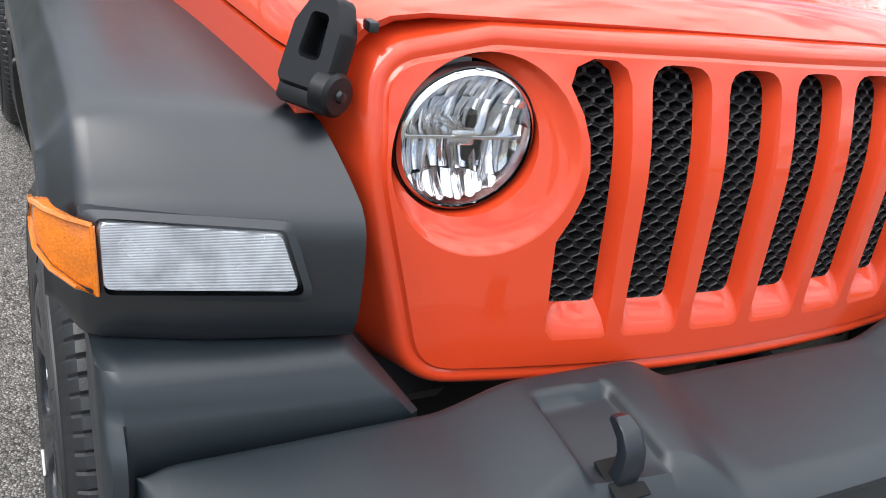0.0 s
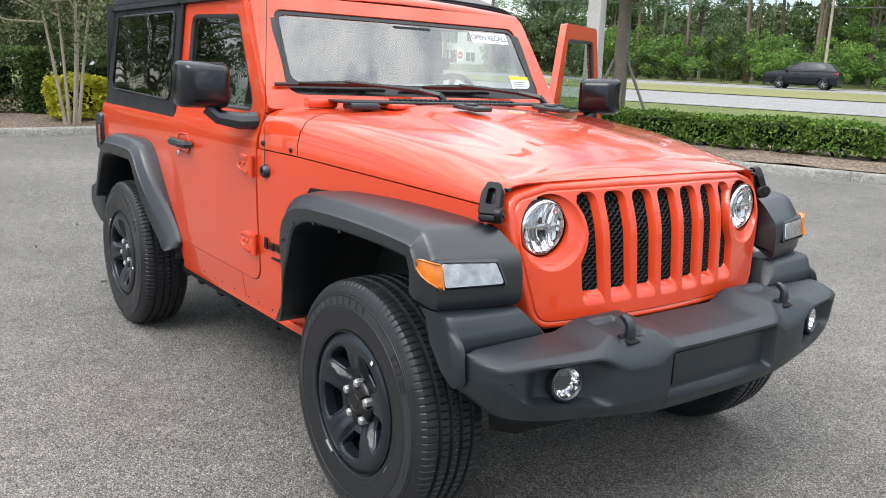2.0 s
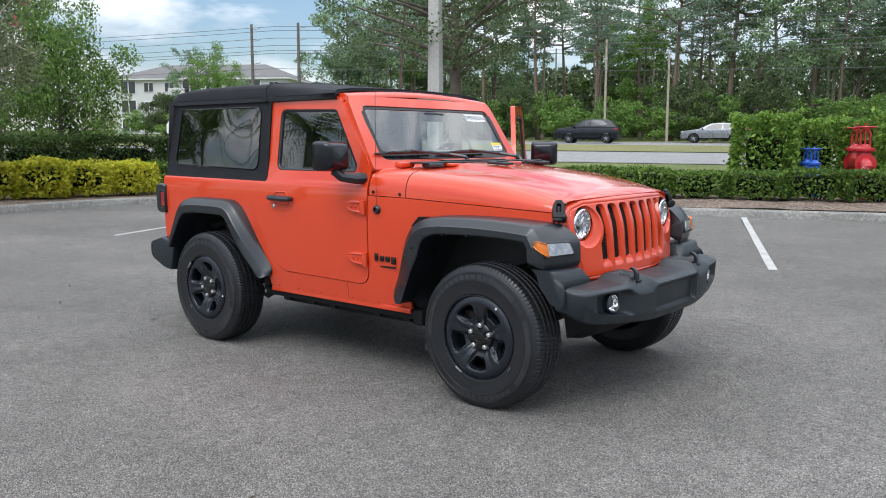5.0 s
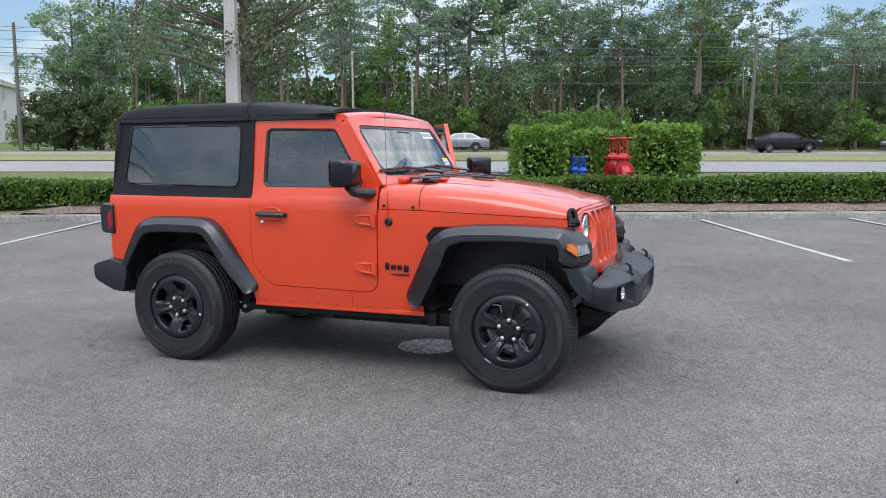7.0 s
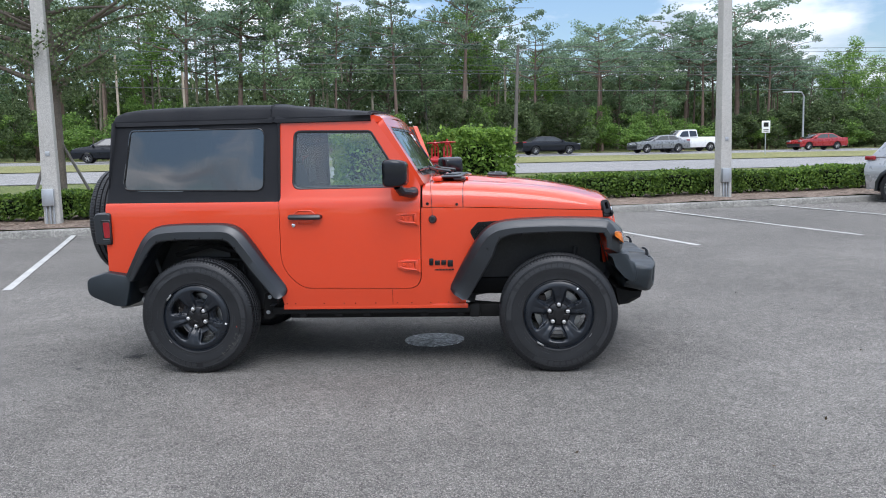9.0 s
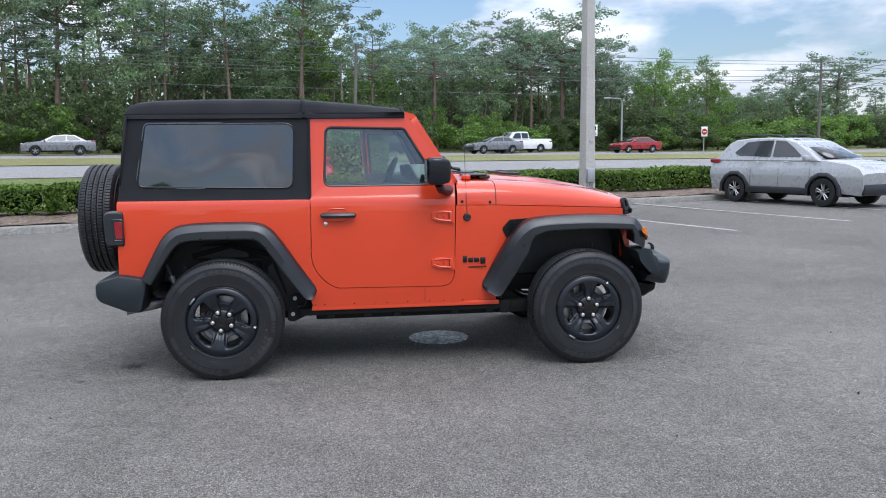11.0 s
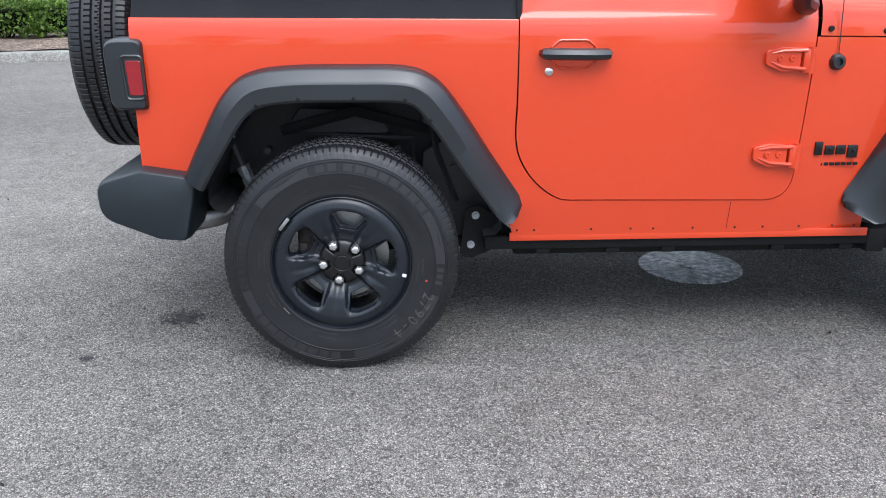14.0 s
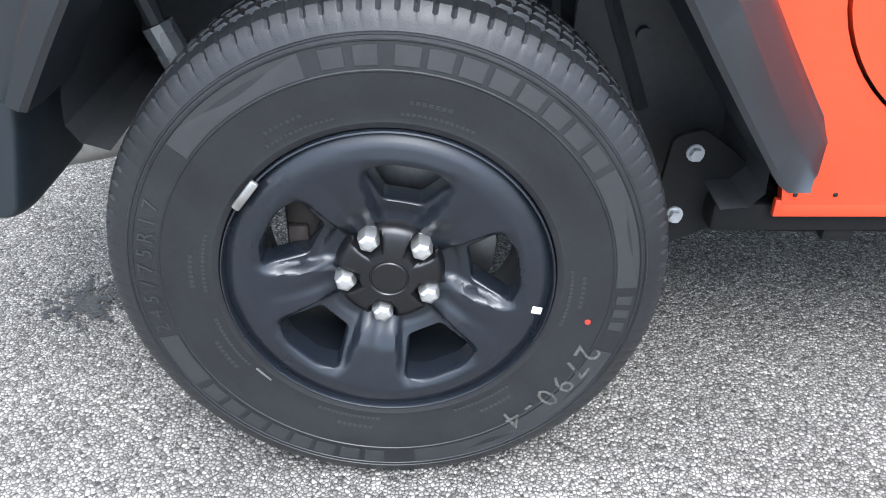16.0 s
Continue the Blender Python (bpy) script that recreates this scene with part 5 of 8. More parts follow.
# wing flares: a section swept along the arch; a foot sinks towards the body and has a rounded end
def flare_rows(path, s, inner, widths, front=False, foot=None):
    rows = []
    n = len(path)
    run = [0.0]
    for p, q in zip(path, path[1:]):
        run.append(run[-1] + math.hypot(q[0] - p[0], q[1] - p[1]))
    for i, (x, z) in enumerate(path):
        a, b = path[max(i - 1, 0)], path[min(i + 1, n - 1)]
        tx, tz = b[0] - a[0], b[1] - a[1]
        l = math.hypot(tx, tz)
        nx, nz = tz / l, -tx / l
        w = widths(i / (n - 1))
        yi = inner(x, z, i)
        yo = 0.932
        sec = [(yi, 0.0), (yi + (yo - yi) * 0.5, -0.004), (yo - 0.046, 0.002), (yo - 0.034, 0.006), (yo - 0.028, 0.012), (yo - 0.010, 0.041), (yo - 0.006, 0.046), (yo - 0.001, 0.050), (yo, w - 0.008), (yo - 0.006, w), (yo - 0.05, w + 0.004), (yi - 0.02, w + 0.004)]
        if foot:
            far = run[i] if foot == "start" else run[-1] - run[i]
            k = max(0.0, min(1.0, far / 0.50))
            k = k * k * (3 - 2 * k)
            lip = yo - 0.058 * (1 - k)
            low = []
            for j, (y, d) in enumerate(sec):
                if j < 10:
                    y = k * y + (1 - k) * (yi + (lip - yi) * max(0.0, min(1.0, d / (w * 0.85))) ** 0.75)
                elif j == 10:
                    y = k * y + (1 - k) * (lip - 0.05)
                low.append((y, d))
            sec = low
            r, soft = (0.035, 0.030) if foot == "start" else (0.045, 0.032)
            if far < r:
                half, keep = w / 2, math.sqrt(max(0.0, 1 - (1 - far / r) ** 2)) * soft
                sec = [(y, half + max(-half + soft - keep, min(half - soft + keep, d - half))) for y, d in sec]
        back = 0.20 * max(0.0, min(1.0, (x - 2.76) / 0.14)) if front else 0.0
        rows.append([(x + nx * d - back * (y - 0.61), s * y, z + nz * d) for y, d in sec])
    return rows


for s in (-1, 1):
    def f_in(x, z, i):
        return lerp([(1.7, side_y(1.7, 0.7) - 0.01), (2.66, side_y(2.66, 1.0) - 0.01), (2.80, 0.668), (2.90, 0.640), (3.0, 0.630)], x)
    bm = loft(flare_rows(F_PATH, s, f_in, lambda t: lerp([(0, 0.138), (0.12, 0.150), (0.23, 0.152), (0.33, 0.118), (0.42, 0.094), (0.7, 0.088), (1, 0.088)], t), True, "start"))
    fl = part("front_flare", bm, TRIM, car, "grained black front wing flare", sharp=32)
    # indicator and side marker
    rows = [[(x - 0.20 * (y - 0.61) - 0.22 * (z - 0.86), s * y, z) for y, z in rounded([(0.889, 0.927), (0.722, 0.920), (0.703, 0.861), (0.887, 0.861)], 0.009, 4)] for x in (2.90, 2.931, 2.936)]
    rows[2] = [(x, s * (0.795 + (abs(y) - 0.795) * 0.97), 0.892 + (z - 0.892) * 0.94) for x, y, z in rows[2]]
    lamp = part("indicator", loft(rows), FROST, fl, "clear ribbed front indicator")
    bez = bmesh.new()
    out = rounded([(0.904, 0.936), (0.712, 0.930), (0.688, 0.849), (0.900, 0.850)], 0.012, 3)
    quads(bez, [[(2.9345 - 0.20 * (y - 0.61) - 0.22 * (z - 0.86), s * y, z) for y, z in rounded([(0.890, 0.930), (0.720, 0.923), (0.699, 0.857), (0.884, 0.857)], 0.008, 3)], [(2.931 - 0.20 * (y - 0.61) - 0.24 * (z - 0.86), s * y, z) for y, z in out], [(2.88 - 0.20 * (y - 0.61), s * y, z) for y, z in out]], True)
    part("lamp_recess", bez, TRIM, fl)
    top = [(2.867, 0.891, 0.925), (2.861, 0.910, 0.930), (2.851, 0.928, 0.936), (2.839, 0.937, 0.939), (2.828, 0.938, 0.938), (2.820, 0.938, 0.932)]
    low = [(2.881, 0.889, 0.859), (2.874, 0.906, 0.867), (2.861, 0.926, 0.881), (2.845, 0.937, 0.895), (2.829, 0.938, 0.905), (2.820, 0.938, 0.915)]
    bm = bmesh.new()
    quads(bm, [[(x, s * y, z) for x, y, z in r] for r in (top, [((a[0] + b[0]) / 2 + 0.004, (a[1] + b[1]) / 2 + 0.002, (a[2] + b[2]) / 2) for a, b in zip(top, low)], low)])
    outward(bm, (0.5, s, 0))
    mk = part("side_marker", bm, AMBER, fl, "amber side marker", solid=0.015, bevel=0.003)
    edge = [Vector((x + 0.002, s * (y + 0.002), z)) for x, y, z in top + low[::-1]]
    bm = bmesh.new()
    tube(bm, edge + edge[:1], 0.0028, 6, False)
    part("marker_rim", bm, AMBER, mk)
    bm = loft(flare_rows(R_PATH, s, lambda x, z, i: 0.800, lambda t: lerp([(0, 0.075), (0.25, 0.105), (0.7, 0.105), (1, 0.095)], t), False, "end"))
    rf = part("rear_flare", bm, TRIM, car, "grained black rear wing flare", sharp=32)
    # push-in plugs along the lips
    for owner, path, spots, depth in ((rf, R_PATH, (12, 22, 32, 42, 52, 62), 0.094), (fl, F_PATH, (28, 40, 52, 64), 0.094)):
        for i in spots:
            x, z = inset(path, depth)[i]
            plug = lathed([(0.0, 0.003), (0.0045, 0.0025), (0.006, 0.0), (0.006, -0.01)], 12, "y")
            bmesh.ops.transform(plug, matrix=Matrix.Translation((x, s * 0.932, z)) @ Matrix.Rotation(0 if s > 0 else math.pi, 4, "Z"), verts=plug.verts[:])
            part("lip_plug", plug, BADGE, owner)
    # filler between flare and bumper
    sec = [(2.78, 0.786), (2.880, 0.787), (2.908, 0.783), (2.921, 0.770), (2.926, 0.752), (2.934, 0.738), (2.958, 0.722), (2.968, 0.70), (2.975, 0.62), (2.960, 0.598), (2.912, 0.625), (2.852, 0.695), (2.812, 0.760)]
    rows = []
    for y, k, dx, stop in ((0.896, 0.0, -0.018, 3), (0.890, 0.0, -0.006, 3), (0.8765, 0.0, 0.0, 3), (0.8735, 0.0, 0.0, 2.944), (0.655, 1.0, 0.012, 2.946), (0.647, 1.0, 0.006, 2.944), (0.637, 1.0, -0.03, 2.94)):
        rows.append([(min(stop, x + dx * (x > 2.85)), s * (y - k * lerp([(0.70, 0.080), (0.74, 0.045), (0.787, 0.0)], z)), z + (0 if k else 0.004)) for x, z in sec])
    part("bumper_filler", loft(rows), BUMPER, car, "grey plastic filler below the wing flare", sharp=38)
    # hood catch: a rubber strap with a window, pivoting on a bolted base
    m = Matrix.Translation((2.790, s * 0.655, 1.071)) @ Matrix.Rotation(radians(32 * -s), 4, "Z") @ Matrix.Rotation(radians(20 * s), 4, "X") @ Matrix.Diagonal((0.76, 0.92, 0.80, 1))
    out = rounded([(-0.040, -0.050), (0.040, -0.050), (0.038, 0.026), (0.020, 0.064), (-0.020, 0.064), (-0.038, 0.026)], 0.010, 3)
    hole = rounded([(-0.019, -0.016), (0.019, -0.016), (0.015, 0.044), (-0.015, 0.044)], 0.010, 4)
    bm = plate(out, [hole], lambda a, b: (a, s * 0.030, b))
    outward(bm, (0, s, 0))
    for loop, o1, o2 in ((out, 0.005, 0.006), (hole, -0.004, -0.006)):
        quads(bm, [[(a, s * 0.030, b) for a, b in loop], [(a, s * 0.024, b) for a, b in grow(loop, o1)], [(a, s * 0.002, b) for a, b in grow(loop, o2)]], True)
    bmesh.ops.remove_doubles(bm, verts=bm.verts[:], dist=1e-5)
    bmesh.ops.recalc_face_normals(bm, faces=bm.faces[:])
    bmesh.ops.transform(bm, matrix=m, verts=bm.verts[:])
    lt = part("hood_catch", bm, CATCH, car, "black rubber hood catch", sharp=35)
    bm = boxed(0.0, s * 0.006, -0.060, 0.086, 0.036, 0.034, 0.009)
    bmesh.ops.transform(bm, matrix=m, verts=bm.verts[:])
    part("catch_base", bm, CATCH, lt)
    bm = boxed(0.0, s * -0.004, 0.02, 0.03, 0.014, 0.09, 0.004)
    bmesh.ops.transform(bm, matrix=m, verts=bm.verts[:])
    part("catch_tongue", bm, STEEL_BLACK, lt)
    bm = lathed([(0.0, 0.012), (0.024, 0.011), (0.029, 0.006), (0.030, -0.016)], 24, "x")
    bmesh.ops.transform(bm, matrix=m @ Matrix.Translation((0.042, s * 0.012, -0.048)), verts=bm.verts[:])
    part("pivot", bm, CATCH, lt)
    bm = lathed([(0.0, 0.006), (0.007, 0.005), (0.009, 0.0)], 14, "x")
    bmesh.ops.transform(bm, matrix=m @ Matrix.Translation((0.054, s * 0.012, -0.048)), verts=bm.verts[:])
    part("pivot_bolt", bm, BADGE, lt)
    part("bonnet_stop", boxed(2.805, s * 0.615, 1.105, 0.02, 0.012, 0.012, 0.003), TRIM, lt)


# front bumper: lofted across the car, with two raised pods that hold the hooks in shallow pockets
def ease(table, x):
    """Look-up in (x, y) pairs that levels out at every pair."""
    for (x0, y0), (x1, y1) in zip(table, table[1:]):
        if x <= x1:
            t = max(0.0, (x - x0) / (x1 - x0))
            return y0 + (y1 - y0) * t * t * (3 - 2 * t)
    return table[-1][1]


def bump_row(y):
    a = abs(y)
    F = smooth([(-0.27, 3.182), (0, 3.188), (0.27, 3.182), (0.40, 3.172), (0.53, 3.150), (0.70, 3.118), (0.80, 3.086), (0.832, 3.068), (0.850, 3.040), (0.862, 3.000), (0.868, 2.965)], a)
    T0 = ease([(0, 0.700), (0.185, 0.700), (0.285, 0.738), (0.44, 0.738), (0.56, 0.710), (0.83, 0.707), (0.868, 0.698)], a)
    T2 = ease([(0, 0.692), (0.24, 0.694), (0.31, 0.724), (0.44, 0.724), (0.56, 0.701), (0.75, 0.696), (0.868, 0.680)], a)
    X1 = F - ease([(0, 0.036), (0.25, 0.036), (0.34, 0.070), (0.43, 0.070), (0.55, 0.028), (0.75, 0.022), (0.868, 0.004)], a)
    C = ease([(0, 0.672), (0.255, 0.672), (0.33, 0.636), (0.42, 0.638), (0.55, 0.682), (0.70, 0.682), (0.868, 0.668)], a)
    low = smooth([(0, 0.470), (0.27, 0.472), (0.40, 0.482), (0.62, 0.500), (0.78, 0.522), (0.83, 0.545), (0.868, 0.590)], a)
    lip = ease([(0, 0.520), (0.250, 0.520), (0.29, 0.532), (0.50, 0.536), (0.60, 0.548), (0.72, 0.566), (0.868, 0.64)], a)
    d = ease([(0, 0.034), (0.248, 0.034), (0.270, 0.0), (0.47, 0.0), (0.545, 0.050), (0.70, 0.050), (0.785, 0.0), (1, 0)], a)
    R = min(2.955, F - 0.012)
    pts = [(2.90, T0 - 0.10), (R - 0.004, T0 - 0.08), (R - 0.002, T0 - 0.012), (R + 0.001, T0 - 0.004), (R + 0.007, T0)]
    across = ease([(0, 0), (0.326, 0), (0.340, 1), (0.430, 1), (0.446, 0), (1, 0)], a)
    for k in range(1, 23):
        u = k / 22
        x = R + 0.007 + (X1 - R - 0.007) * u
        along = ease([(2.988, 0), (3.003, 1), (3.110, 1), (3.150, 0.25), (3.2, 0)], x)
        pts.append((x, T0 + (T2 - T0) * u ** 1.6 - 0.015 * across * along))
    knee = (X1 + (F - X1) * 0.62, T2 - (T2 - C) * 0.36)
    for k in range(1, 6):
        u = k / 5
        pts.append(tuple((1 - u) ** 2 * p + 2 * u * (1 - u) * q + u * u * r for p, q, r in zip((X1, T2), knee, (F - 0.001, C + 0.004))))
    pts += [(F, C - 0.002), (F - 0.001 - d * 0.10, C - 0.009), (F - 0.002 - d * 0.60, C - 0.014), (F - 0.002 - d * 0.93, C - 0.020), (F - 0.002 - d, C - 0.030), (F - 0.004 - d, lip + 0.026), (F - 0.005 - d * 0.92, lip + 0.014), (F - 0.006 - d * 0.5, lip + 0.004), (F - 0.006 - d * 0.05, lip), (F - 0.010, lip - 0.010), (F - 0.028, low + 0.008), (F - 0.055, low), (2.90, low + 0.03)]
    return [(min(x, F), y, z) for x, z in pts]


ys = sorted({round(0.012 * k, 3) for k in range(72)} | {round(0.324 + 0.0045 * k, 4) for k in range(6)} | {round(0.428 + 0.0045 * k, 4) for k in range(6)} | {0.248, 0.254, 0.262, 0.270, 0.842, 0.850, 0.857, 0.863, 0.868})
ys = [-y for y in ys[:0:-1]] + ys
bumper = part("front_bumper", loft([bump_row(y) for y in ys]), BUMPER, car, "dark grey moulded front bumper", sharp=42)
bm = loft([[(x, y, z) for x, z in ((2.86, 0.53), (3.06 - c, 0.505), (3.05 - c, 0.46), (2.97 - c, 0.415), (2.88, 0.41))] for y, c in ((-0.70, 0.08), (-0.66, 0.02), (-0.40, 0.0), (0.40, 0.0), (0.66, 0.02), (0.70, 0.08))])
part("lower_valance", bm, LINER, bumper, "black lower valance")
part("plate_panel", boxed(3.150, 0, 0.597, 0.012, 0.46, 0.10, 0.004), BUMPER, bumper)
for s in (-1, 1):
    # tow hook rising out of its slot
    rows = []
    for x, z, w, h in ((3.110, 0.690, 0.015, 0.011), (3.117, 0.728, 0.015, 0.010), (3.114, 0.747, 0.014, 0.009), (3.103, 0.761, 0.013, 0.008), (3.088, 0.767, 0.011, 0.007), (3.079, 0.766, 0.008, 0.004)):
        lean = lerp([(0.690, 0.0), (0.730, 0.0), (0.750, 0.6), (0.767, 1.45)], z)
        rows.append([(x + b * h * math.cos(lean), s * 0.395 + a * w, z + b * h * math.sin(lean)) for a, b in rounded([(-1, -1), (1, -1), (1, 1), (-1, 1)], 0.35, 3)])
    part("tow_hook", loft(rows), STEEL_BLACK, bumper, "gloss black tow hook", sharp=40)
    part("hook_slot", boxed(3.114, s * 0.395, 0.7085, 0.052, 0.046, 0.005, 0.002, Matrix.Rotation(radians(16), 4, "Y")), LINER, bumper)
    # fog lamp
    at = Matrix.Translation((3.098, s * 0.622, 0.615)) @ Matrix.Rotation(radians(10 * s), 4, "Z")
    bm = lathed([(0.042, 0.006), (0.047, 0.012), (0.053, 0.008), (0.056, -0.02)], 36, "x")
    bmesh.ops.transform(bm, matrix=at, verts=bm.verts[:])
    fog = part("fog_lamp", bm, TRIM, car, "round clear fog lamp in a black ring")
    bm = bmesh.new()
    quads(bm, [[(h - 0.003 * (k % 2), r * math.cos(t), r * math.sin(t)) for k, t in enumerate(2 * math.pi * j / 28 for j in range(28))] for r, h in ((0.043, 0.004), (0.034, -0.012), (0.022, -0.022), (0.010, -0.026), (0.0, -0.012))], True)
    bmesh.ops.transform(bm, matrix=at, verts=bm.verts[:])
    part("reflector", bm, REFLECTOR, fog, "chrome reflector", sharp=0)
    bm = lathed([(0.0, 0.014), (0.025, 0.012), (0.043, 0.006)], 32, "x")
    bmesh.ops.transform(bm, matrix=at, verts=bm.verts[:])
    part("lens", bm, LENS, fog).visible_shadow = False

# rear bumper
rows = []
ends = [(0.80 + 0.07 * math.sin(radians(q)), 1.0 - 0.10 * (1 - math.cos(radians(q)))) for q in range(0, 91, 10)]
for y, k in [(-y, k) for y, k in ends[::-1]] + [(0.0, 1.0)] + ends:
    sec = rounded([(-0.795, 0.665), (-0.640, 0.710), (-0.455, 0.680), (-0.470, 0.60), (-0.505, 0.455), (-0.60, 0.465), (-0.790, 0.545)], [0.055, 0.03, 0.02, 0.01, 0.03, 0.06, 0.075], 7)
    rows.append([(-0.62 + (x + 0.62) * k, y, 0.59 + (z - 0.59) * k) for x, z in sec])
part("rear_bumper", loft(rows), BUMPER, car, "dark grey moulded rear bumper", sharp=50)
for s in (-1, 1):
    rows = []
    for y, k in ((0.74, 1.0), (0.812, 1.0), (0.828, 0.985), (0.838, 0.95), (0.843, 0.90)):
        rows.append([(-0.655 + (x + 0.655) * k, s * y, 1.01 + (z - 1.01) * k) for x, z in rounded([(-0.722, 1.116), (-0.597, 1.116), (-0.597, 0.892), (-0.712, 0.892)], [0.042, 0.024, 0.016, 0.036], 6)])
    tl = part("tail_lamp", loft(rows), TRIM, car, "black tail lamp housing", sharp=35)
    bm = prism(rounded([(-0.652, 1.050), (-0.602, 1.050), (-0.602, 0.942), (-0.646, 0.942)], 0.010, 4), lambda a, b, t: (a, s * (0.840 + t), b), 0.007)
    part("tail_lens", bm, REDLENS, tl, "red side lens", bevel=0.002)
    ring = [Vector((a, s * 0.844, b)) for a, b in rounded([(-0.664, 1.064), (-0.600, 1.064), (-0.600, 0.930), (-0.656, 0.930)], 0.014, 4)]
    bm = bmesh.new()
    tube(bm, ring + ring[:1], 0.005, 6, False)
    part("lens_bezel", bm, TRIM, tl)


# wheels: outer face towards -y, hub at the origin
def tyre_mesh():
    bm = bmesh.new()
    n = 648
    prof = [(0.2290, 0.104, 0), (0.2335, 0.1165, 0), (0.242, 0.1195, 0), (0.247, 0.1190, 0), (0.272, 0.1225, 0), (0.300, 0.1255, 0), (0.3085, 0.1258, 0), (0.3095, 0.1270, 0), (0.311, 0.1270, 0), (0.312, 0.1258, 0), (0.3450, 0.1225, 0), (0.3460, 0.1235, 0), (0.3480, 0.1235, 0), (0.3490, 0.1220, 0), (0.3520, 0.1212, 0), (0.3530, 0.1222, 0), (0.3550, 0.1218, 0), (0.3560, 0.1190, 0), (0.366, 0.1145, 1), (0.378, 0.1085, 2), (0.388, 0.098, 3), (0.3925, 0.084, 3)]
    rib = [(0.3935, 0.066, 3), (0.3835, 0.062, 0), (0.3835, 0.053, 0), (0.3950, 0.049, 4), (0.3955, 0.026, 4), (0.3845, 0.022, 0), (0.3845, 0.013, 0), (0.3960, 0.009, 5), (0.3960, 0.0, 5)]
    half = prof + rib
    full = [(r, -y, k) for r, y, k in half] + [(r, y, k) for r, y, k in half[-2::-1]]
    rows = []
    for r, y, k in full:
        row = []
        for j in range(n):
            t = 2 * math.pi * j / n
            q = r
            if k and (j + (3 if y > 0 else 0) + (k if k > 3 else 0) * 2) % 6 == 0:
                q -= (0.0, 0.0010, 0.0022, 0.0036, 0.005, 0.005)[k]
            row.append((q * math.cos(t), y, q * math.sin(t)))
        rows.append(row)
    quads(bm, rows, True)
    bmesh.ops.recalc_face_normals(bm, faces=bm.faces[:])
    return finish("tyre", bm, RUBBER, 20)


def wall_y(r):
    """Outer face of the tyre's side wall."""
    return -lerp([(0.222, 0.108), (0.236, 0.1170), (0.25, 0.1195), (0.272, 0.1225), (0.30, 0.1255), (0.312, 0.1258), (0.345, 0.1225), (0.352, 0.1212), (0.366, 0.1155)], r)


def arc_blocks(bm, a0, a1, r0, r1, count, fill=0.7, rise=0.0012):
    """A row of raised bars round the side wall."""
    for c in range(count):
        s0, s1 = a0 + (a1 - a0) * c / count, a0 + (a1 - a0) * (c + fill) / count
        k = max(3, int((s1 - s0) / radians(3.5)))
        rows = []
        for r in (r0, r1):
            rows.append([(r * math.cos(s0 + (s1 - s0) * i / k), wall_y(r) - rise, r * math.sin(s0 + (s1 - s0) * i / k)) for i in range(k + 1)])
        base = [[(x, y + rise + 0.001, z) for x, y, z in row] for row in rows]
        ring_t = rows[0] + rows[1][::-1]
        ring_b = base[0] + base[1][::-1]
        vt, vb = [bm.verts.new(p) for p in ring_t], [bm.verts.new(p) for p in ring_b]
        bm.faces.new(vt)
        for i in range(len(vt)):
            j = (i + 1) % len(vt)
            bm.faces.new((vt[i], vb[i], vb[j], vt[j]))


def letter_mesh():
    """Side-wall relief: maker's name as plain bars, size marking in figures."""
    bm = bmesh.new()
    D = radians
    for a0, a1, n in ((-10, 45, 8), (170, 225, 8)):
        arc_blocks(bm, D(a0), D(a1), 0.3175, 0.3415, n, 0.78, 0.0016)
    arc_blocks(bm, D(47), D(61), 0.3175, 0.3415, 2, 0.7, 0.0014)
    arc_blocks(bm, D(-57), D(-45), 0.318, 0.340, 3, 0.6)
    for a in (20, 60, 118, 150, 200, 248, 300):
        arc_blocks(bm, D(a), D(a + 22), 0.252, 0.256, 14, 0.65, 0.0008)
        arc_blocks(bm, D(a + 8), D(a + 20), 0.268, 0.273, 7, 0.6, 0.0008)
    # smooth raised panels between the words
    for a0, a1 in ((-44, -12), (63, 98), (-128, -64), (152, 168)):
        arc_blocks(bm, D(a0), D(a1), 0.3140, 0.3440, 1, 1.0, 0.0009)
    text = "245/75R17"
    for i, ch in enumerate(text):
        a = D(149) - D(4.4) * i
        def put(x, y, z, a=a):
            r = 0.329 + y
            t = a - x / 0.329
            return (r * math.cos(t), wall_y(r) - 0.0014 - max(z, 0), r * math.sin(t))
        g = lettering(ch, 0.030, put)
        me = bpy.data.meshes.new("t")
        g.to_mesh(me)
        g.free()
        bm.from_mesh(me)
        bpy.data.meshes.remove(me)
    return finish("lettering", bm, RUBBER2, 0)


def chalk_mesh():
    """Stock number written on the side wall in crayon."""
    bm = bmesh.new()
    for i, ch in enumerate("2790-4"):
        a = radians(-66 - 6.2 * i)

        def put(x, y, z, a=a):
            r = 0.308 + y
            t = a - x / 0.322
            return (r * math.cos(t), wall_y(r) - 0.0014 - max(z, 0) * 0.1, r * math.sin(t))
        g = lettering(ch, 0.054, put)
        me = bpy.data.meshes.new("t")
        g.to_mesh(me)
        g.free()
        bm.from_mesh(me)
        bpy.data.meshes.remove(me)
    return finish("crayon_mark", bm, CRAYON, 0)


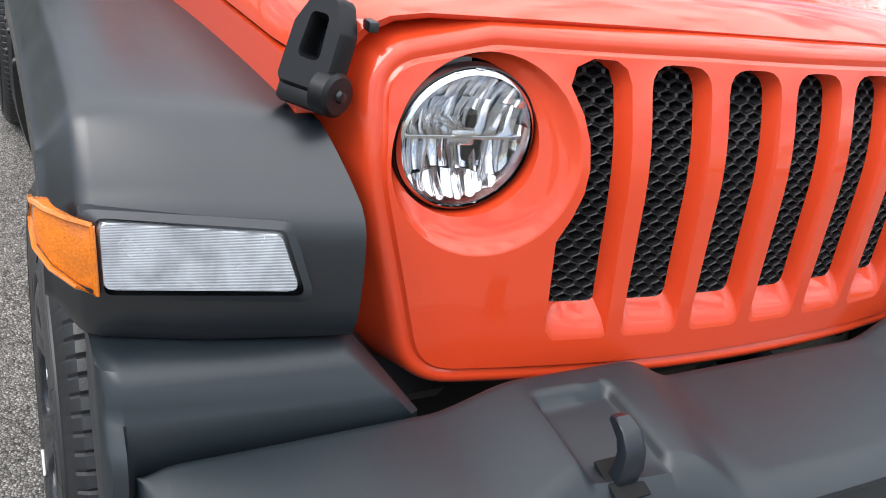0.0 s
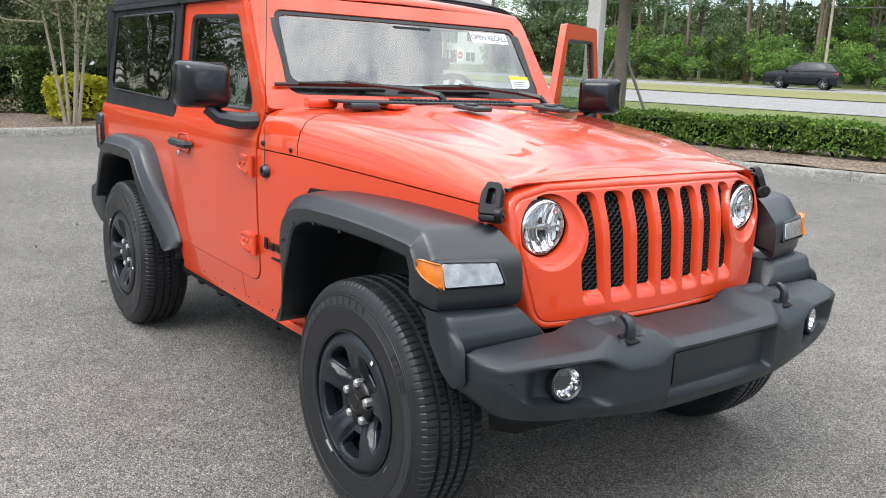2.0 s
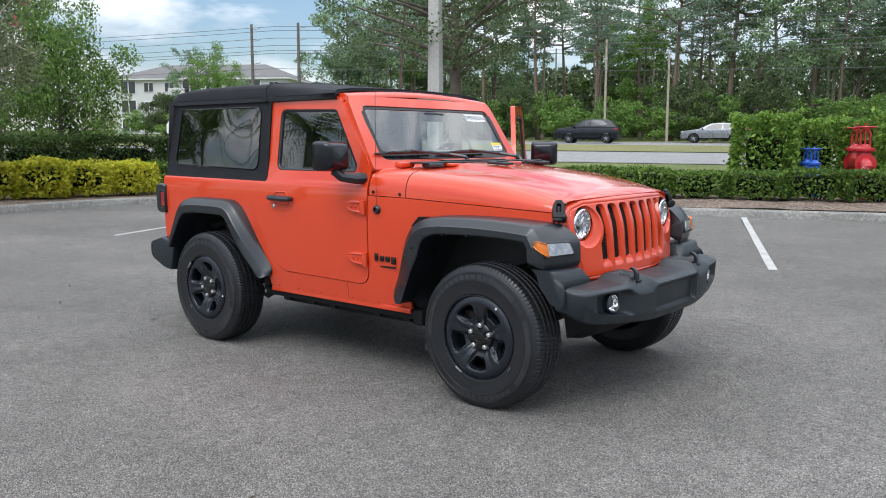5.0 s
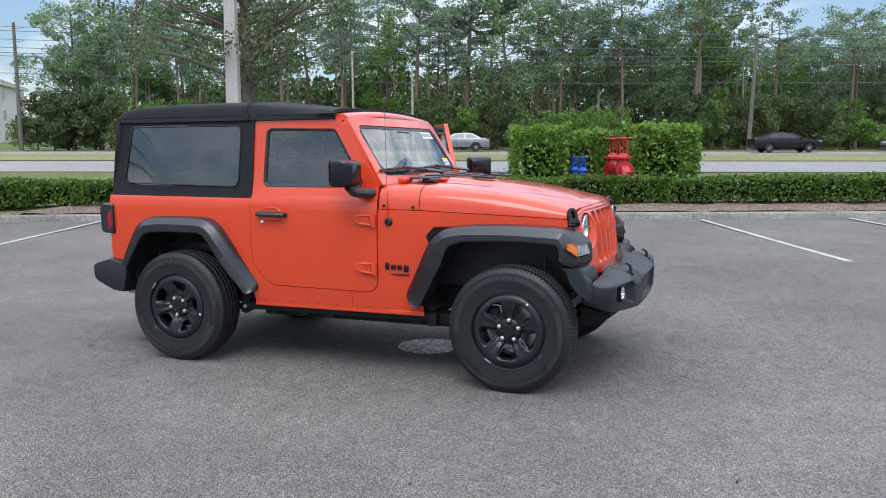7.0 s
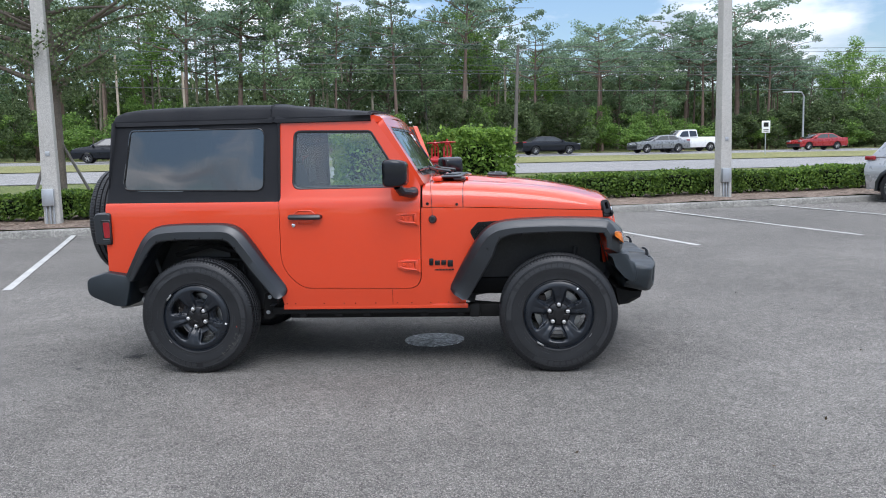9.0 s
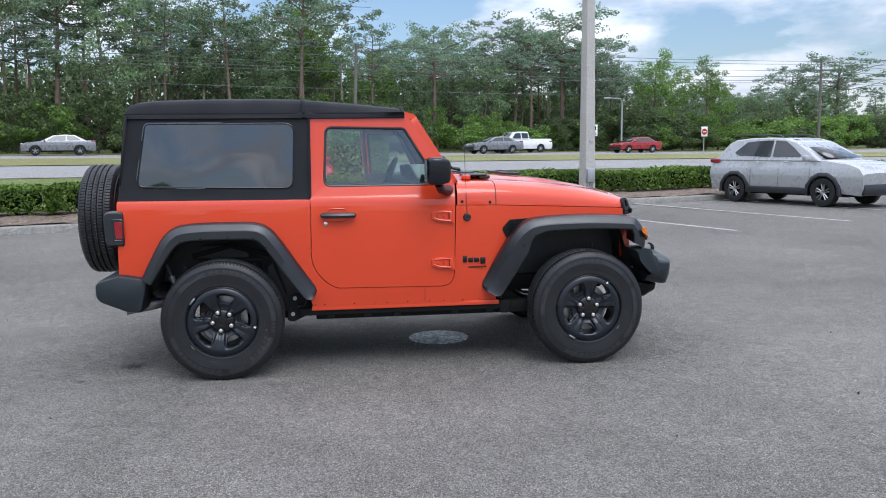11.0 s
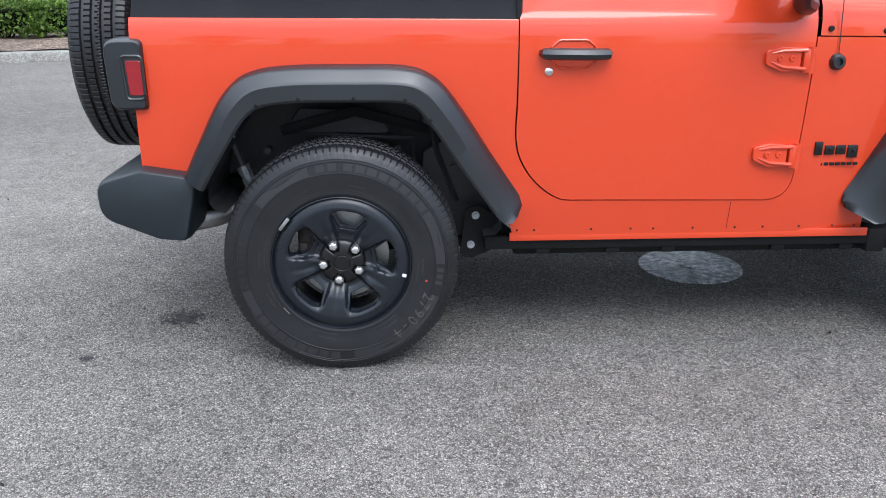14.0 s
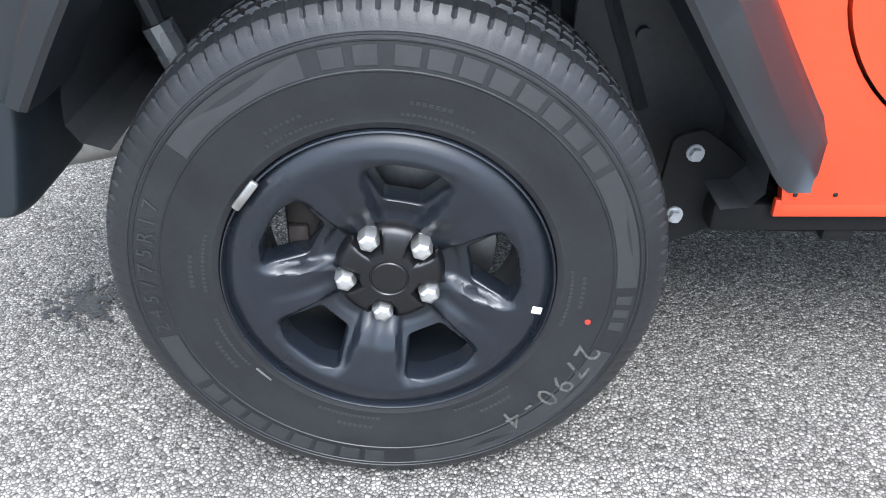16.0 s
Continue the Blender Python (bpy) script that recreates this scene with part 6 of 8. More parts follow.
def rim_mesh():
    """Pressed steel disc: five sectors, each a ring of quads round its window."""
    bm = bmesh.new()
    N = 72
    R0, R1 = 0.072, 0.234

    def depth(r, t):
        """Height of the disc; negative is outwards."""
        ph = ((t - radians(36)) % radians(72)) - radians(36)
        base = lerp([(0.0, -0.076), (0.072, -0.078), (0.085, -0.085), (0.105, -0.100), (0.13, -0.110), (0.17, -0.114), (0.20, -0.115), (0.218, -0.111), (0.234, -0.102)], r)
        off = abs(r * math.sin(ph)) - lerp([(0.07, 0.019), (0.12, 0.026), (0.17, 0.036), (0.20, 0.052)], r)
        side = max(0.0, min(1.0, off / 0.013))
        side = side * side * (3 - 2 * side)
        groove = side * lerp([(0.072, 0.0), (0.086, 0.010), (0.10, 0.019), (0.13, 0.021), (0.165, 0.014), (0.198, 0.0), (0.24, 0.0)], r)
        ridge = max(0.0, 1 - (r * math.sin(ph) / 0.012) ** 2) * lerp([(0.072, 0), (0.10, 0.004), (0.15, 0.003), (0.19, 0)], r)
        return base + groove + ridge * 0.8

    for k in range(5):
        c = radians(72 * k + 36)
        win = rounded([(0.120, -0.026), (0.172, -0.060), (0.187, -0.030), (0.187, 0.030), (0.172, 0.060), (0.120, 0.026)], [0.009, 0.008, 0.06, 0.06, 0.008, 0.009], 6)
        loop = []
        for i in range(N):
            th = 2 * math.pi * i / N
            dx, dy = math.cos(th), math.sin(th)
            best = 0.03
            for (ax, ay), (bx, by) in zip(win, win[1:] + win[:1]):
                ex, ey = bx - ax, by - ay
                den = dx * ey - dy * ex
                if abs(den) > 1e-9:
                    k1 = ((ax - 0.158) * ey - ay * ex) / den
                    k2 = ((ax - 0.158) * dy - ay * dx) / den
                    if k1 > 0 and -1e-6 <= k2 <= 1 + 1e-6:
                        best = k1
            px, py = 0.158 + dx * best, dy * best
            loop.append((math.hypot(px, py), math.atan2(py, px)))
        outer = []
        for i in range(N):
            th = 2 * math.pi * i / N
            u, v = math.cos(th), math.sin(th)
            m = max(abs(u), abs(v))
            u, v = u / m, v / m
            outer.append(((R0 + R1) / 2 + u * (R1 - R0) / 2, v * radians(36)))
        rows = []
        for q, dz in ((0.0, 0.040), (0.0, 0.012), (0.012, 0.006), (0.035, 0.002), (0.07, 0.0), (0.12, 0.0), (0.18, 0.0), (0.25, 0.0), (0.32, 0.0), (0.40, 0.0), (0.48, 0.0), (0.57, 0.0), (0.67, 0.0), (0.78, 0.0), (0.89, 0.0), (1.0, 0.0)):
            row = []
            for (r0, a0), (r1, a1) in zip(loop, outer):
                r, a = r0 + (r1 - r0) * q, a0 + (a1 - a0) * q
                t = c + a
                row.append((r * math.cos(t), depth(r, t) + dz, r * math.sin(t)))
            rows.append(row)
        quads(bm, rows, True)
    lathe(bm, [(0.0, -0.076), (0.072, -0.078)], 60)
    lathe(bm, [(0.2335, -0.102), (0.2352, -0.1015), (0.2358, -0.106), (0.2362, -0.111), (0.2375, -0.113), (0.2395, -0.112), (0.2402, -0.106), (0.2385, -0.098), (0.226, -0.085)], 100)
    lathe(bm, [(0.2335, -0.102), (0.215, -0.06), (0.205, -0.02), (0.205, 0.07), (0.225, 0.10)], 60)
    bmesh.ops.remove_doubles(bm, verts=bm.verts[:], dist=2e-4)
    bmesh.ops.recalc_face_normals(bm, faces=bm.faces[:])
    for v in bm.verts:
        r = math.hypot(v.co.x, v.co.z)
        v.co = (v.co.x * 0.963, v.co.y - (lerp([(0.10, 0.0), (0.20, 0.009)], r) if v.co.y < -0.04 else 0.0), v.co.z * 0.963)
    return finish("rim", bm, STEEL_BLACK, 40)


def hub_mesh():
    """Plastic centre cap, notched round each nut, with a ringed middle."""
    bm = bmesh.new()
    n = 150
    rows = []
    for r, h in ((0.0, -0.106), (0.024, -0.106), (0.0255, -0.1045), (0.027, -0.1045), (0.0285, -0.106), (0.040, -0.1055), (0.050, -0.104), (0.060, -0.102), (0.068, -0.099), (0.074, -0.095), (0.078, -0.088), (0.079, -0.074)):
        row = []
        for k in range(n):
            t = 2 * math.pi * k / n
            x, z = r * math.cos(t), r * math.sin(t)
            d = min(math.hypot(x - 0.063 * math.cos(q), z - 0.063 * math.sin(q)) for q in (radians(72 * i) for i in range(5)))
            sink = 0.020 * min(1.0, max(0.0, (0.0215 - d) / 0.004))
            row.append((x, h + sink if r > 0.03 else h, z))
        rows.append(row)
    quads(bm, rows, True)
    bmesh.ops.remove_doubles(bm, verts=bm.verts[:], dist=1e-5)
    bmesh.ops.recalc_face_normals(bm, faces=bm.faces[:])
    return finish("hub_cap", bm, HUB_PLASTIC, 40)


def nut_mesh():
    bm = bmesh.new()
    prof = [(0.0165, 0.0), (0.0168, -0.012), (0.0140, -0.016), (0.0138, -0.034), (0.0115, -0.040), (0.007, -0.0425), (0.0, -0.043)]
    lathe(bm, prof, 6)
    bmesh.ops.recalc_face_normals(bm, faces=bm.faces[:])
    return finish("lug_nut", bm, NUT_STEEL, 25)


def disc_mesh():
    bm = lathed([(0.0, 0.0), (0.06, 0.0), (0.075, -0.012), (0.155, -0.012), (0.155, 0.012), (0.07, 0.012)], 48)
    return finish("brake_disc", bm, ALU, 35)


def caliper_mesh():
    bm = boxed(-0.115, 0.0, 0.06, 0.07, 0.09, 0.13, 0.015)
    box(bm, -0.13, -0.045, 0.03, 0.03, 0.02, 0.05, 0.005)
    return finish("caliper", bm, RUST, 35)


TYRE, RIM, HUB, NUT, DISC, CALIPER, LETTERS = tyre_mesh(), rim_mesh(), hub_mesh(), nut_mesh(), disc_mesh(), caliper_mesh(), letter_mesh()
CLIP = finish("balance_weight", boxed(0, 0, 0, 0.012, 0.008, 0.05, 0.003), ALU)
STICK = finish("sticker", boxed(0, 0, 0, 0.014, 0.002, 0.011, 0.0005), WHITE)
CHALK = finish("chalk_mark", boxed(0, 0, 0, 0.003, 0.001, 0.03), ALU)


def wheel(at, turn, spin, name="wheel", label="", brakes=True, weights=()):
    m = pose(*at, 0, 0, turn) @ pose(0, 0, 0, 0, spin, 0)
    rim = part(name, RIM, None, car, label or "gloss black five-spoke steel wheel")
    rim.matrix_basis = m
    part("tyre", TYRE, None, rim, "black all-terrain tyre")
    tagged(part("tyre_lettering", LETTERS, None, rim), kind="stuff")
    part("hub_cap", HUB, None, rim)
    for k in range(5):
        a = radians(72 * k)
        nut = part("lug_nut", NUT, None, rim, "chrome lug nut")
        nut.matrix_basis = pose(0.063 * math.cos(a), -0.064, 0.063 * math.sin(a)) @ Matrix.Diagonal((1.14, 1.06, 1.14, 1))
    for mesh, nm, r, a, y in weights:
        o = part(nm, mesh, None, rim)
        a = radians(a)
        o.matrix_basis = pose(r * math.cos(a), y, r * math.sin(a)) @ Matrix.Rotation(-a, 4, "Y")
    if brakes:
        h = part("brake_disc", DISC, None, car)
        h.matrix_basis = pose(*at, 0, 0, turn)
        part("caliper", CALIPER, None, h, "cast iron brake caliper")
    return rim


HUB_Z = 0.392
rr = wheel((0, -0.800, HUB_Z), 0, -43.5, weights=((CLIP, "balance_weight", 0.2297, 98, -0.126), (STICK, "sticker", 0.2115, -55, -0.1235), (CHALK, "chalk_mark", 0.250, 177, -0.1203)))
part("crayon_mark", chalk_mesh(), None, rr, "pale crayon number on the side wall")
part("paint_dot", finish("paint_dot", lathed([(0.0, -0.1254), (0.0042, -0.1254), (0.0046, -0.123)], 14), RED_DOT), None, rr, "small red paint dot").location = (0.288 * math.cos(radians(-56)), 0, 0.288 * math.sin(radians(-56)))
wheel((2.459, -0.800, HUB_Z), 0, -88, weights=((CLIP, "balance_weight", 0.2297, -210, -0.126), (STICK, "sticker", 0.2115, -34, -0.1235), (CHALK, "chalk_mark", 0.250, -122, -0.1203)))
wheel((0, 0.800, HUB_Z), 180, 20)
wheel((2.459, 0.800, HUB_Z), 180, 50)
wheel((-0.905, 0.05, 1.01), -90, 10, "spare_wheel", "spare wheel on the tailgate", False)
part("spare_carrier", boxed(-0.74, 0.05, 1.0, 0.16, 0.30, 0.30, 0.02), LINER, car)

# running gear
for x in (0.0, 2.459):
    ax = part("axle", tubed([(x, -0.72, HUB_Z), (x, 0.72, HUB_Z)], 0.042, 12), RUST, car, "dark cast axle tube")
    yy = 0.05 if x < 1 else 0.28
    part("differential", tubed([(x, yy - 0.14, HUB_Z), (x, yy - 0.07, HUB_Z), (x, yy + 0.07, HUB_Z), (x, yy + 0.14, HUB_Z)], [0.05, 0.13, 0.13, 0.05], 14), RUST, ax)
for s in (-1, 1):
    for x in (-0.02, 2.45):
        pts = [(x + 0.055 * math.cos(t), s * 0.50 + 0.055 * math.sin(t), 0.45 + 0.30 * t / 38) for t in (0.5 * k for k in range(76))]
        part("coil_spring", tubed(pts, 0.008, 5), LINER, car)
    for a, b, c in (((-0.26, s * 0.62, 0.42), (-0.36, s * 0.61, 0.66), (-0.41, s * 0.60, 0.80)), ((2.56, s * 0.58, 0.38), (2.58, s * 0.565, 0.60), (2.60, s * 0.55, 0.80))):
        sh = part("shock_absorber", tubed([a, b], 0.026, 10), GREY_CAR, car, "grey shock absorber")
        part("shock_rod", tubed([b, c], 0.015, 8), ARCH_BLACK, sh)
    part("control_arm", tubed([(0.02, s * 0.56, 0.34), (0.52, s * 0.60, 0.37)], 0.024, 8), LINER, car)
    part("control_arm", tubed([(2.44, s * 0.52, 0.35), (1.86, s * 0.56, 0.41)], 0.024, 8), LINER, car)
    # pressed panel, ledge and plugs of the rear wheel house
    panel = part("liner_panel", prism(rounded([(-0.215, 0.775), (-0.15, 0.860), (0.115, 0.850), (0.175, 0.765)], 0.02, 3), lambda a, b, t, s=s: (a, s * (0.575 + t), b), 0.02), ARCH_BLACK, car, bevel=0.005)
    part("liner_ledge", tubed([(-0.22, s * 0.60, 0.772), (0.0, s * 0.60, 0.762), (0.245, s * 0.60, 0.750), (0.25, s * 0.60, 0.64)], 0.009, 6), ARCH_BLACK, panel)
    for x, z, r in ((-0.268, 0.712, 0.013), (0.19, 0.715, 0.012), (0.387, 0.643, 0.012), (-0.10, 0.90, 0.008), (0.09, 0.90, 0.008)):
        b2 = tubed([(x, s * 0.57, z), (x, s * 0.612, z)], r, 16)
        part("liner_plug", b2, ARCH_BLACK, panel)
    part("liner_rib", tubed([(0.30, s * 0.60, 0.86), (0.33, s * 0.60, 0.70), (0.40, s * 0.60, 0.52)], 0.012, 6), ARCH_BLACK, panel)
    part("liner_flap", prism(rounded([(0.27, 0.40), (0.56, 0.36), (0.60, 0.60), (0.42, 0.78), (0.28, 0.70)], 0.02, 3), lambda a, b, t, s=s: (a, s * (0.585 + t), b), 0.012), ARCH_BLACK, car, "black plastic splash flap", bevel=0.003)
    bm = prism(rounded([(0.405, 0.345), (0.45, 0.335), (0.60, 0.405), (0.60, 0.43), (0.52, 0.50), (0.47, 0.535), (0.425, 0.52)], 0.02, 3), lambda a, b, t, s=s: (a, s * (0.705 + t), b), 0.012)
    br = part("arm_bracket", bm, LINER, car, "black suspension bracket", bevel=0.002)
    for x, z in ((0.445, 0.388), (0.461, 0.496)):
        b2 = bmesh.new()
        tube(b2, [(x, s * 0.712, z), (x, s * 0.731, z)], 0.010, 6)
        tube(b2, [(x, s * 0.712, z), (x, s * 0.721, z)], 0.014, 14)
        part("bolt", b2, GALV, br, "zinc bolt")
bm = bmesh.new()
tube(bm, [(-0.20, -0.42, 0.48), (-0.34, -0.52, 0.50), (-0.48, -0.60, 0.475), (-0.66, -0.63, 0.45)], [0.036, 0.040, 0.042, 0.042], 16)
tube(bm, [(-0.42, -0.45, 0.50), (-0.42, 0.3, 0.50)], 0.10, 14)
part("exhaust", bm, ALU, car, "bare metal exhaust pipe")
bm = bmesh.new()
tube(bm, [(2.62, -0.60, 0.44), (2.60, 0.60, 0.44)], 0.018, 8)
tube(bm, [(2.70, -0.50, 0.60), (2.66, 0.45, 0.50)], 0.016, 8)
part("steering_rod", bm, LINER, car)
part("gearbox_skid", boxed(1.3, 0, 0.36, 0.9, 0.5, 0.10, 0.03), LINER, car)

# cabin
dash = part("dashboard", loft([[(x, y, z) for x, z in ((1.60, 1.25), (1.50, 1.305), (1.36, 1.31), (1.29, 1.17), (1.36, 0.90), (1.60, 0.85))] for y in (-0.70, 0.70)]), DASH, car, "black dashboard", bevel=0.015)
part("instrument_hood", loft([[(x, y, z) for x, z in rounded([(1.40, 1.29), (1.30, 1.28), (1.29, 1.36), (1.33, 1.375), (1.42, 1.33)], 0.012, 3)] for y in (0.21, 0.24, 0.50, 0.53)]), DASH, dash, "black instrument cluster hood", bevel=0.01)
part("film_sheet", boxed(1.41, -0.22, 1.325, 0.16, 0.62, 0.02, 0.008, Matrix.Rotation(radians(8), 4, "X")), PLASTIC_FILM, dash, "milky protective plastic film")
bm = bmesh.new()
m = Matrix.Translation((1.17, 0.37, 1.25)) @ Matrix.Rotation(radians(-65), 4, "Y")
ring = [m @ Vector((0.185 * math.cos(t), 0.185 * math.sin(t), 0)) for t in (2 * math.pi * k / 32 for k in range(33))]
tube(bm, ring, 0.015, 8, False)
for t in (0, math.pi, -math.pi / 2):
    tube(bm, [m @ Vector((0.05 * math.cos(t), 0.05 * math.sin(t), 0)), m @ Vector((0.185 * math.cos(t), 0.185 * math.sin(t), 0))], 0.014, 6)
tube(bm, [m @ Vector((0, 0, 0.02)), (1.34, 0.37, 1.15)], 0.05, 12)
part("steering_wheel", bm, DASH, car, "black steering wheel")
for y in (-0.37, 0.37):
    bm = loft([[(x, y + w, z) for x, z in rounded([(0.46, 0.80), (1.00, 0.86), (1.02, 0.94), (0.50, 0.90)], 0.03, 3)] for w in (-0.24, -0.2, 0.2, 0.24)])
    st = part("seat", bm, SEAT, car, "dark cloth bucket seat", bevel=0.02)
    part("backrest", loft([[(x, y + w, z) for x, z in rounded([(0.44, 0.88), (0.56, 0.90), (0.42, 1.42), (0.31, 1.41)], 0.04, 3)] for w in (-0.23, -0.19, 0.19, 0.23)]), SEAT, st, bevel=0.02)
    bm = loft([[(x, y + w, z) for x, z in rounded([(0.33, 1.46), (0.42, 1.46), (0.40, 1.63), (0.32, 1.62)], 0.03, 3)] for w in (-0.13, -0.10, 0.10, 0.13)])
    tube(bm, [(0.37, y - 0.05, 1.40), (0.37, y - 0.05, 1.48)], 0.008, 6)
    tube(bm, [(0.37, y + 0.05, 1.40), (0.37, y + 0.05, 1.48)], 0.008, 6)
    part("headrest", bm, SEAT, st, bevel=0.015)
part("rear_bench", loft([[(x, y, z) for x, z in rounded([(-0.40, 0.85), (0.05, 0.90), (0.02, 0.98), (-0.28, 0.98), (-0.38, 1.38), (-0.48, 1.36)], 0.03, 3)] for y in (-0.48, 0.48)]), SEAT, car, "dark cloth rear bench", bevel=0.02)
bm = bmesh.new()
for s in (-1, 1):
    tube(bm, [(0.30, s * 0.68, 0.80), (0.30, s * 0.66, 1.50), (0.34, s * 0.64, 1.66), (0.42, s * 0.63, 1.695), (1.22, s * 0.64, 1.675), (1.34, s * 0.66, 1.60), (1.52, s * 0.70, 1.30)], 0.034, 10)
    tube(bm, [(0.32, s * 0.64, 1.66), (-0.35, s * 0.62, 1.62), (-0.50, s * 0.64, 1.20)], 0.030, 10)
tube(bm, [(0.36, -0.63, 1.685), (0.36, 0.63, 1.685)], 0.034, 10)
part("roll_bar", bm, DASH, car, "black padded roll bars")
part("rear_view_mirror", boxed(1.36, 0.02, 1.60, 0.03, 0.22, 0.06, 0.012), BADGE, car)
bm = bmesh.new()
box(bm, 1.05, 0, 0.62, 0.86, 1.30, 0.10, 0.02)
box(bm, 0.0, 0, 0.62, 1.30, 0.86, 0.10, 0.02)
for s in (-1, 1):
    box(bm, 0.02, s * 0.62, 1.03, 1.10, 0.34, 0.06, 0.02)
part("cabin_floor", bm, DASH, car, "black cabin floor")

# ---- plants ----
rng = np.random.default_rng(7)


def leaf_mesh(name, centres, normals_up, size, mat, stretch=1.6, seed=0):
    """One small folded leaf (two triangles) for each centre."""
    g = np.random.default_rng(seed)
    n = len(centres)
    c = np.asarray(centres, dtype=float)
    a = g.normal(size=(n, 3))
    a /= np.linalg.norm(a, axis=1)[:, None]
    b = g.normal(size=(n, 3)) + np.array([0, 0, normals_up])
    b = np.cross(a, b)
    b /= np.linalg.norm(b, axis=1)[:, None] + 1e-9
    s = size * g.uniform(0.55, 1.35, size=(n, 1))
    lift = np.cross(a, b) * s * 0.18
    v = np.empty((n, 4, 3))
    v[:, 0], v[:, 1], v[:, 2], v[:, 3] = c - a * s * stretch / 2, c + b * s / 2 + lift, c + a * s * stretch / 2, c - b * s / 2 + lift
    idx = np.arange(n)[:, None] * 4
    f = np.concatenate([idx + [0, 1, 2], idx + [0, 2, 3]], axis=0)
    me = bpy.data.meshes.new(name)
    me.vertices.add(n * 4)
    me.vertices.foreach_set("co", v.reshape(-1))
    me.loops.add(len(f) * 3)
    me.polygons.add(len(f))
    me.loops.foreach_set("vertex_index", f.reshape(-1).astype(np.int32))
    me.polygons.foreach_set("loop_start", np.arange(0, len(f) * 3, 3, dtype=np.int32))
    me.update(calc_edges=True)
    me.materials.append(mat)
    return me


def clump(g, centre, radius, n, flat=0.7):
    p = g.normal(size=(n, 3))
    p /= np.linalg.norm(p, axis=1)[:, None]
    p *= (g.uniform(0, 1, size=(n, 1)) ** 0.45) * radius
    p[:, 2] *= flat
    return p + np.array(centre)


def wood(bm, a, b, r0, r1, bend, g, k=4):
    a, b = np.array(a, float), np.array(b, float)
    pts = []
    off = g.normal(size=3) * bend
    for i in range(k + 1):
        t = i / k
        pts.append(a + (b - a) * t + off * math.sin(math.pi * t))
    tube(bm, [tuple(p) for p in pts], [r0 + (r1 - r0) * i / k for i in range(k + 1)], 7)
    return pts


def tree(name, label, seed, height, bare, spread, limbs, leaves, size, leaf, bark, r0=0.16, rise=0.35, clumps=3, crad=1.0, flat=0.7, up=0.6, stretch=1.6, fork=1, category="tree", extra=None, split=False):
    """Tapered trunk, limbs and a crown of small leaves gathered in uneven clumps."""
    g = np.random.default_rng(seed)
    t = thing(name, label=label, category=category)
    bm = bmesh.new()
    tips = []
    stems = []
    for f in range(fork):
        lean = np.array([g.normal() * 0.03, g.normal() * 0.03, 1.0]) if fork == 1 else np.array([math.cos(2.4 * f) * 0.16, math.sin(2.4 * f) * 0.16, 1.0])
        base = np.zeros(3) if fork == 1 else np.array([math.cos(2.4 * f) * 0.12, math.sin(2.4 * f) * 0.12, 0.0])
        top = base + lean * height * 0.93
        base[2] = -0.1
        stem = bmesh.new() if split and f else bm
        stems.append(wood(stem, base, top, r0 * (1 if fork == 1 else 0.6), r0 * 0.22, height * 0.012, g, 7))
        if stem is not bm:
            part("stem", stem, bark, t, sharp=60)
    for i in range(limbs):
        st = stems[i % fork]
        h = bare + (0.97 - bare) * ((i + g.uniform(0, 0.9)) / limbs)
        q = h * 7 / 0.97
        j = min(int(q), 6)
        o = st[j] + (st[j + 1] - st[j]) * min(1, q - j)
        a = i * 2.399 + g.normal() * 0.35
        rel = (h - bare) / (1 - bare)
        l = spread * (0.45 + 0.75 * math.sin(math.pi * min(1, 0.18 + rel * 0.82))) * g.uniform(0.6, 1.2)
        e = o + np.array([math.cos(a) * l, math.sin(a) * l, l * rise * g.uniform(0.2, 1.6)])
        limb = bmesh.new() if split else bm
        pts = wood(limb, o, e, r0 * 0.34 * (1.1 - 0.6 * rel), 0.012, l * 0.08, g, 3)
        if split:
            part("limb", limb, bark, t, sharp=60)
        for k in range(clumps):
            m = pts[1 + k % 3] if k else pts[3]
            tips.append((m + g.normal(size=3) * crad * 0.45, crad * g.uniform(0.5, 1.1)))
    part("trunk", bm, bark, t, sharp=60)
    per = max(4, leaves // len(tips))
    cs = np.concatenate([clump(g, c, r, int(per * g.uniform(0.5, 1.5)), flat) for c, r in tips])
    part("crown", leaf_mesh("crown", cs, up, size, leaf, stretch, seed), None, t, sharp=0)
    if extra:
        m2, n2, s2 = extra
        pick = cs[g.choice(len(cs), n2, replace=False)]
        pick = pick[pick[:, 2] > np.percentile(cs[:, 2], 55)]
        part("blossom", leaf_mesh("blossom", np.repeat(pick, 14, axis=0) + g.normal(size=(len(pick) * 14, 3)) * 0.09, 0.3, s2, m2, 1.2, seed + 1), None, t, "pink flower heads")
    return t


def plant(proto, u, v, scale=1.0, rz=0.0, at=None, label="", sz=None):
    p = at if at is not None else W(u, v)
    proto_copy = copy_thing(proto, Matrix.Translation(p) @ Matrix.Rotation(radians(rz), 4, "Z"))
    proto_copy.scale = (scale, scale, sz or scale)
    if label:
        proto_copy["label"] = label
    return proto_copy


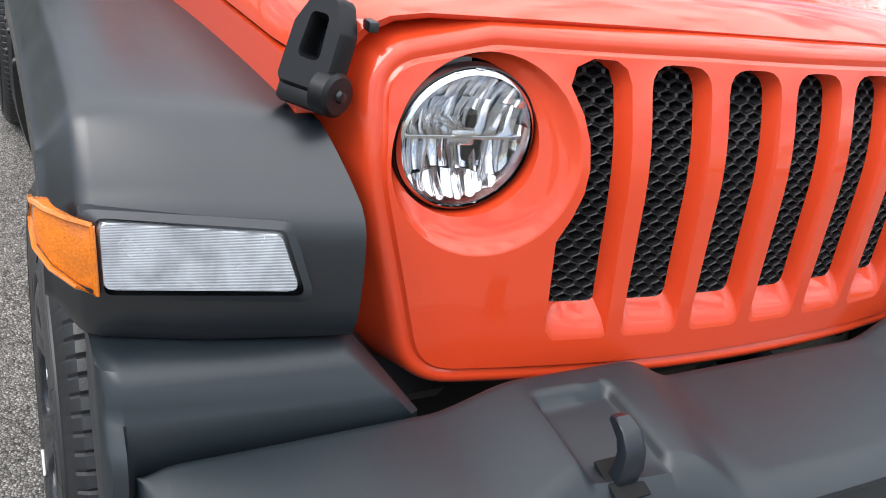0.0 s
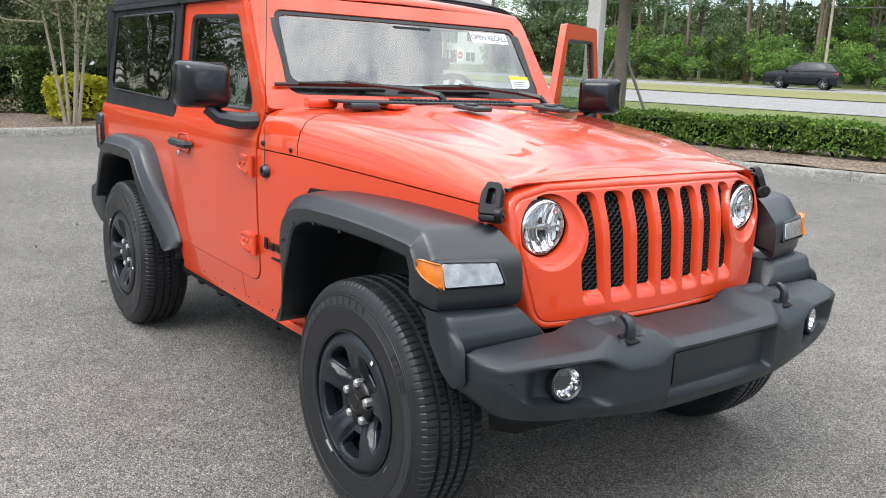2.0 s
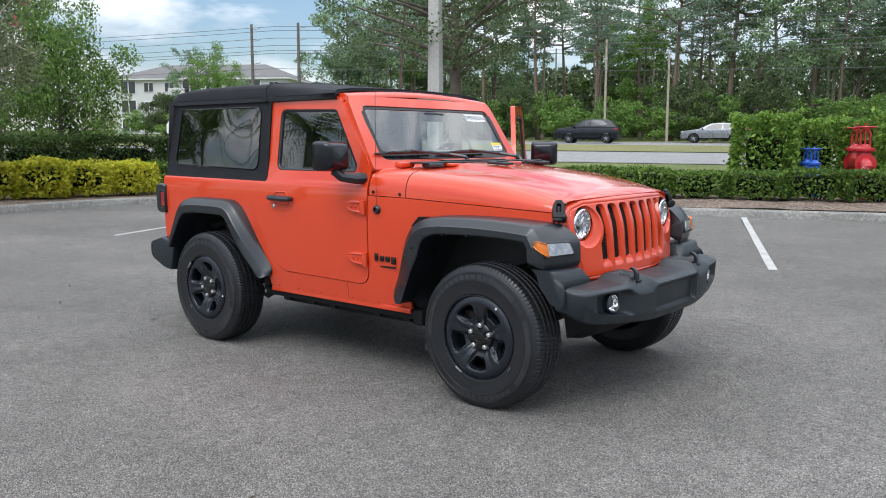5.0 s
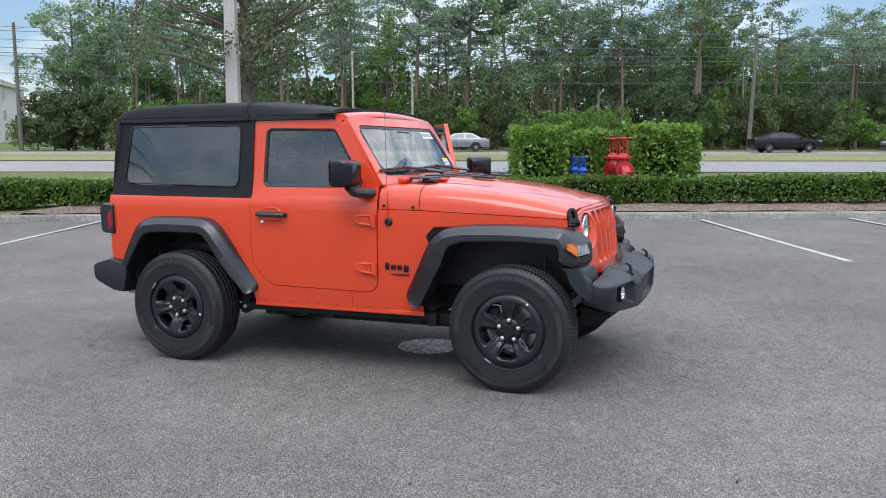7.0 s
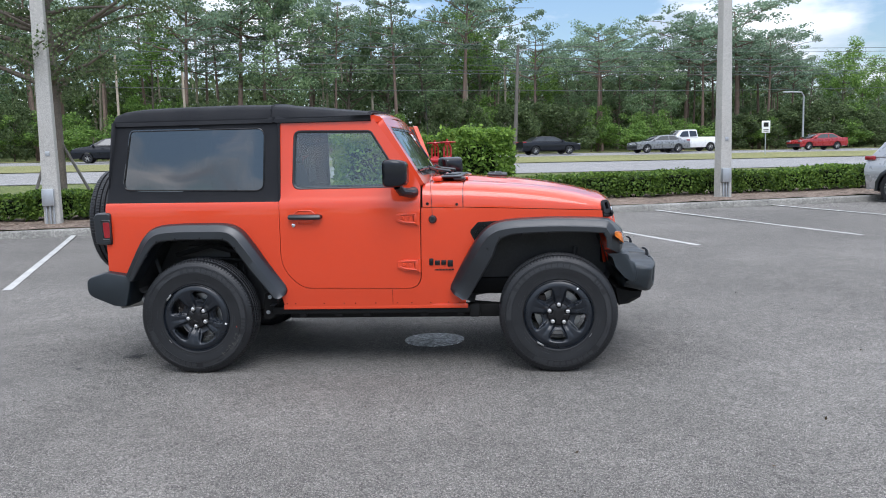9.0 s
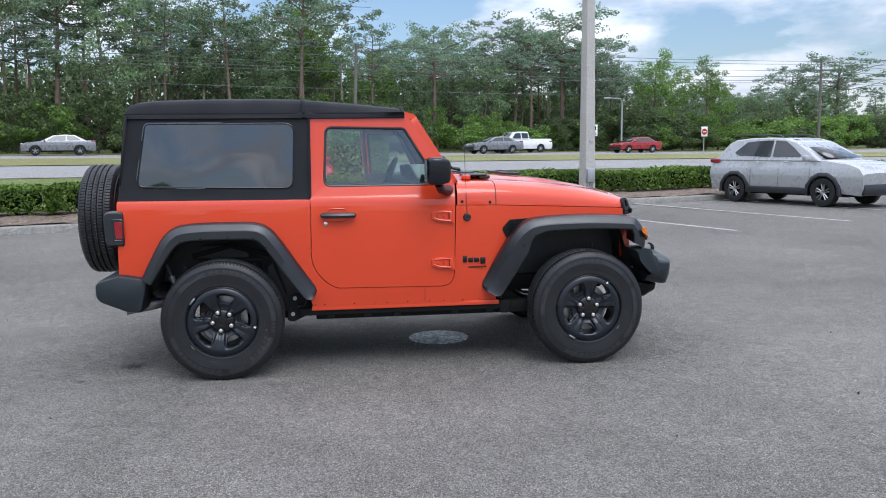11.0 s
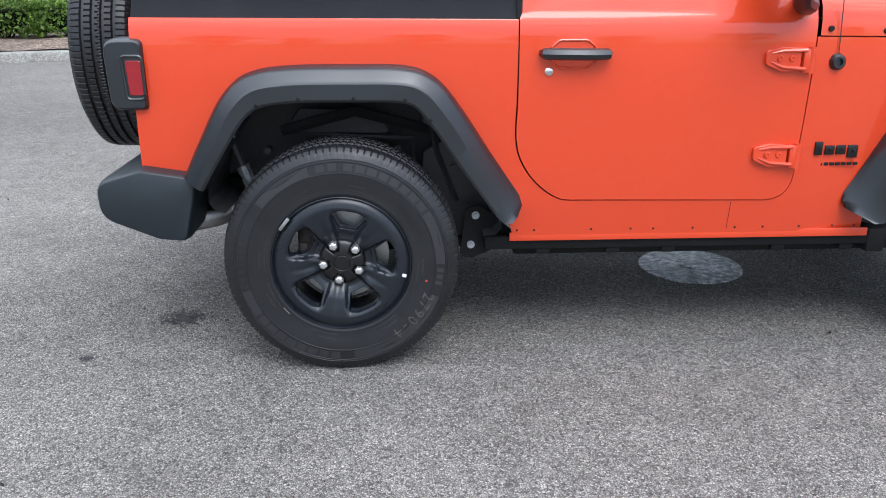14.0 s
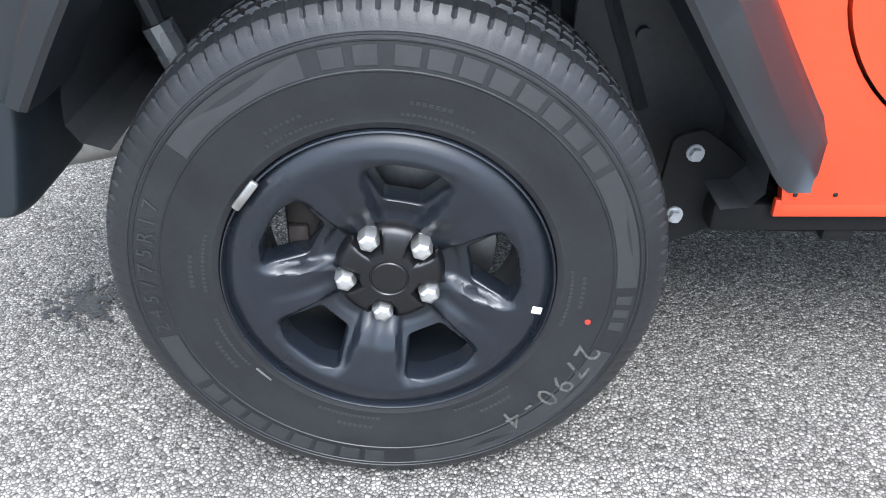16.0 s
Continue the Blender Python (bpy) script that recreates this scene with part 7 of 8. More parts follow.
FOREST = [
    tree("pine_tree", "tall pine with bare trunk in the roadside woods", 11, 19, 0.56, 2.7, 24, 5600, 0.135, LEAF_PINE, PINEBARK, 0.22, 0.25, 3, 0.85, 0.5),
    tree("pine_tree", "tall slender pine in the roadside woods", 12, 17, 0.46, 2.0, 26, 5200, 0.13, LEAF_PINE, PINEBARK, 0.18, 0.3, 3, 0.75, 0.55),
    tree("broadleaf_tree", "dense dark broadleaf tree in the roadside woods", 13, 13, 0.26, 3.1, 34, 9000, 0.14, LEAF_OAK, BARK, 0.2, 0.4, 3, 1.0, 0.7),
    tree("broadleaf_tree", "fresh green broadleaf tree in the roadside woods", 14, 12, 0.20, 2.2, 30, 8400, 0.13, LEAF_FRESH, BARK, 0.15, 0.5, 3, 0.85, 0.75),
    tree("pine_tree", "broad flat-crowned pine in the roadside woods", 15, 15, 0.62, 4.4, 20, 6000, 0.14, LEAF_PINE, PINEBARK, 0.24, 0.35, 4, 0.95, 0.45),
]
THICKET = [
    tree("roadside_bush", "dark green thicket at the edge of the woods", 21, 3.6, 0.05, 1.9, 22, 7600, 0.125, LEAF_SHADE, BARK, 0.08, 0.5, 3, 0.75, 0.8, category="bush"),
    tree("roadside_bush", "fresh green thicket at the edge of the woods", 22, 3.0, 0.05, 2.0, 20, 7000, 0.125, LEAF_FRESH, BARK, 0.08, 0.45, 3, 0.75, 0.75, category="bush"),
]
OAK = tree("street_oak", "staked young oak with a wide twiggy crown", 31, 8.8, 0.34, 2.7, 54, 30000, 0.05, LEAF_SHADE, BARK, 0.20, 0.30, 4, 0.62, 0.6, split=True)
MYRTLE = tree("crape_myrtle", "multi-stemmed crape myrtle with pink blossom", 32, 4.2, 0.50, 1.5, 44, 27000, 0.045, LEAF_MYRTLE, PALEBARK, 0.062, 0.55, 4, 0.52, 0.75, fork=5, extra=(BLOSSOM, 120, 0.048), split=True)
LOTTREE = tree("broadleaf_tree", "dense green tree at the edge of the lot", 35, 12, 0.20, 3.0, 44, 30000, 0.095, LEAF_SHADE, BARK, 0.2, 0.42, 4, 0.95, 0.75)
BUSHTREE = tree("ornamental_tree", "bushy bright green tree beside the railing", 33, 5.0, 0.08, 2.0, 46, 26000, 0.07, LEAF_FRESH, BARK, 0.12, 0.5, 4, 0.7, 0.85)


def crown_height(u):
    return lerp([(-90, 9), (-62, 10), (-50, 9), (-46, 11), (-40, 15.5), (-30, 16), (-12, 17.5), (5, 17), (17, 16), (20, 12.2), (30, 11.5), (36, 12), (40, 13), (46, 13), (50, 11), (53.5, 8.4), (56, 10.6), (61, 11.4), (68, 10), (72, 7.6), (80, 7.6), (84, 9), (90, 10), (95, 8.6), (98, 7), (110, 7)], u)


g, thin = np.random.default_rng(5), np.random.default_rng(6)
for row, v0 in enumerate((57, 61.5, 66.5, 72.5)):
    u = -66 + row * 1.7
    while u < 108:
        tall = crown_height(u) * g.uniform(0.74 if u < 17 else 0.88, 1.06)
        if u < -43 and not -63 < u < -56:
            u += 3
            continue
        kind = (0, 2, 1, 3, 0, 2, 1, 0, 4)[int(g.integers(0, 9))] if tall > 12.6 else (2, 3, 4, 2, 1)[int(g.integers(0, 5))]
        h0 = (19, 17, 13, 12, 15)[kind]
        k = (tall if kind in (0, 1, 4) else min(tall, 16.0) * g.uniform(0.82, 1.0)) / h0
        vv = v0 + g.uniform(-1.6, 1.6)
        wide, turn = k * g.uniform(0.95, 1.1), g.uniform(0, 360)
        # the woods thin out towards the back, so that the sky shows between the tops
        if row < 2 or u > 14 or thin.uniform() < 0.45:
            plant(FOREST[kind], u, vv, wide, turn, sz=k)
        u += g.uniform(3.2, 6.0) * (1.0 if row else 1.15)
u = -64.0
while u < 105:
    if not -54 < u < -44:
        plant(THICKET[int(g.integers(0, 2))], u, 54.6 + g.uniform(-0.8, 1.6), g.uniform(0.75, 1.25) * (1.25 if u > 44 else 1.0), g.uniform(0, 360), sz=g.uniform(0.6, 1.15))
    u += g.uniform(2.2, 3.6)
for u, v, k, sz, rz in ((45.5, 58.5, 1.35, 1.0, 20), (40.5, 60.5, 1.1, 0.94, 130), (50.0, 61.0, 0.9, 0.80, 250), (90.5, 60.0, 1.3, 0.82, 60), (86.0, 63.0, 1.0, 0.70, 200)):
    plant(FOREST[4], u, v, k, rz, sz=sz)
# dense clump between the apartment house and the woods
for u, v, k, rz in ((-40.0, 53.8, 0.66, 40), (-37.6, 55.0, 0.74, 170)):
    plant(FOREST[2], u, v, k, rz)
for u, v, k, rz in ((-40.6, 52.6, 1.1, 10), (-38.9, 52.8, 1.2, 120), (-36.8, 53.2, 1.15, 230)):
    plant(THICKET[0], u, v, k, rz)
for f in FOREST + THICKET:
    f.matrix_basis = Matrix.Translation(W(115 + 9 * (FOREST + THICKET).index(f), 60))

# solid woods behind, as one mass of foliage
gg = np.random.default_rng(9)
us, vs = gg.uniform(-42, 125, 110000), gg.uniform(69, 92, 110000)
hh = np.array([crown_height(x) * lerp([(-42, 0.42), (-5, 0.46), (8, 0.64), (20, 0.66)], x) for x in us]) * gg.uniform(0.0, 1.0, 110000) ** 1.3
keep = ~((us < -43) & (us > -52))
pts = np.array([[*W(a, b)] for a, b in zip(us[keep], vs[keep])])
pts[:, 2] += hh[keep]
tagged(part("far_woods", leaf_mesh("far_woods", pts, 0.4, 0.40, LEAF_SHADE, 1.5, 3), None, sharp=0), "dense dark woods behind the first trees", "woods", kind="stuff")
tr = bmesh.new()
for k in range(70):
    uu, vv2 = gg.uniform(-45, 60), gg.uniform(60, 80)
    p = W(uu, vv2)
    tube(tr, [(p.x, p.y, p.z), (p.x + gg.normal() * 0.3, p.y, p.z + crown_height(uu) * gg.uniform(0.5, 0.85))], [0.16, 0.07], 6)
tagged(part("far_trunks", tr, PALEBARK, sharp=60), "thin pale trunks among the woods", "trunks", kind="stuff")

OAK.matrix_basis = Matrix.Translation(W(-9.65, 2.9)) @ Matrix.Rotation(radians(40), 4, "Z")
for k, a in enumerate((15, 135, 255)):
    st = bmesh.new()
    p = W(-9.65, 2.9)
    d = Vector((math.cos(radians(a)), math.sin(radians(a)), 0))
    tube(st, [p + d * 0.16 + Vector((0, 0, 1.75)), p + d * 1.05 + Vector((0, 0, -0.1))], 0.035, 8)
    tagged(part("tree_stake", st, WOOD_POLE), "timber prop leaning against the oak", "stake", "tree stakes")
MYRTLE.matrix_basis = Matrix.Translation((-13.4, 1.95, 0.1))
BUSHTREE.matrix_basis = Matrix.Translation((-18.4, 7.1, 0.15)) @ Matrix.Diagonal((0.70, 0.70, 0.9, 1))
# trees beyond the island and behind the lot
for x, y, kind, k, rz in ((-29, 3, 3, 0.75, 50), (-24, 2.5, 2, 0.5, 95), (-30, 2, 2, 0.6, 77), (-33, 5, 1, 0.95, 5), (-31, 8.5, 2, 0.62, 121), (-36, 2, 2, 0.72, 260), (-36, 9, 2, 0.75, 190), (-28, 4.2, 3, 0.5, 160), (-22.5, 4.6, 2, 0.42, 210), (-27.5, 6.2, 2, 0.72, 31), (-29.5, 10.0, 2, 0.7, 61), (-26, 1.2, 2, 0.7, 17), (-27, -11, 2, 0.85, 75), (-25, -7.5, 2, 0.7, 30), (-30, -17, 2, 0.9, 200), (-36, -22, 2, 0.8, 130),
                          (-22, -36, 2, 0.46, 140), (-14, -38, 2, 0.42, 20), (-9, -41, 3, 0.5, 95), (-5, -42, 3, 0.36, 70), (1, -43, 2, 0.52, 10), (7, -42, 3, 0.44, 160), (12, -44, 2, 0.4, 200), (18, -42, 2, 0.5, 45), (24, -40, 3, 0.42, 250), (29, -34, 2, 0.5, 280), (34, -26, 2, 0.45, 310), (40, -12, 3, 0.5, 15)):
    plant(LOTTREE if kind in (2, 3) else FOREST[kind], 0, 0, k, rz, Vector((x, y, 0.0)), "green tree at the edge of the lot")
LOTTREE.matrix_basis = Matrix.Translation((-40, -6, 0))


def palm(seed, height):
    g = np.random.default_rng(seed)
    t = thing("palm_tree", label="palm with arching green fronds", category="palm")
    part("trunk", tubed([(0, 0, -0.1), (0.05, 0, height * 0.5), (0, 0.04, height)], [0.17, 0.14, 0.13], 10), BARK, t, sharp=60)
    for k in range(22):
        a, e = k * 2.399, g.uniform(-0.5, 1.1)
        l = g.uniform(1.4, 1.9)
        bm = bmesh.new()
        pts = []
        for i in range(8):
            s = i / 7
            pts.append(Vector((math.cos(a) * l * s, math.sin(a) * l * s, height + l * (e * s - 0.75 * s * s))))
        tube(bm, pts, [0.016 - 0.0018 * i for i in range(8)], 4)
        side = Vector((-math.sin(a), math.cos(a), 0))
        for i in range(1, 8):
            for q in (0.0, 0.5):
                o = pts[i] if q == 0 else (pts[i] + pts[i - 1]) / 2
                for s in (-1, 1):
                    tip = o + side * s * 0.42 * (1.1 - i / 9) + (pts[i] - pts[i - 1]) * 1.2 + Vector((0, 0, -0.16))
                    w = (pts[i] - pts[i - 1]).normalized() * 0.028
                    bm.faces.new([bm.verts.new(o - w), bm.verts.new(o + w), bm.verts.new(tip)])
        part("frond", bm, LEAF_PALM, t, sharp=0)
    return t


PALM = palm(41, 3.6)
PALM.matrix_basis = Matrix.Translation((-15.3, -1.2, 0.1))
for x, y, k in ((-20.5, 5.0, 1.2), (-20, -14.5, 1.3), (-23, -11.5, 1.2), (-16.5, -16, 1.35)):
    plant(PALM, 0, 0, k, 37 * x, Vector((x, y, 0.0)))
plant(PALM, 54.0, 54.5, 1.1, 20, label="palm with browned hanging fronds")


def shrub(name, label, seed, sx, sy, sz, n, size, leaf, round_=0.5):
    """A clipped shrub: a shell of leaves over twigs and a block painted as inner shade."""
    g = np.random.default_rng(seed)
    t = thing(name, label=label, category="hedge")
    p = g.uniform(-1, 1, size=(n, 3))
    face = g.integers(0, 5, n)
    for i, f in enumerate(face):
        if f < 2:
            p[i, 0] = (1 if f else -1) * g.uniform(0.8, 1.0)
        elif f < 4:
            p[i, 1] = (1 if f == 2 else -1) * g.uniform(0.8, 1.0)
        else:
            p[i, 2] = g.uniform(0.8, 1.0)
    r = np.linalg.norm(p, axis=1, keepdims=True)
    p = p * (1 - round_ + round_ / np.maximum(r, 0.6))
    p += g.normal(size=p.shape) * 0.05
    lump = np.array([noise.noise((q[0] * 1.8 + seed, q[1] * 1.8, q[2] * 1.8)) for q in p])
    p *= (1 + 0.16 * lump)[:, None]
    p = p * np.array([sx / 2, sy / 2, sz / 2]) + np.array([0, 0, sz / 2])
    p[:, 2] = np.maximum(p[:, 2], 0.04 + 0.09 * np.abs(np.sin(p[:, 0] * 9 + seed)))
    part("leaves", leaf_mesh("leaves", p, 0.7, size, leaf, 1.7, seed), None, t, sharp=0)
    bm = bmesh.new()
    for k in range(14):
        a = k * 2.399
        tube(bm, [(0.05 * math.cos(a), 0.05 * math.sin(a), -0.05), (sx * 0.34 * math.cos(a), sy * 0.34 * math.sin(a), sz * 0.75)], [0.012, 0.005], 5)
    # solid block inside, near-black in place of the shade between leaves
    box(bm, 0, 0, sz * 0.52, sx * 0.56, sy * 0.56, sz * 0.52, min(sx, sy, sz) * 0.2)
    part("shade_core", bm, SHADE_TWIG, t)
    return t


# inner shade of the shrubs is put into this near-black colour
SHADE_TWIG = surf("twigs_and_painted_shade", (0.010, 0.015, 0.006), 0.95, var=0.4, spec=0.1)
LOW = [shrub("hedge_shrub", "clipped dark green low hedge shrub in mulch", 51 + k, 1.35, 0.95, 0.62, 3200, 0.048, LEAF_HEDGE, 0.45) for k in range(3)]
g = np.random.default_rng(17)
u, k = -15.4, 0
while u < 46:
    o = plant(LOW[k % 3], 0, 0, 1.06, 18.5 + g.uniform(-8, 8) + 180 * (k % 2), W(u, 2.05 + g.uniform(-0.1, 0.1), 0.16, False), sz=g.uniform(1.02, 1.22))
    o["group"] = "low hedge by the kerb"
    u += 1.18 + g.uniform(-0.06, 0.1)
    k += 1
for i, o in enumerate(LOW):
    o.matrix_basis = Matrix.Translation(W(47.2 + 1.2 * i, 2.35, 0.16, False)) @ Matrix.Rotation(TH, 4, "Z")
    o["group"] = "low hedge by the kerb"
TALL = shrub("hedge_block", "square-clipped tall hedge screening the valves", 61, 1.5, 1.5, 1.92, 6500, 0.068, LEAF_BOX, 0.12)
TALL.matrix_basis = Matrix.Translation(W(-2.06, 4.5, 0.18, False)) @ Matrix.Rotation(TH, 4, "Z")
plant(TALL, 0, 0, 1.15, 18.5 + 180, W(1.3, 4.5, 0.18, False), sz=1.02)
plant(TALL, 0, 0, 1.1, 18.5 + 90, W(-0.9, 6.1, 0.18, False), sz=0.95)
plant(TALL, 0, 0, 1.1, 18.5, W(0.6, 6.1, 0.18, False), sz=0.95)
YEL = shrub("yellow_shrub", "yellow-green leafy shrub at the kerb island", 71, 1.5, 1.2, 0.95, 2600, 0.075, LEAF_YELLOW, 0.5)
YEL.matrix_basis = Matrix.Translation((-14.7, 2.4, 0.12))
for x, y, k in ((-14.6, 3.5, 0.95), (-14.3, 4.6, 1.0), (-14.4, 5.7, 0.92), (-14.3, 6.8, 0.9), (-15.6, 5.2, 0.9)):
    plant(YEL, 0, 0, k, 71 * y, Vector((x, y, 0.12)))
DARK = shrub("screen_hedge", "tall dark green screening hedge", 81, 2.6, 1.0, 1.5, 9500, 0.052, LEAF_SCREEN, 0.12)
DARK.matrix_basis = Matrix.Translation((-17.6, -9.0, 0.1)) @ Matrix.Rotation(radians(86), 4, "Z")
for k in range(1, 8):
    plant(DARK, 0, 0, 1.0, 86 + 180 * (k % 2), Vector((-17.6 + 0.1 * k, -9.0 + 2.45 * k, 0.1)))
for k, (x, y) in enumerate(((-15.6, 8.2), (-14.6, 8.9), (-13.4, 9.2))):
    plant(LOW[k], 0, 0, 1.25, 20 + 90 * k, Vector((x, y, 0.13)))


# dead leaf bits blown over the asphalt
gd = np.random.default_rng(91)
spots = np.stack([gd.uniform(-4, 7, 150), gd.uniform(-7, 4, 150), np.full(150, 0.010)], axis=1)
tagged(part("leaf_litter", leaf_mesh("leaf_litter", spots, 3.0, 0.011, LITTER, 2.2, 92), None, sharp=0), "scattered dark dead leaf bits on the asphalt", "litter", kind="stuff")
# ---- fixtures of the site ----


def light_pole(label):
    t = thing("light_pole", label=label, category="lamp post")
    rows = []
    for z, w in ((-0.1, 0.33), (0.0, 0.33), (9.0, 0.19)):
        rows.append([(a * w, b * w, z) for a, b in rounded([(-0.5, -0.5), (0.5, -0.5), (0.5, 0.5), (-0.5, 0.5)], 0.07, 3)])
    part("pole", loft(rows), POLE_GREY, t, "square tapered concrete shaft")
    part("service_box", boxed(-0.04, -0.205, 0.62, 0.24, 0.12, 0.36, 0.01), GALV, t, "grey electrical box")
    for dx in (-0.10, -0.02, 0.05):
        part("conduit", tubed([(dx, -0.195, 0.0), (dx, -0.195, 0.46)], 0.022, 8), GALV, t)
    part("access_cover", boxed(0.0, -0.152, 1.55, 0.09, 0.03, 0.10, 0.006), GALV, t)
    part("lamp_arm", tubed([(0, 0, 8.9), (0, -1.0, 9.1)], 0.05, 8), GALV, t)
    part("lamp_head", boxed(0, -1.3, 9.1, 0.45, 0.7, 0.16, 0.03), TRIM, t)
    return t


P1 = light_pole("square pale concrete lamp post in the planting bed")
P1.matrix_basis = Matrix.Translation(W(-9.41, 0.92, 0.12, False)) @ Matrix.Rotation(TH, 4, "Z")
copy_thing(P1, Matrix.Translation(W(6.84, 0.75, 0.12, False)) @ Matrix.Rotation(TH, 4, "Z"))


def valve(paint, label):
    """Two gate valves one behind the other on a pipe that rises and falls through elbows."""
    t = thing("backflow_valve", label=label, category="valve")
    for d in (-1, 1):
        y = 0.49 * d
        bm = bmesh.new()
        lathe(bm, [(0.0, 0.48), (0.09, 0.49), (0.14, 0.56), (0.16, 0.68), (0.155, 0.82), (0.135, 0.90), (0.13, 0.93), (0.19, 0.94), (0.20, 0.97), (0.19, 1.005), (0.12, 1.03), (0.075, 1.08), (0.0, 1.09)], 24, "z")
        bmesh.ops.translate(bm, vec=(0, y, 0), verts=bm.verts[:])
        body = part("valve_body", bm, paint, t)
        bm = bmesh.new()
        for s in (-1, 1):
            tube(bm, [(s * 0.085, y, 1.04), (s * 0.085, y, 1.30), (s * 0.03, y, 1.40)], 0.024, 6)
        tube(bm, [(0, y, 1.0), (0, y, 1.50)], 0.022, 8)
        part("yoke", bm, paint, body)
        bm = bmesh.new()
        ring = [(0.19 * math.cos(a), y + 0.19 * math.sin(a), 1.42) for a in (2 * math.pi * j / 24 for j in range(25))]
        tube(bm, ring, 0.02, 6, False)
        for j in range(4):
            a = math.pi / 2 * j
            tube(bm, [(0, y, 1.42), (0.19 * math.cos(a), y + 0.19 * math.sin(a), 1.42)], 0.013, 5)
        part("hand_wheel", bm, paint, body)
        for f in (0.165, 0.82):
            bm = lathed([(0.0, -0.024), (0.20, -0.024), (0.205, 0.0), (0.20, 0.024), (0.0, 0.024)], 24, "z")
            if f < 0.5:
                bmesh.ops.rotate(bm, cent=(0, 0, 0), matrix=Matrix.Rotation(radians(90), 3, "X"), verts=bm.verts[:])
                bmesh.ops.translate(bm, vec=(0, y + d * f, 0.70), verts=bm.verts[:])
            else:
                bmesh.ops.translate(bm, vec=(0, y + d * 0.36, 0.30), verts=bm.verts[:])
            part("flange", bm, paint, t)
        path = [(0, y + d * 0.14, 0.70)] + [(0, y + d * (0.16 + 0.20 * math.sin(a)), 0.50 + 0.20 * math.cos(a)) for a in (math.pi / 2 * k / 6 for k in range(7))] + [(0, y + d * 0.36, -0.1)]
        part("elbow", tubed(path, 0.128, 16), paint, t)
    part("check_valve", tubed([(0, -0.42, 0.70), (0, -0.2, 0.72), (0, 0.2, 0.72), (0, 0.42, 0.70)], [0.13, 0.17, 0.17, 0.13], 16), paint, t)
    return t


v1 = valve(RED, "large red fire-main valve pair behind the hedge")
v1.matrix_basis = Matrix.Translation(W(0.0, 3.75, 0.18, False)) @ Matrix.Rotation(radians(22.5), 4, "Z")
v1.scale = (1.12, 1.12, 1.12)
v2 = valve(BLUE, "blue water-main valve pair behind the hedge")
v2.matrix_basis = Matrix.Translation(W(-1.02, 3.95, 0.18, False)) @ Matrix.Rotation(radians(28), 4, "Z")
v2.scale = (0.78, 0.78, 0.78)


def utility_pole(u, v, top, arms, lean=0.0, mat=None):
    p = W(u, v)
    t = thing("utility_pole", p, label="weathered timber utility pole by the road", category="utility pole")
    part("pole", tubed([(0, 0, -0.2), (lean, 0, top - p.z)], [0.19, 0.12] if not mat else [0.11, 0.08], 10), mat or WOOD_POLE, t)
    for k in range(arms):
        z = top - p.z - 0.5 - 1.05 * k
        part("insulator_arm", tubed([(lean, 0, z), (lean + U.x * 0.9, U.y * 0.9, z + 0.1)], 0.05, 6), GALV, t)
    return t


for u, top, arms, lean in ((-47.2, 12.4, 6, 0.0), (-42.2, 12.3, 6, 0.0), (18.2, 10.6, 1, 0.4), (-14.0, 9.6, 0, 0.0), (-9.1, 8.3, 0, 0.0), (76, 11.5, 1, 0.0)):
    utility_pole(u, 50.2, top, arms, lean, PALEBARK if top < 10 else None)


def wire(z, v, us, r=0.022):
    pts = []
    for (a, za), (b, zb) in zip(us, us[1:]):
        for i in range(12):
            t = i / 12
            p = W(a + (b - a) * t, v, 0, False)
            p.z = za + (zb - za) * t - 4 * t * (1 - t) * 0.012 * abs(b - a) * 0.5
            pts.append(p)
    p = W(us[-1][0], v, 0, False)
    p.z = us[-1][1]
    return tubed(pts + [p], r, 4)


for k, (z, dv) in enumerate(((10.55, 0), (10.25, 0.4), (9.55, 0.3), (8.85, 0), (8.45, 0.3), (8.2, 0.5), (6.75, 0))):
    tagged(part("power_line", wire(z, 50 + dv, [(-140, z + 2.5), (-44.7, z + 1.5), (18.2, z), (76, z + 0.6), (140, z + 1)]), WIRE), "thin overhead cable along the road", "cable", "overhead cables")

# street lamp and road signs
p = W(47, 50)
sl = thing("street_lamp", p, label="slim grey street lamp with a short arm", category="street lamp")
part("pole", tubed([(0, 0, 0), (0, 0, 5.0), (-0.2, -0.05, 5.35), (-1.4, -0.3, 5.4)], [0.11, 0.08, 0.07, 0.05], 8), GALV, sl)
part("lamp_head", boxed(-1.7, -0.4, 5.38, 0.7, 0.3, 0.14, 0.04), GALV, sl)


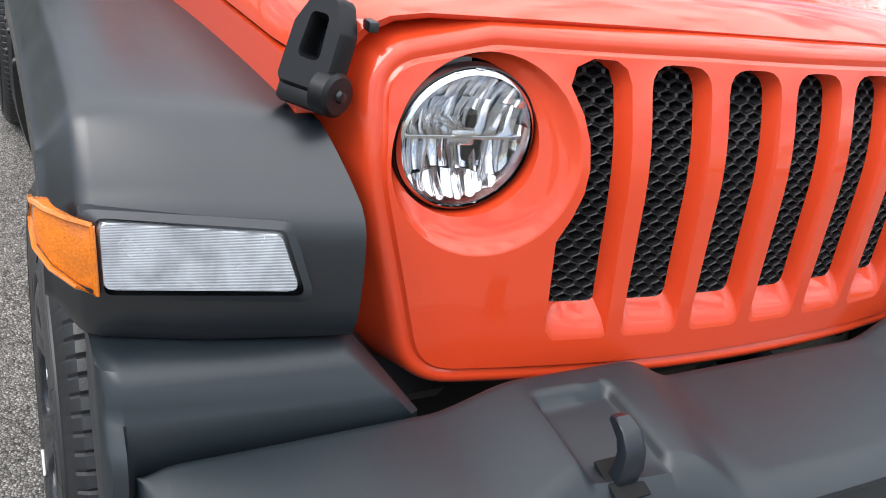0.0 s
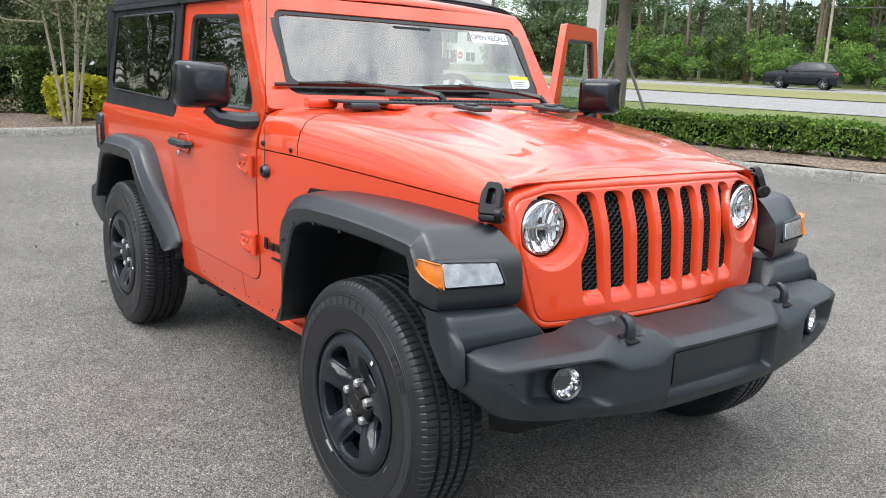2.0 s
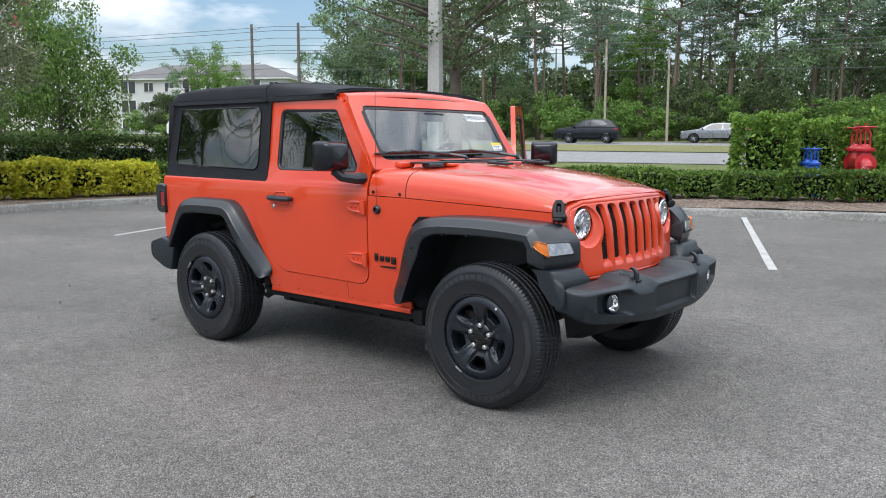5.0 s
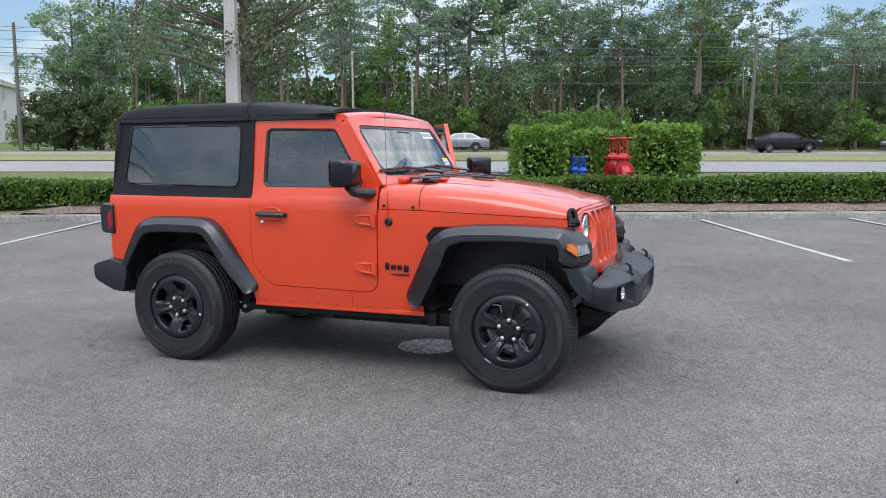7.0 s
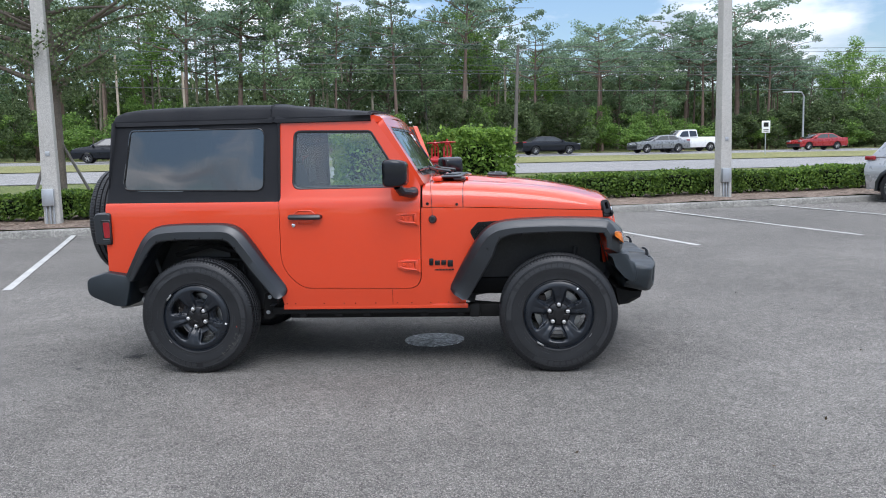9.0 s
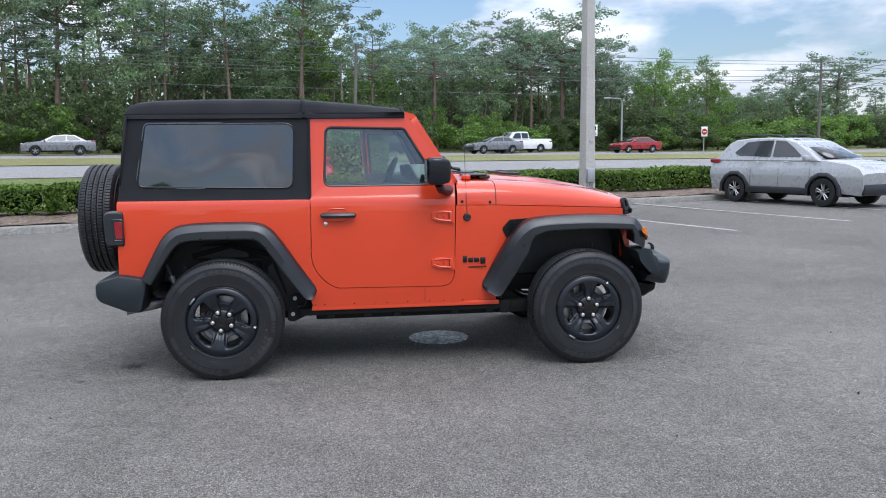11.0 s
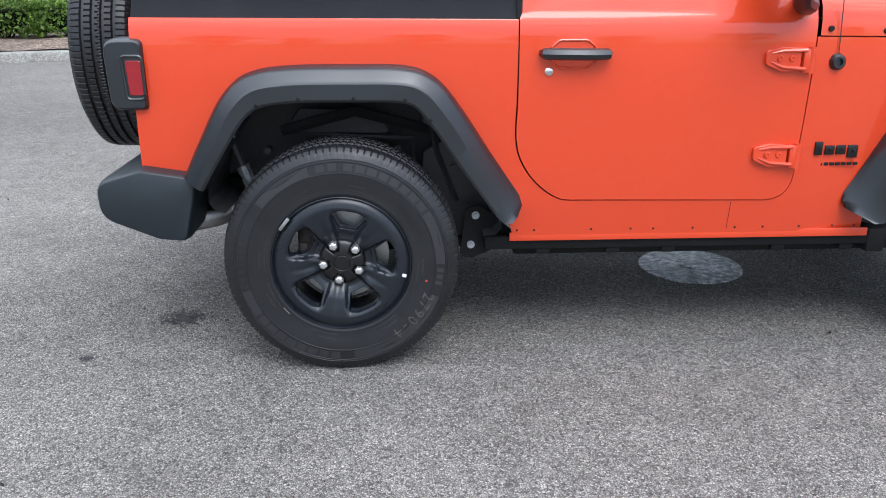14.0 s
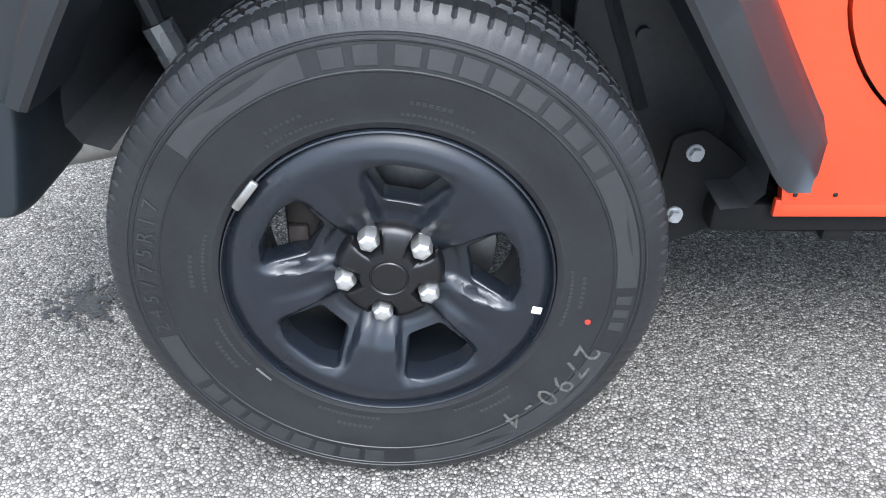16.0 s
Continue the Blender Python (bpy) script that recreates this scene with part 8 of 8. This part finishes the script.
def road_sign(x, y, label, red):
    z = 1.1
    t = thing("road_sign", (x, y, 0.6), 10, label, "sign")
    part("post", tubed([(0, 0, 0), (0, 0, 2.6)], 0.035, 6), GALV, t)
    b = part("sign_plate", boxed(0, -0.05, 2.2, 0.62, 0.02, 0.85, 0.004), WHITE, t)
    if red:
        bm = lathed([(0.0, -0.02), (0.27, -0.02), (0.27, -0.012)], 24, "y")
        bmesh.ops.translate(bm, vec=(0, -0.05, 2.18), verts=bm.verts[:])
        part("sign_face", bm, RED, b)
        part("print", boxed(0, -0.076, 2.18, 0.36, 0.006, 0.08), WHITE, b)
    else:
        part("print", boxed(0, -0.064, 2.36, 0.36, 0.006, 0.30), BADGE, b)
        part("print", boxed(0, -0.064, 2.0, 0.4, 0.006, 0.05), BADGE, b)
        part("print", boxed(0, -0.064, 1.9, 0.36, 0.006, 0.05), BADGE, b)
    return t


road_sign(20.4, 54.2, "white prohibition sign on the median", False)
road_sign(33.1, 62.6, "red no-entry sign on the median", True)
q = W(-36, 36)
road_sign(q.x, q.y, "small red and white roadside sign", True)

# railing by the island
rail = thing("railing", label="low galvanised steel railing", category="railing")
a, b = Vector((-19.5, 7.6, 0.15)), Vector((-15.9, 11.4, 0.15))
for k in range(5):
    q = a + (b - a) * k / 4
    part("post", tubed([q, q + Vector((0, 0, 0.95))], 0.028, 8), GALV, rail)
part("rail", tubed([a + Vector((0, 0, 0.95)), b + Vector((0, 0, 0.95))], 0.03, 8), GALV, rail)


# ---- apartment house beyond the road ----
def apartment():
    t = thing("apartment_building", W(-80, 90, 0) + Vector((0, 0, -0.6)), 18.5 + 14, "white three-storey apartment house with grey hipped roof", "building")
    L, D, H = 26.0, 13.0, 8.3
    part("wall", boxed(0, 0, H / 2, L, D, H), STUCCO, t)
    rows = [[(x * (L / 2 + 0.6), y * (D / 2 + 0.6), H) for x, y in ((-1, -1), (1, -1), (1, 1), (-1, 1))], [(x * (L / 2 - 5.2), y * 0.3, H + 2.4) for x, y in ((-1, -1), (1, -1), (1, 1), (-1, 1))]]
    part("roof", loft(rows), ROOFING, t, "grey shingle hipped roof", sharp=20)
    part("fascia", boxed(0, 0, H - 0.12, L + 1.1, D + 1.1, 0.24), WHITE, t)
    for s in range(3):
        for k in range(8):
            x = -L / 2 + 2.0 + k * 3.15
            z = 1.5 + s * 2.75
            # every third bay is a screened porch
            porch = k % 3 == 0
            w, h = (2.4, 1.95) if porch else (1.5, 1.45)
            wn = part("window", boxed(x, -D / 2 - 0.02, z, w, 0.10, h, 0.02), WHITE, t, "white porch frame" if porch else "white window frame")
            for dx in (-w * 0.24, w * 0.24):
                part("pane", boxed(x + dx, -D / 2 - 0.075, z, w * 0.42, 0.02, h - 0.2), DARKGLASS, wn, "dark glass")
        for k in (2, 5):
            x = -L / 2 + 3.6 + k * 3.15
            bl = part("balcony", boxed(x, -D / 2 - 0.6, 0.3 + s * 2.75, 2.6, 1.2, 0.15, 0.02), WHITE, t)
            part("railing", boxed(x, -D / 2 - 1.15, 0.85 + s * 2.75, 2.6, 0.05, 0.9), STUCCO, bl)
        for y in (-3, 3):
            wn = part("window", boxed(L / 2 + 0.02, y, 1.5 + s * 2.75, 0.1, 1.5, 1.45, 0.02), WHITE, t)
            part("pane", boxed(L / 2 + 0.075, y, 1.5 + s * 2.75, 0.02, 1.25, 1.25), DARKGLASS, wn)
    return t


apartment()


# ---- other vehicles ----
def vehicle(name, label, at, rz, paint, L, H, wb, rear, shape, W_=1.84, wheel_r=0.33, cladding=False, category="car"):
    """x forward from the rear axle. shape: outline of body and of glass, in metres."""
    t = thing(name, at, rz, label, category)
    body, cabin, glass_ = shape
    hw = W_ / 2
    def arch_pts(cx, r):
        return [(cx + r * math.cos(a), 0.34 + r * math.sin(a)) for a in (radians(d) for d in range(0, 181, 20))]
    low = 0.30
    outline = [(-rear + 0.05, low)] + [(x, max(z, low)) for x, z in arch_pts(0, wheel_r + 0.06)[::-1]] + [(x, max(z, low)) for x, z in arch_pts(wb, wheel_r + 0.06)[::-1]] + [(L - rear - 0.08, low)] + body
    def half(z):
        return lerp([(0.3, hw - 0.06), (0.5, hw - 0.012), (0.72, hw), (0.90, hw - 0.022), (1.02, hw - 0.06), (1.25, hw - 0.12)], z)
    rows = []
    for f, k in ((-1, 0.0), (-0.94, 0.018), (-0.8, 0.034), (-0.4, 0.045), (0.4, 0.045), (0.8, 0.034), (0.94, 0.018), (1, 0.0)):
        rows.append([(x, f * half(z), z + (k if z > 0.75 else 0)) for x, z in outline])
    bm = bmesh.new()
    quads(bm, rows, True)
    bmesh.ops.recalc_face_normals(bm, faces=bm.faces[:])
    shell = part("body", bm, paint, t, sharp=40)
    xs = [-rear + L * i / 14 for i in range(1, 14)]
    for s in (-1, 1):
        side = plate(outline, (), lambda a, b, s=s: (a, s * half(b), b), [0.4, 0.5, 0.6, 0.66, 0.72, 0.78, 0.84, 0.90, 0.96, 1.02, 1.1], xs)
        part("side_panel", outward(side, (0, s, 0)), paint, shell, sharp=60)
    zb, zr = min(z for x, z in cabin), max(z for x, z in cabin)
    rows = []
    for y, ins in ((-1, 0), (1, 0)):
        rows.append([(x, y * (hw - 0.05 - 0.20 * (z - zb) / (zr - zb)), z) for x, z in cabin])
    cab = part("cabin", loft(rows), paint, t, sharp=35, bevel=0.04)
    for s in (-1, 1):
        for pane in glass_:
            bm = prism(rounded(pane, 0.03, 3), lambda a, b, d, s=s: (a, s * (hw - 0.044 - 0.20 * (b - zb) / (zr - zb) + d), b), 0.012)
            part("side_window", bm, DARKGLASS, cab, "dark side glass")
    bmw = bmesh.new()
    fr, rrp = max(cabin, key=lambda p: p[0]), max((p for p in cabin if p[1] > zr - 0.1), key=lambda p: p[0])
    f = [(fr[0] - 0.05, 0.62, fr[1] + 0.06), (rrp[0] + 0.04, 0.52, rrp[1] - 0.05)]
    quads(bmw, [[(x + 0.045, -y, z + 0.03) for x, y, z in f], [(x + 0.045, y, z + 0.03) for x, y, z in f]])
    part("windscreen", bmw, DARKGLASS, cab, "dark windscreen", solid=0.01)
    for x in (0, wb):
        for s in (-1, 1):
            bm = lathed([(0.20, -0.10), (0.24, -0.11), (wheel_r - 0.02, -0.10), (wheel_r, -0.07), (wheel_r, 0.07), (wheel_r - 0.02, 0.10), (0.2, 0.10)], 28)
            bmesh.ops.transform(bm, matrix=pose(x, s * (hw - 0.11), wheel_r, 0, 0, 0 if s < 0 else 180), verts=bm.verts[:])
            wh = part("wheel", bm, RUBBER, t, "black tyre")
            bm = bmesh.new()
            lathe(bm, [(0.0, -0.07), (0.05, -0.085), (0.06, -0.06)], 16)
            lathe(bm, [(0.205, -0.095), (0.225, -0.10), (0.225, -0.08), (0.2, -0.02)], 28)
            for k in range(10):
                a = 2 * math.pi * k / 10
                tube(bm, [(0.04 * math.cos(a), -0.075, 0.04 * math.sin(a)), (0.212 * math.cos(a + 0.12 * (-1) ** k), -0.088, 0.212 * math.sin(a + 0.12 * (-1) ** k))], 0.016, 4)
            bmesh.ops.transform(bm, matrix=pose(x, s * (hw - 0.11), wheel_r, 0, 0, 0 if s < 0 else 180), verts=bm.verts[:])
            part("alloy_rim", bm, ALU, wh, "grey spoked alloy rim")
            bm = lathed([(0.0, 0.0), (0.2, 0.0)], 20)
            bmesh.ops.transform(bm, matrix=pose(x, s * (hw - 0.14), wheel_r), verts=bm.verts[:])
            part("brake", bm, LINER, wh)
            if cladding:
                arc = [(wheel_r + 0.055, wheel_r + 0.15, radians(d)) for d in (-8, 20, 48, 75, 105, 132, 160, 188)]
                rows = [[(x + q * math.cos(a), s * (hw + e), 0.34 + q * math.sin(a)) for q, e in ((r0, -0.06), (r0, 0.012), (r0 + 0.02, 0.022), (r1 - 0.02, 0.016), (r1, 0.004), (r1, -0.06))] for r0, r1, a in arc]
                part("arch_trim", loft(rows), TRIM, t, "black wheel-arch cladding", sharp=30)
    part("underside", boxed(wb / 2, 0, 0.36, wb + 1.1, W_ - 0.35, 0.22), LINER, t)
    for s in (-1, 1):
        part("tail_lamp", boxed(-rear + 0.15, s * (hw - (0.085 if cladding else 0.10)), 1.10 if cladding else 0.98, 0.30, 0.16, 0.11, 0.03), REDLENS, t, "red tail lamp")
        part("headlamp", boxed(L - rear - 0.16, s * (hw - 0.20), 0.78, 0.26, 0.34, 0.12, 0.03), FROST, t, "clear headlamp")
        m = part("mirror", boxed(fr[0] - 0.35, s * (hw + 0.07), fr[1] + 0.10, 0.12, 0.18, 0.13, 0.03), paint, t)
        for x in (wb * 0.28, wb * 0.62):
            part("door_handle", boxed(x, s * (hw + 0.012), fr[1] - (0.0 if cladding else 0.10), 0.19, 0.04, 0.035, 0.012), CHROME if cladding else paint, t)
        for x in (0.52, wb * 0.52, wb * 0.86):
            part("door_seam", boxed(x, s * (hw - 0.001), 0.68, 0.004, 0.004, 0.54), LINER, t)
        if cladding:
            part("sill_trim", boxed(wb / 2, s * (hw - 0.01), 0.37, wb - 0.85, 0.07, 0.16, 0.02), TRIM, t, "black sill cladding")
            part("roof_rail", tubed([(cabin[0][0] + 0.45, s * 0.60, zr + 0.02), (cabin[0][0] + 0.6, s * 0.60, zr + 0.075), (rrp[0] - 0.35, s * 0.60, zr + 0.06), (rrp[0] - 0.15, s * 0.60, zr)], 0.018, 6), TRIM, t)
    for x, c in ((-rear + 0.02, TRIM), (L - rear - 0.06, TRIM)):
        part("bumper", boxed(x, 0, 0.44, 0.14, W_ - 0.16, 0.26, 0.04), c, t, "black lower bumper")
    return t


SUV = ([(3.72, 0.48), (3.74, 0.78), (3.62, 0.93), (3.36, 1.02), (2.62, 1.11), (-0.66, 1.14), (-0.82, 1.06), (-0.86, 0.80), (-0.80, 0.50)], [(-0.78, 1.10), (2.62, 1.08), (2.20, 1.34), (1.78, 1.57), (1.45, 1.66), (0.9, 1.70), (0.3, 1.69), (-0.16, 1.645), (-0.34, 1.57), (-0.58, 1.30)], [[(-0.10, 1.31), (0.26, 1.585), (0.62, 1.615), (1.08, 1.625), (1.08, 1.205), (0.06, 1.245)], [(1.16, 1.205), (1.16, 1.625), (1.46, 1.60), (1.70, 1.46), (2.04, 1.215)]])
SEDAN = ([(3.70, 0.48), (3.68, 0.70), (3.40, 0.86), (2.55, 0.95), (-0.70, 1.00), (-1.02, 0.95), (-1.06, 0.55)], [(-0.55, 0.96), (2.55, 0.94), (1.65, 1.38), (0.9, 1.44), (0.25, 1.40)], [[(-0.15, 1.04), (0.30, 1.32), (0.78, 1.36), (0.78, 1.03)], [(0.86, 1.03), (0.86, 1.36), (1.55, 1.31), (2.1, 1.02)]])
PICKUP = ([(4.75, 0.55), (4.74, 1.02), (4.55, 1.14), (3.45, 1.20), (-1.15, 1.20), (-1.20, 1.0), (-1.22, 0.6)], [(1.15, 1.16), (3.42, 1.16), (2.75, 1.82), (2.1, 1.88), (1.25, 1.86)], [[(1.30, 1.28), (1.32, 1.74), (1.98, 1.76), (1.98, 1.26)], [(2.08, 1.26), (2.08, 1.76), (2.62, 1.72), (3.02, 1.26)]])
vehicle("parked_car", "silver crossover parked in a bay beside the hedge", (12.36, 15.07, 0.0), -68.7, SILVER, 4.6, 1.69, 2.69, 0.86, SUV, 1.855, 0.355, True)


def on_road(u, v):
    return W(u, v, 0.035)


vehicle("passing_car", "grey sedan on the far carriageway", on_road(-3.9, 46.0), 198.5, GREY_CAR, 4.8, 1.45, 2.8, 1.06, SEDAN)
vehicle("passing_car", "dark crossover on the far carriageway", on_road(-12.5, 43.0), 198.5, BLACK_CAR, 4.6, 1.69, 2.69, 0.86, SUV)
vehicle("passing_car", "white pickup truck on the far carriageway", on_road(34.6, 46.8), 198.5, WHITE_CAR, 5.97, 1.9, 3.55, 1.22, PICKUP, 1.95, 0.39)
vehicle("passing_car", "black sedan on the far carriageway", on_road(17.2, 43.2), 18.5, BLACK_CAR, 4.8, 1.45, 2.8, 1.06, SEDAN)
vehicle("passing_car", "dark red sedan on the far carriageway", on_road(44.8, 43.5), 198.5, RED_CAR, 4.8, 1.45, 2.8, 1.06, SEDAN)


vehicle("passing_car", "mid-grey sedan ahead of a white pickup on the far carriageway", on_road(29.6, 43.4), 198.5, GREY_CAR, 4.8, 1.45, 2.8, 1.06, SEDAN)


def lorry():
    p = on_road(-48.6, 46.5)
    t = thing("lorry", p, 198.5, "white lorry tractor with blue flank graphics", "truck")
    side = rounded([(0.0, 0.55), (0.0, 3.9), (0.4, 4.05), (1.9, 3.75), (2.75, 2.75), (2.95, 1.95), (4.6, 1.65), (4.85, 1.3), (4.85, 0.5)], 0.15, 4)
    part("cab", loft([[(x, y, z) for x, z in side] for y in (-1.2, -1.1, 1.1, 1.2)]), WHITE_CAR, t, bevel=0.05)
    for s in (-1, 1):
        part("side_window", prism(rounded([(1.7, 1.95), (1.7, 2.6), (2.3, 2.65), (2.75, 2.0)], 0.06, 3), lambda a, b, d, s=s: (a, s * (1.2 + d), b), 0.02), DARKGLASS, t, "dark cab glass")
        part("sleeper_window", boxed(0.9, s * 1.21, 2.35, 0.5, 0.03, 0.45, 0.05), DARKGLASS, t)
        part("graphic", prism(rounded([(-0.0, 0.9), (0.0, 1.8), (1.2, 1.25), (3.4, 1.0), (3.4, 0.85)], 0.05, 3), lambda a, b, d, s=s: (a, s * (1.205 + d), b), 0.01), BLUE_CAR, t, "blue painted swoosh")
        for x in (-3.2, -2.0, 4.0):
            bm = lathed([(0.0, -0.13), (0.26, -0.12), (0.30, -0.15), (0.5, -0.15), (0.52, 0.0), (0.5, 0.15), (0.0, 0.15)], 28)
            bmesh.ops.transform(bm, matrix=pose(x, s * 1.05, 0.52, 0, 0, 0 if s < 0 else 180), verts=bm.verts[:])
            part("wheel", bm, RUBBER, t)
    part("fairing", boxed(-0.45, 0, 2.2, 0.7, 2.4, 3.0, 0.1), WHITE_CAR, t)
    part("chassis", boxed(-2.2, 0, 0.9, 4.2, 0.9, 0.3, 0.02), LINER, t)
    part("windscreen", boxed(2.62, 0, 2.35, 0.06, 1.9, 0.85, 0.02, Matrix.Rotation(radians(-22), 4, "Y")), DARKGLASS, t)
    return t


lorry()
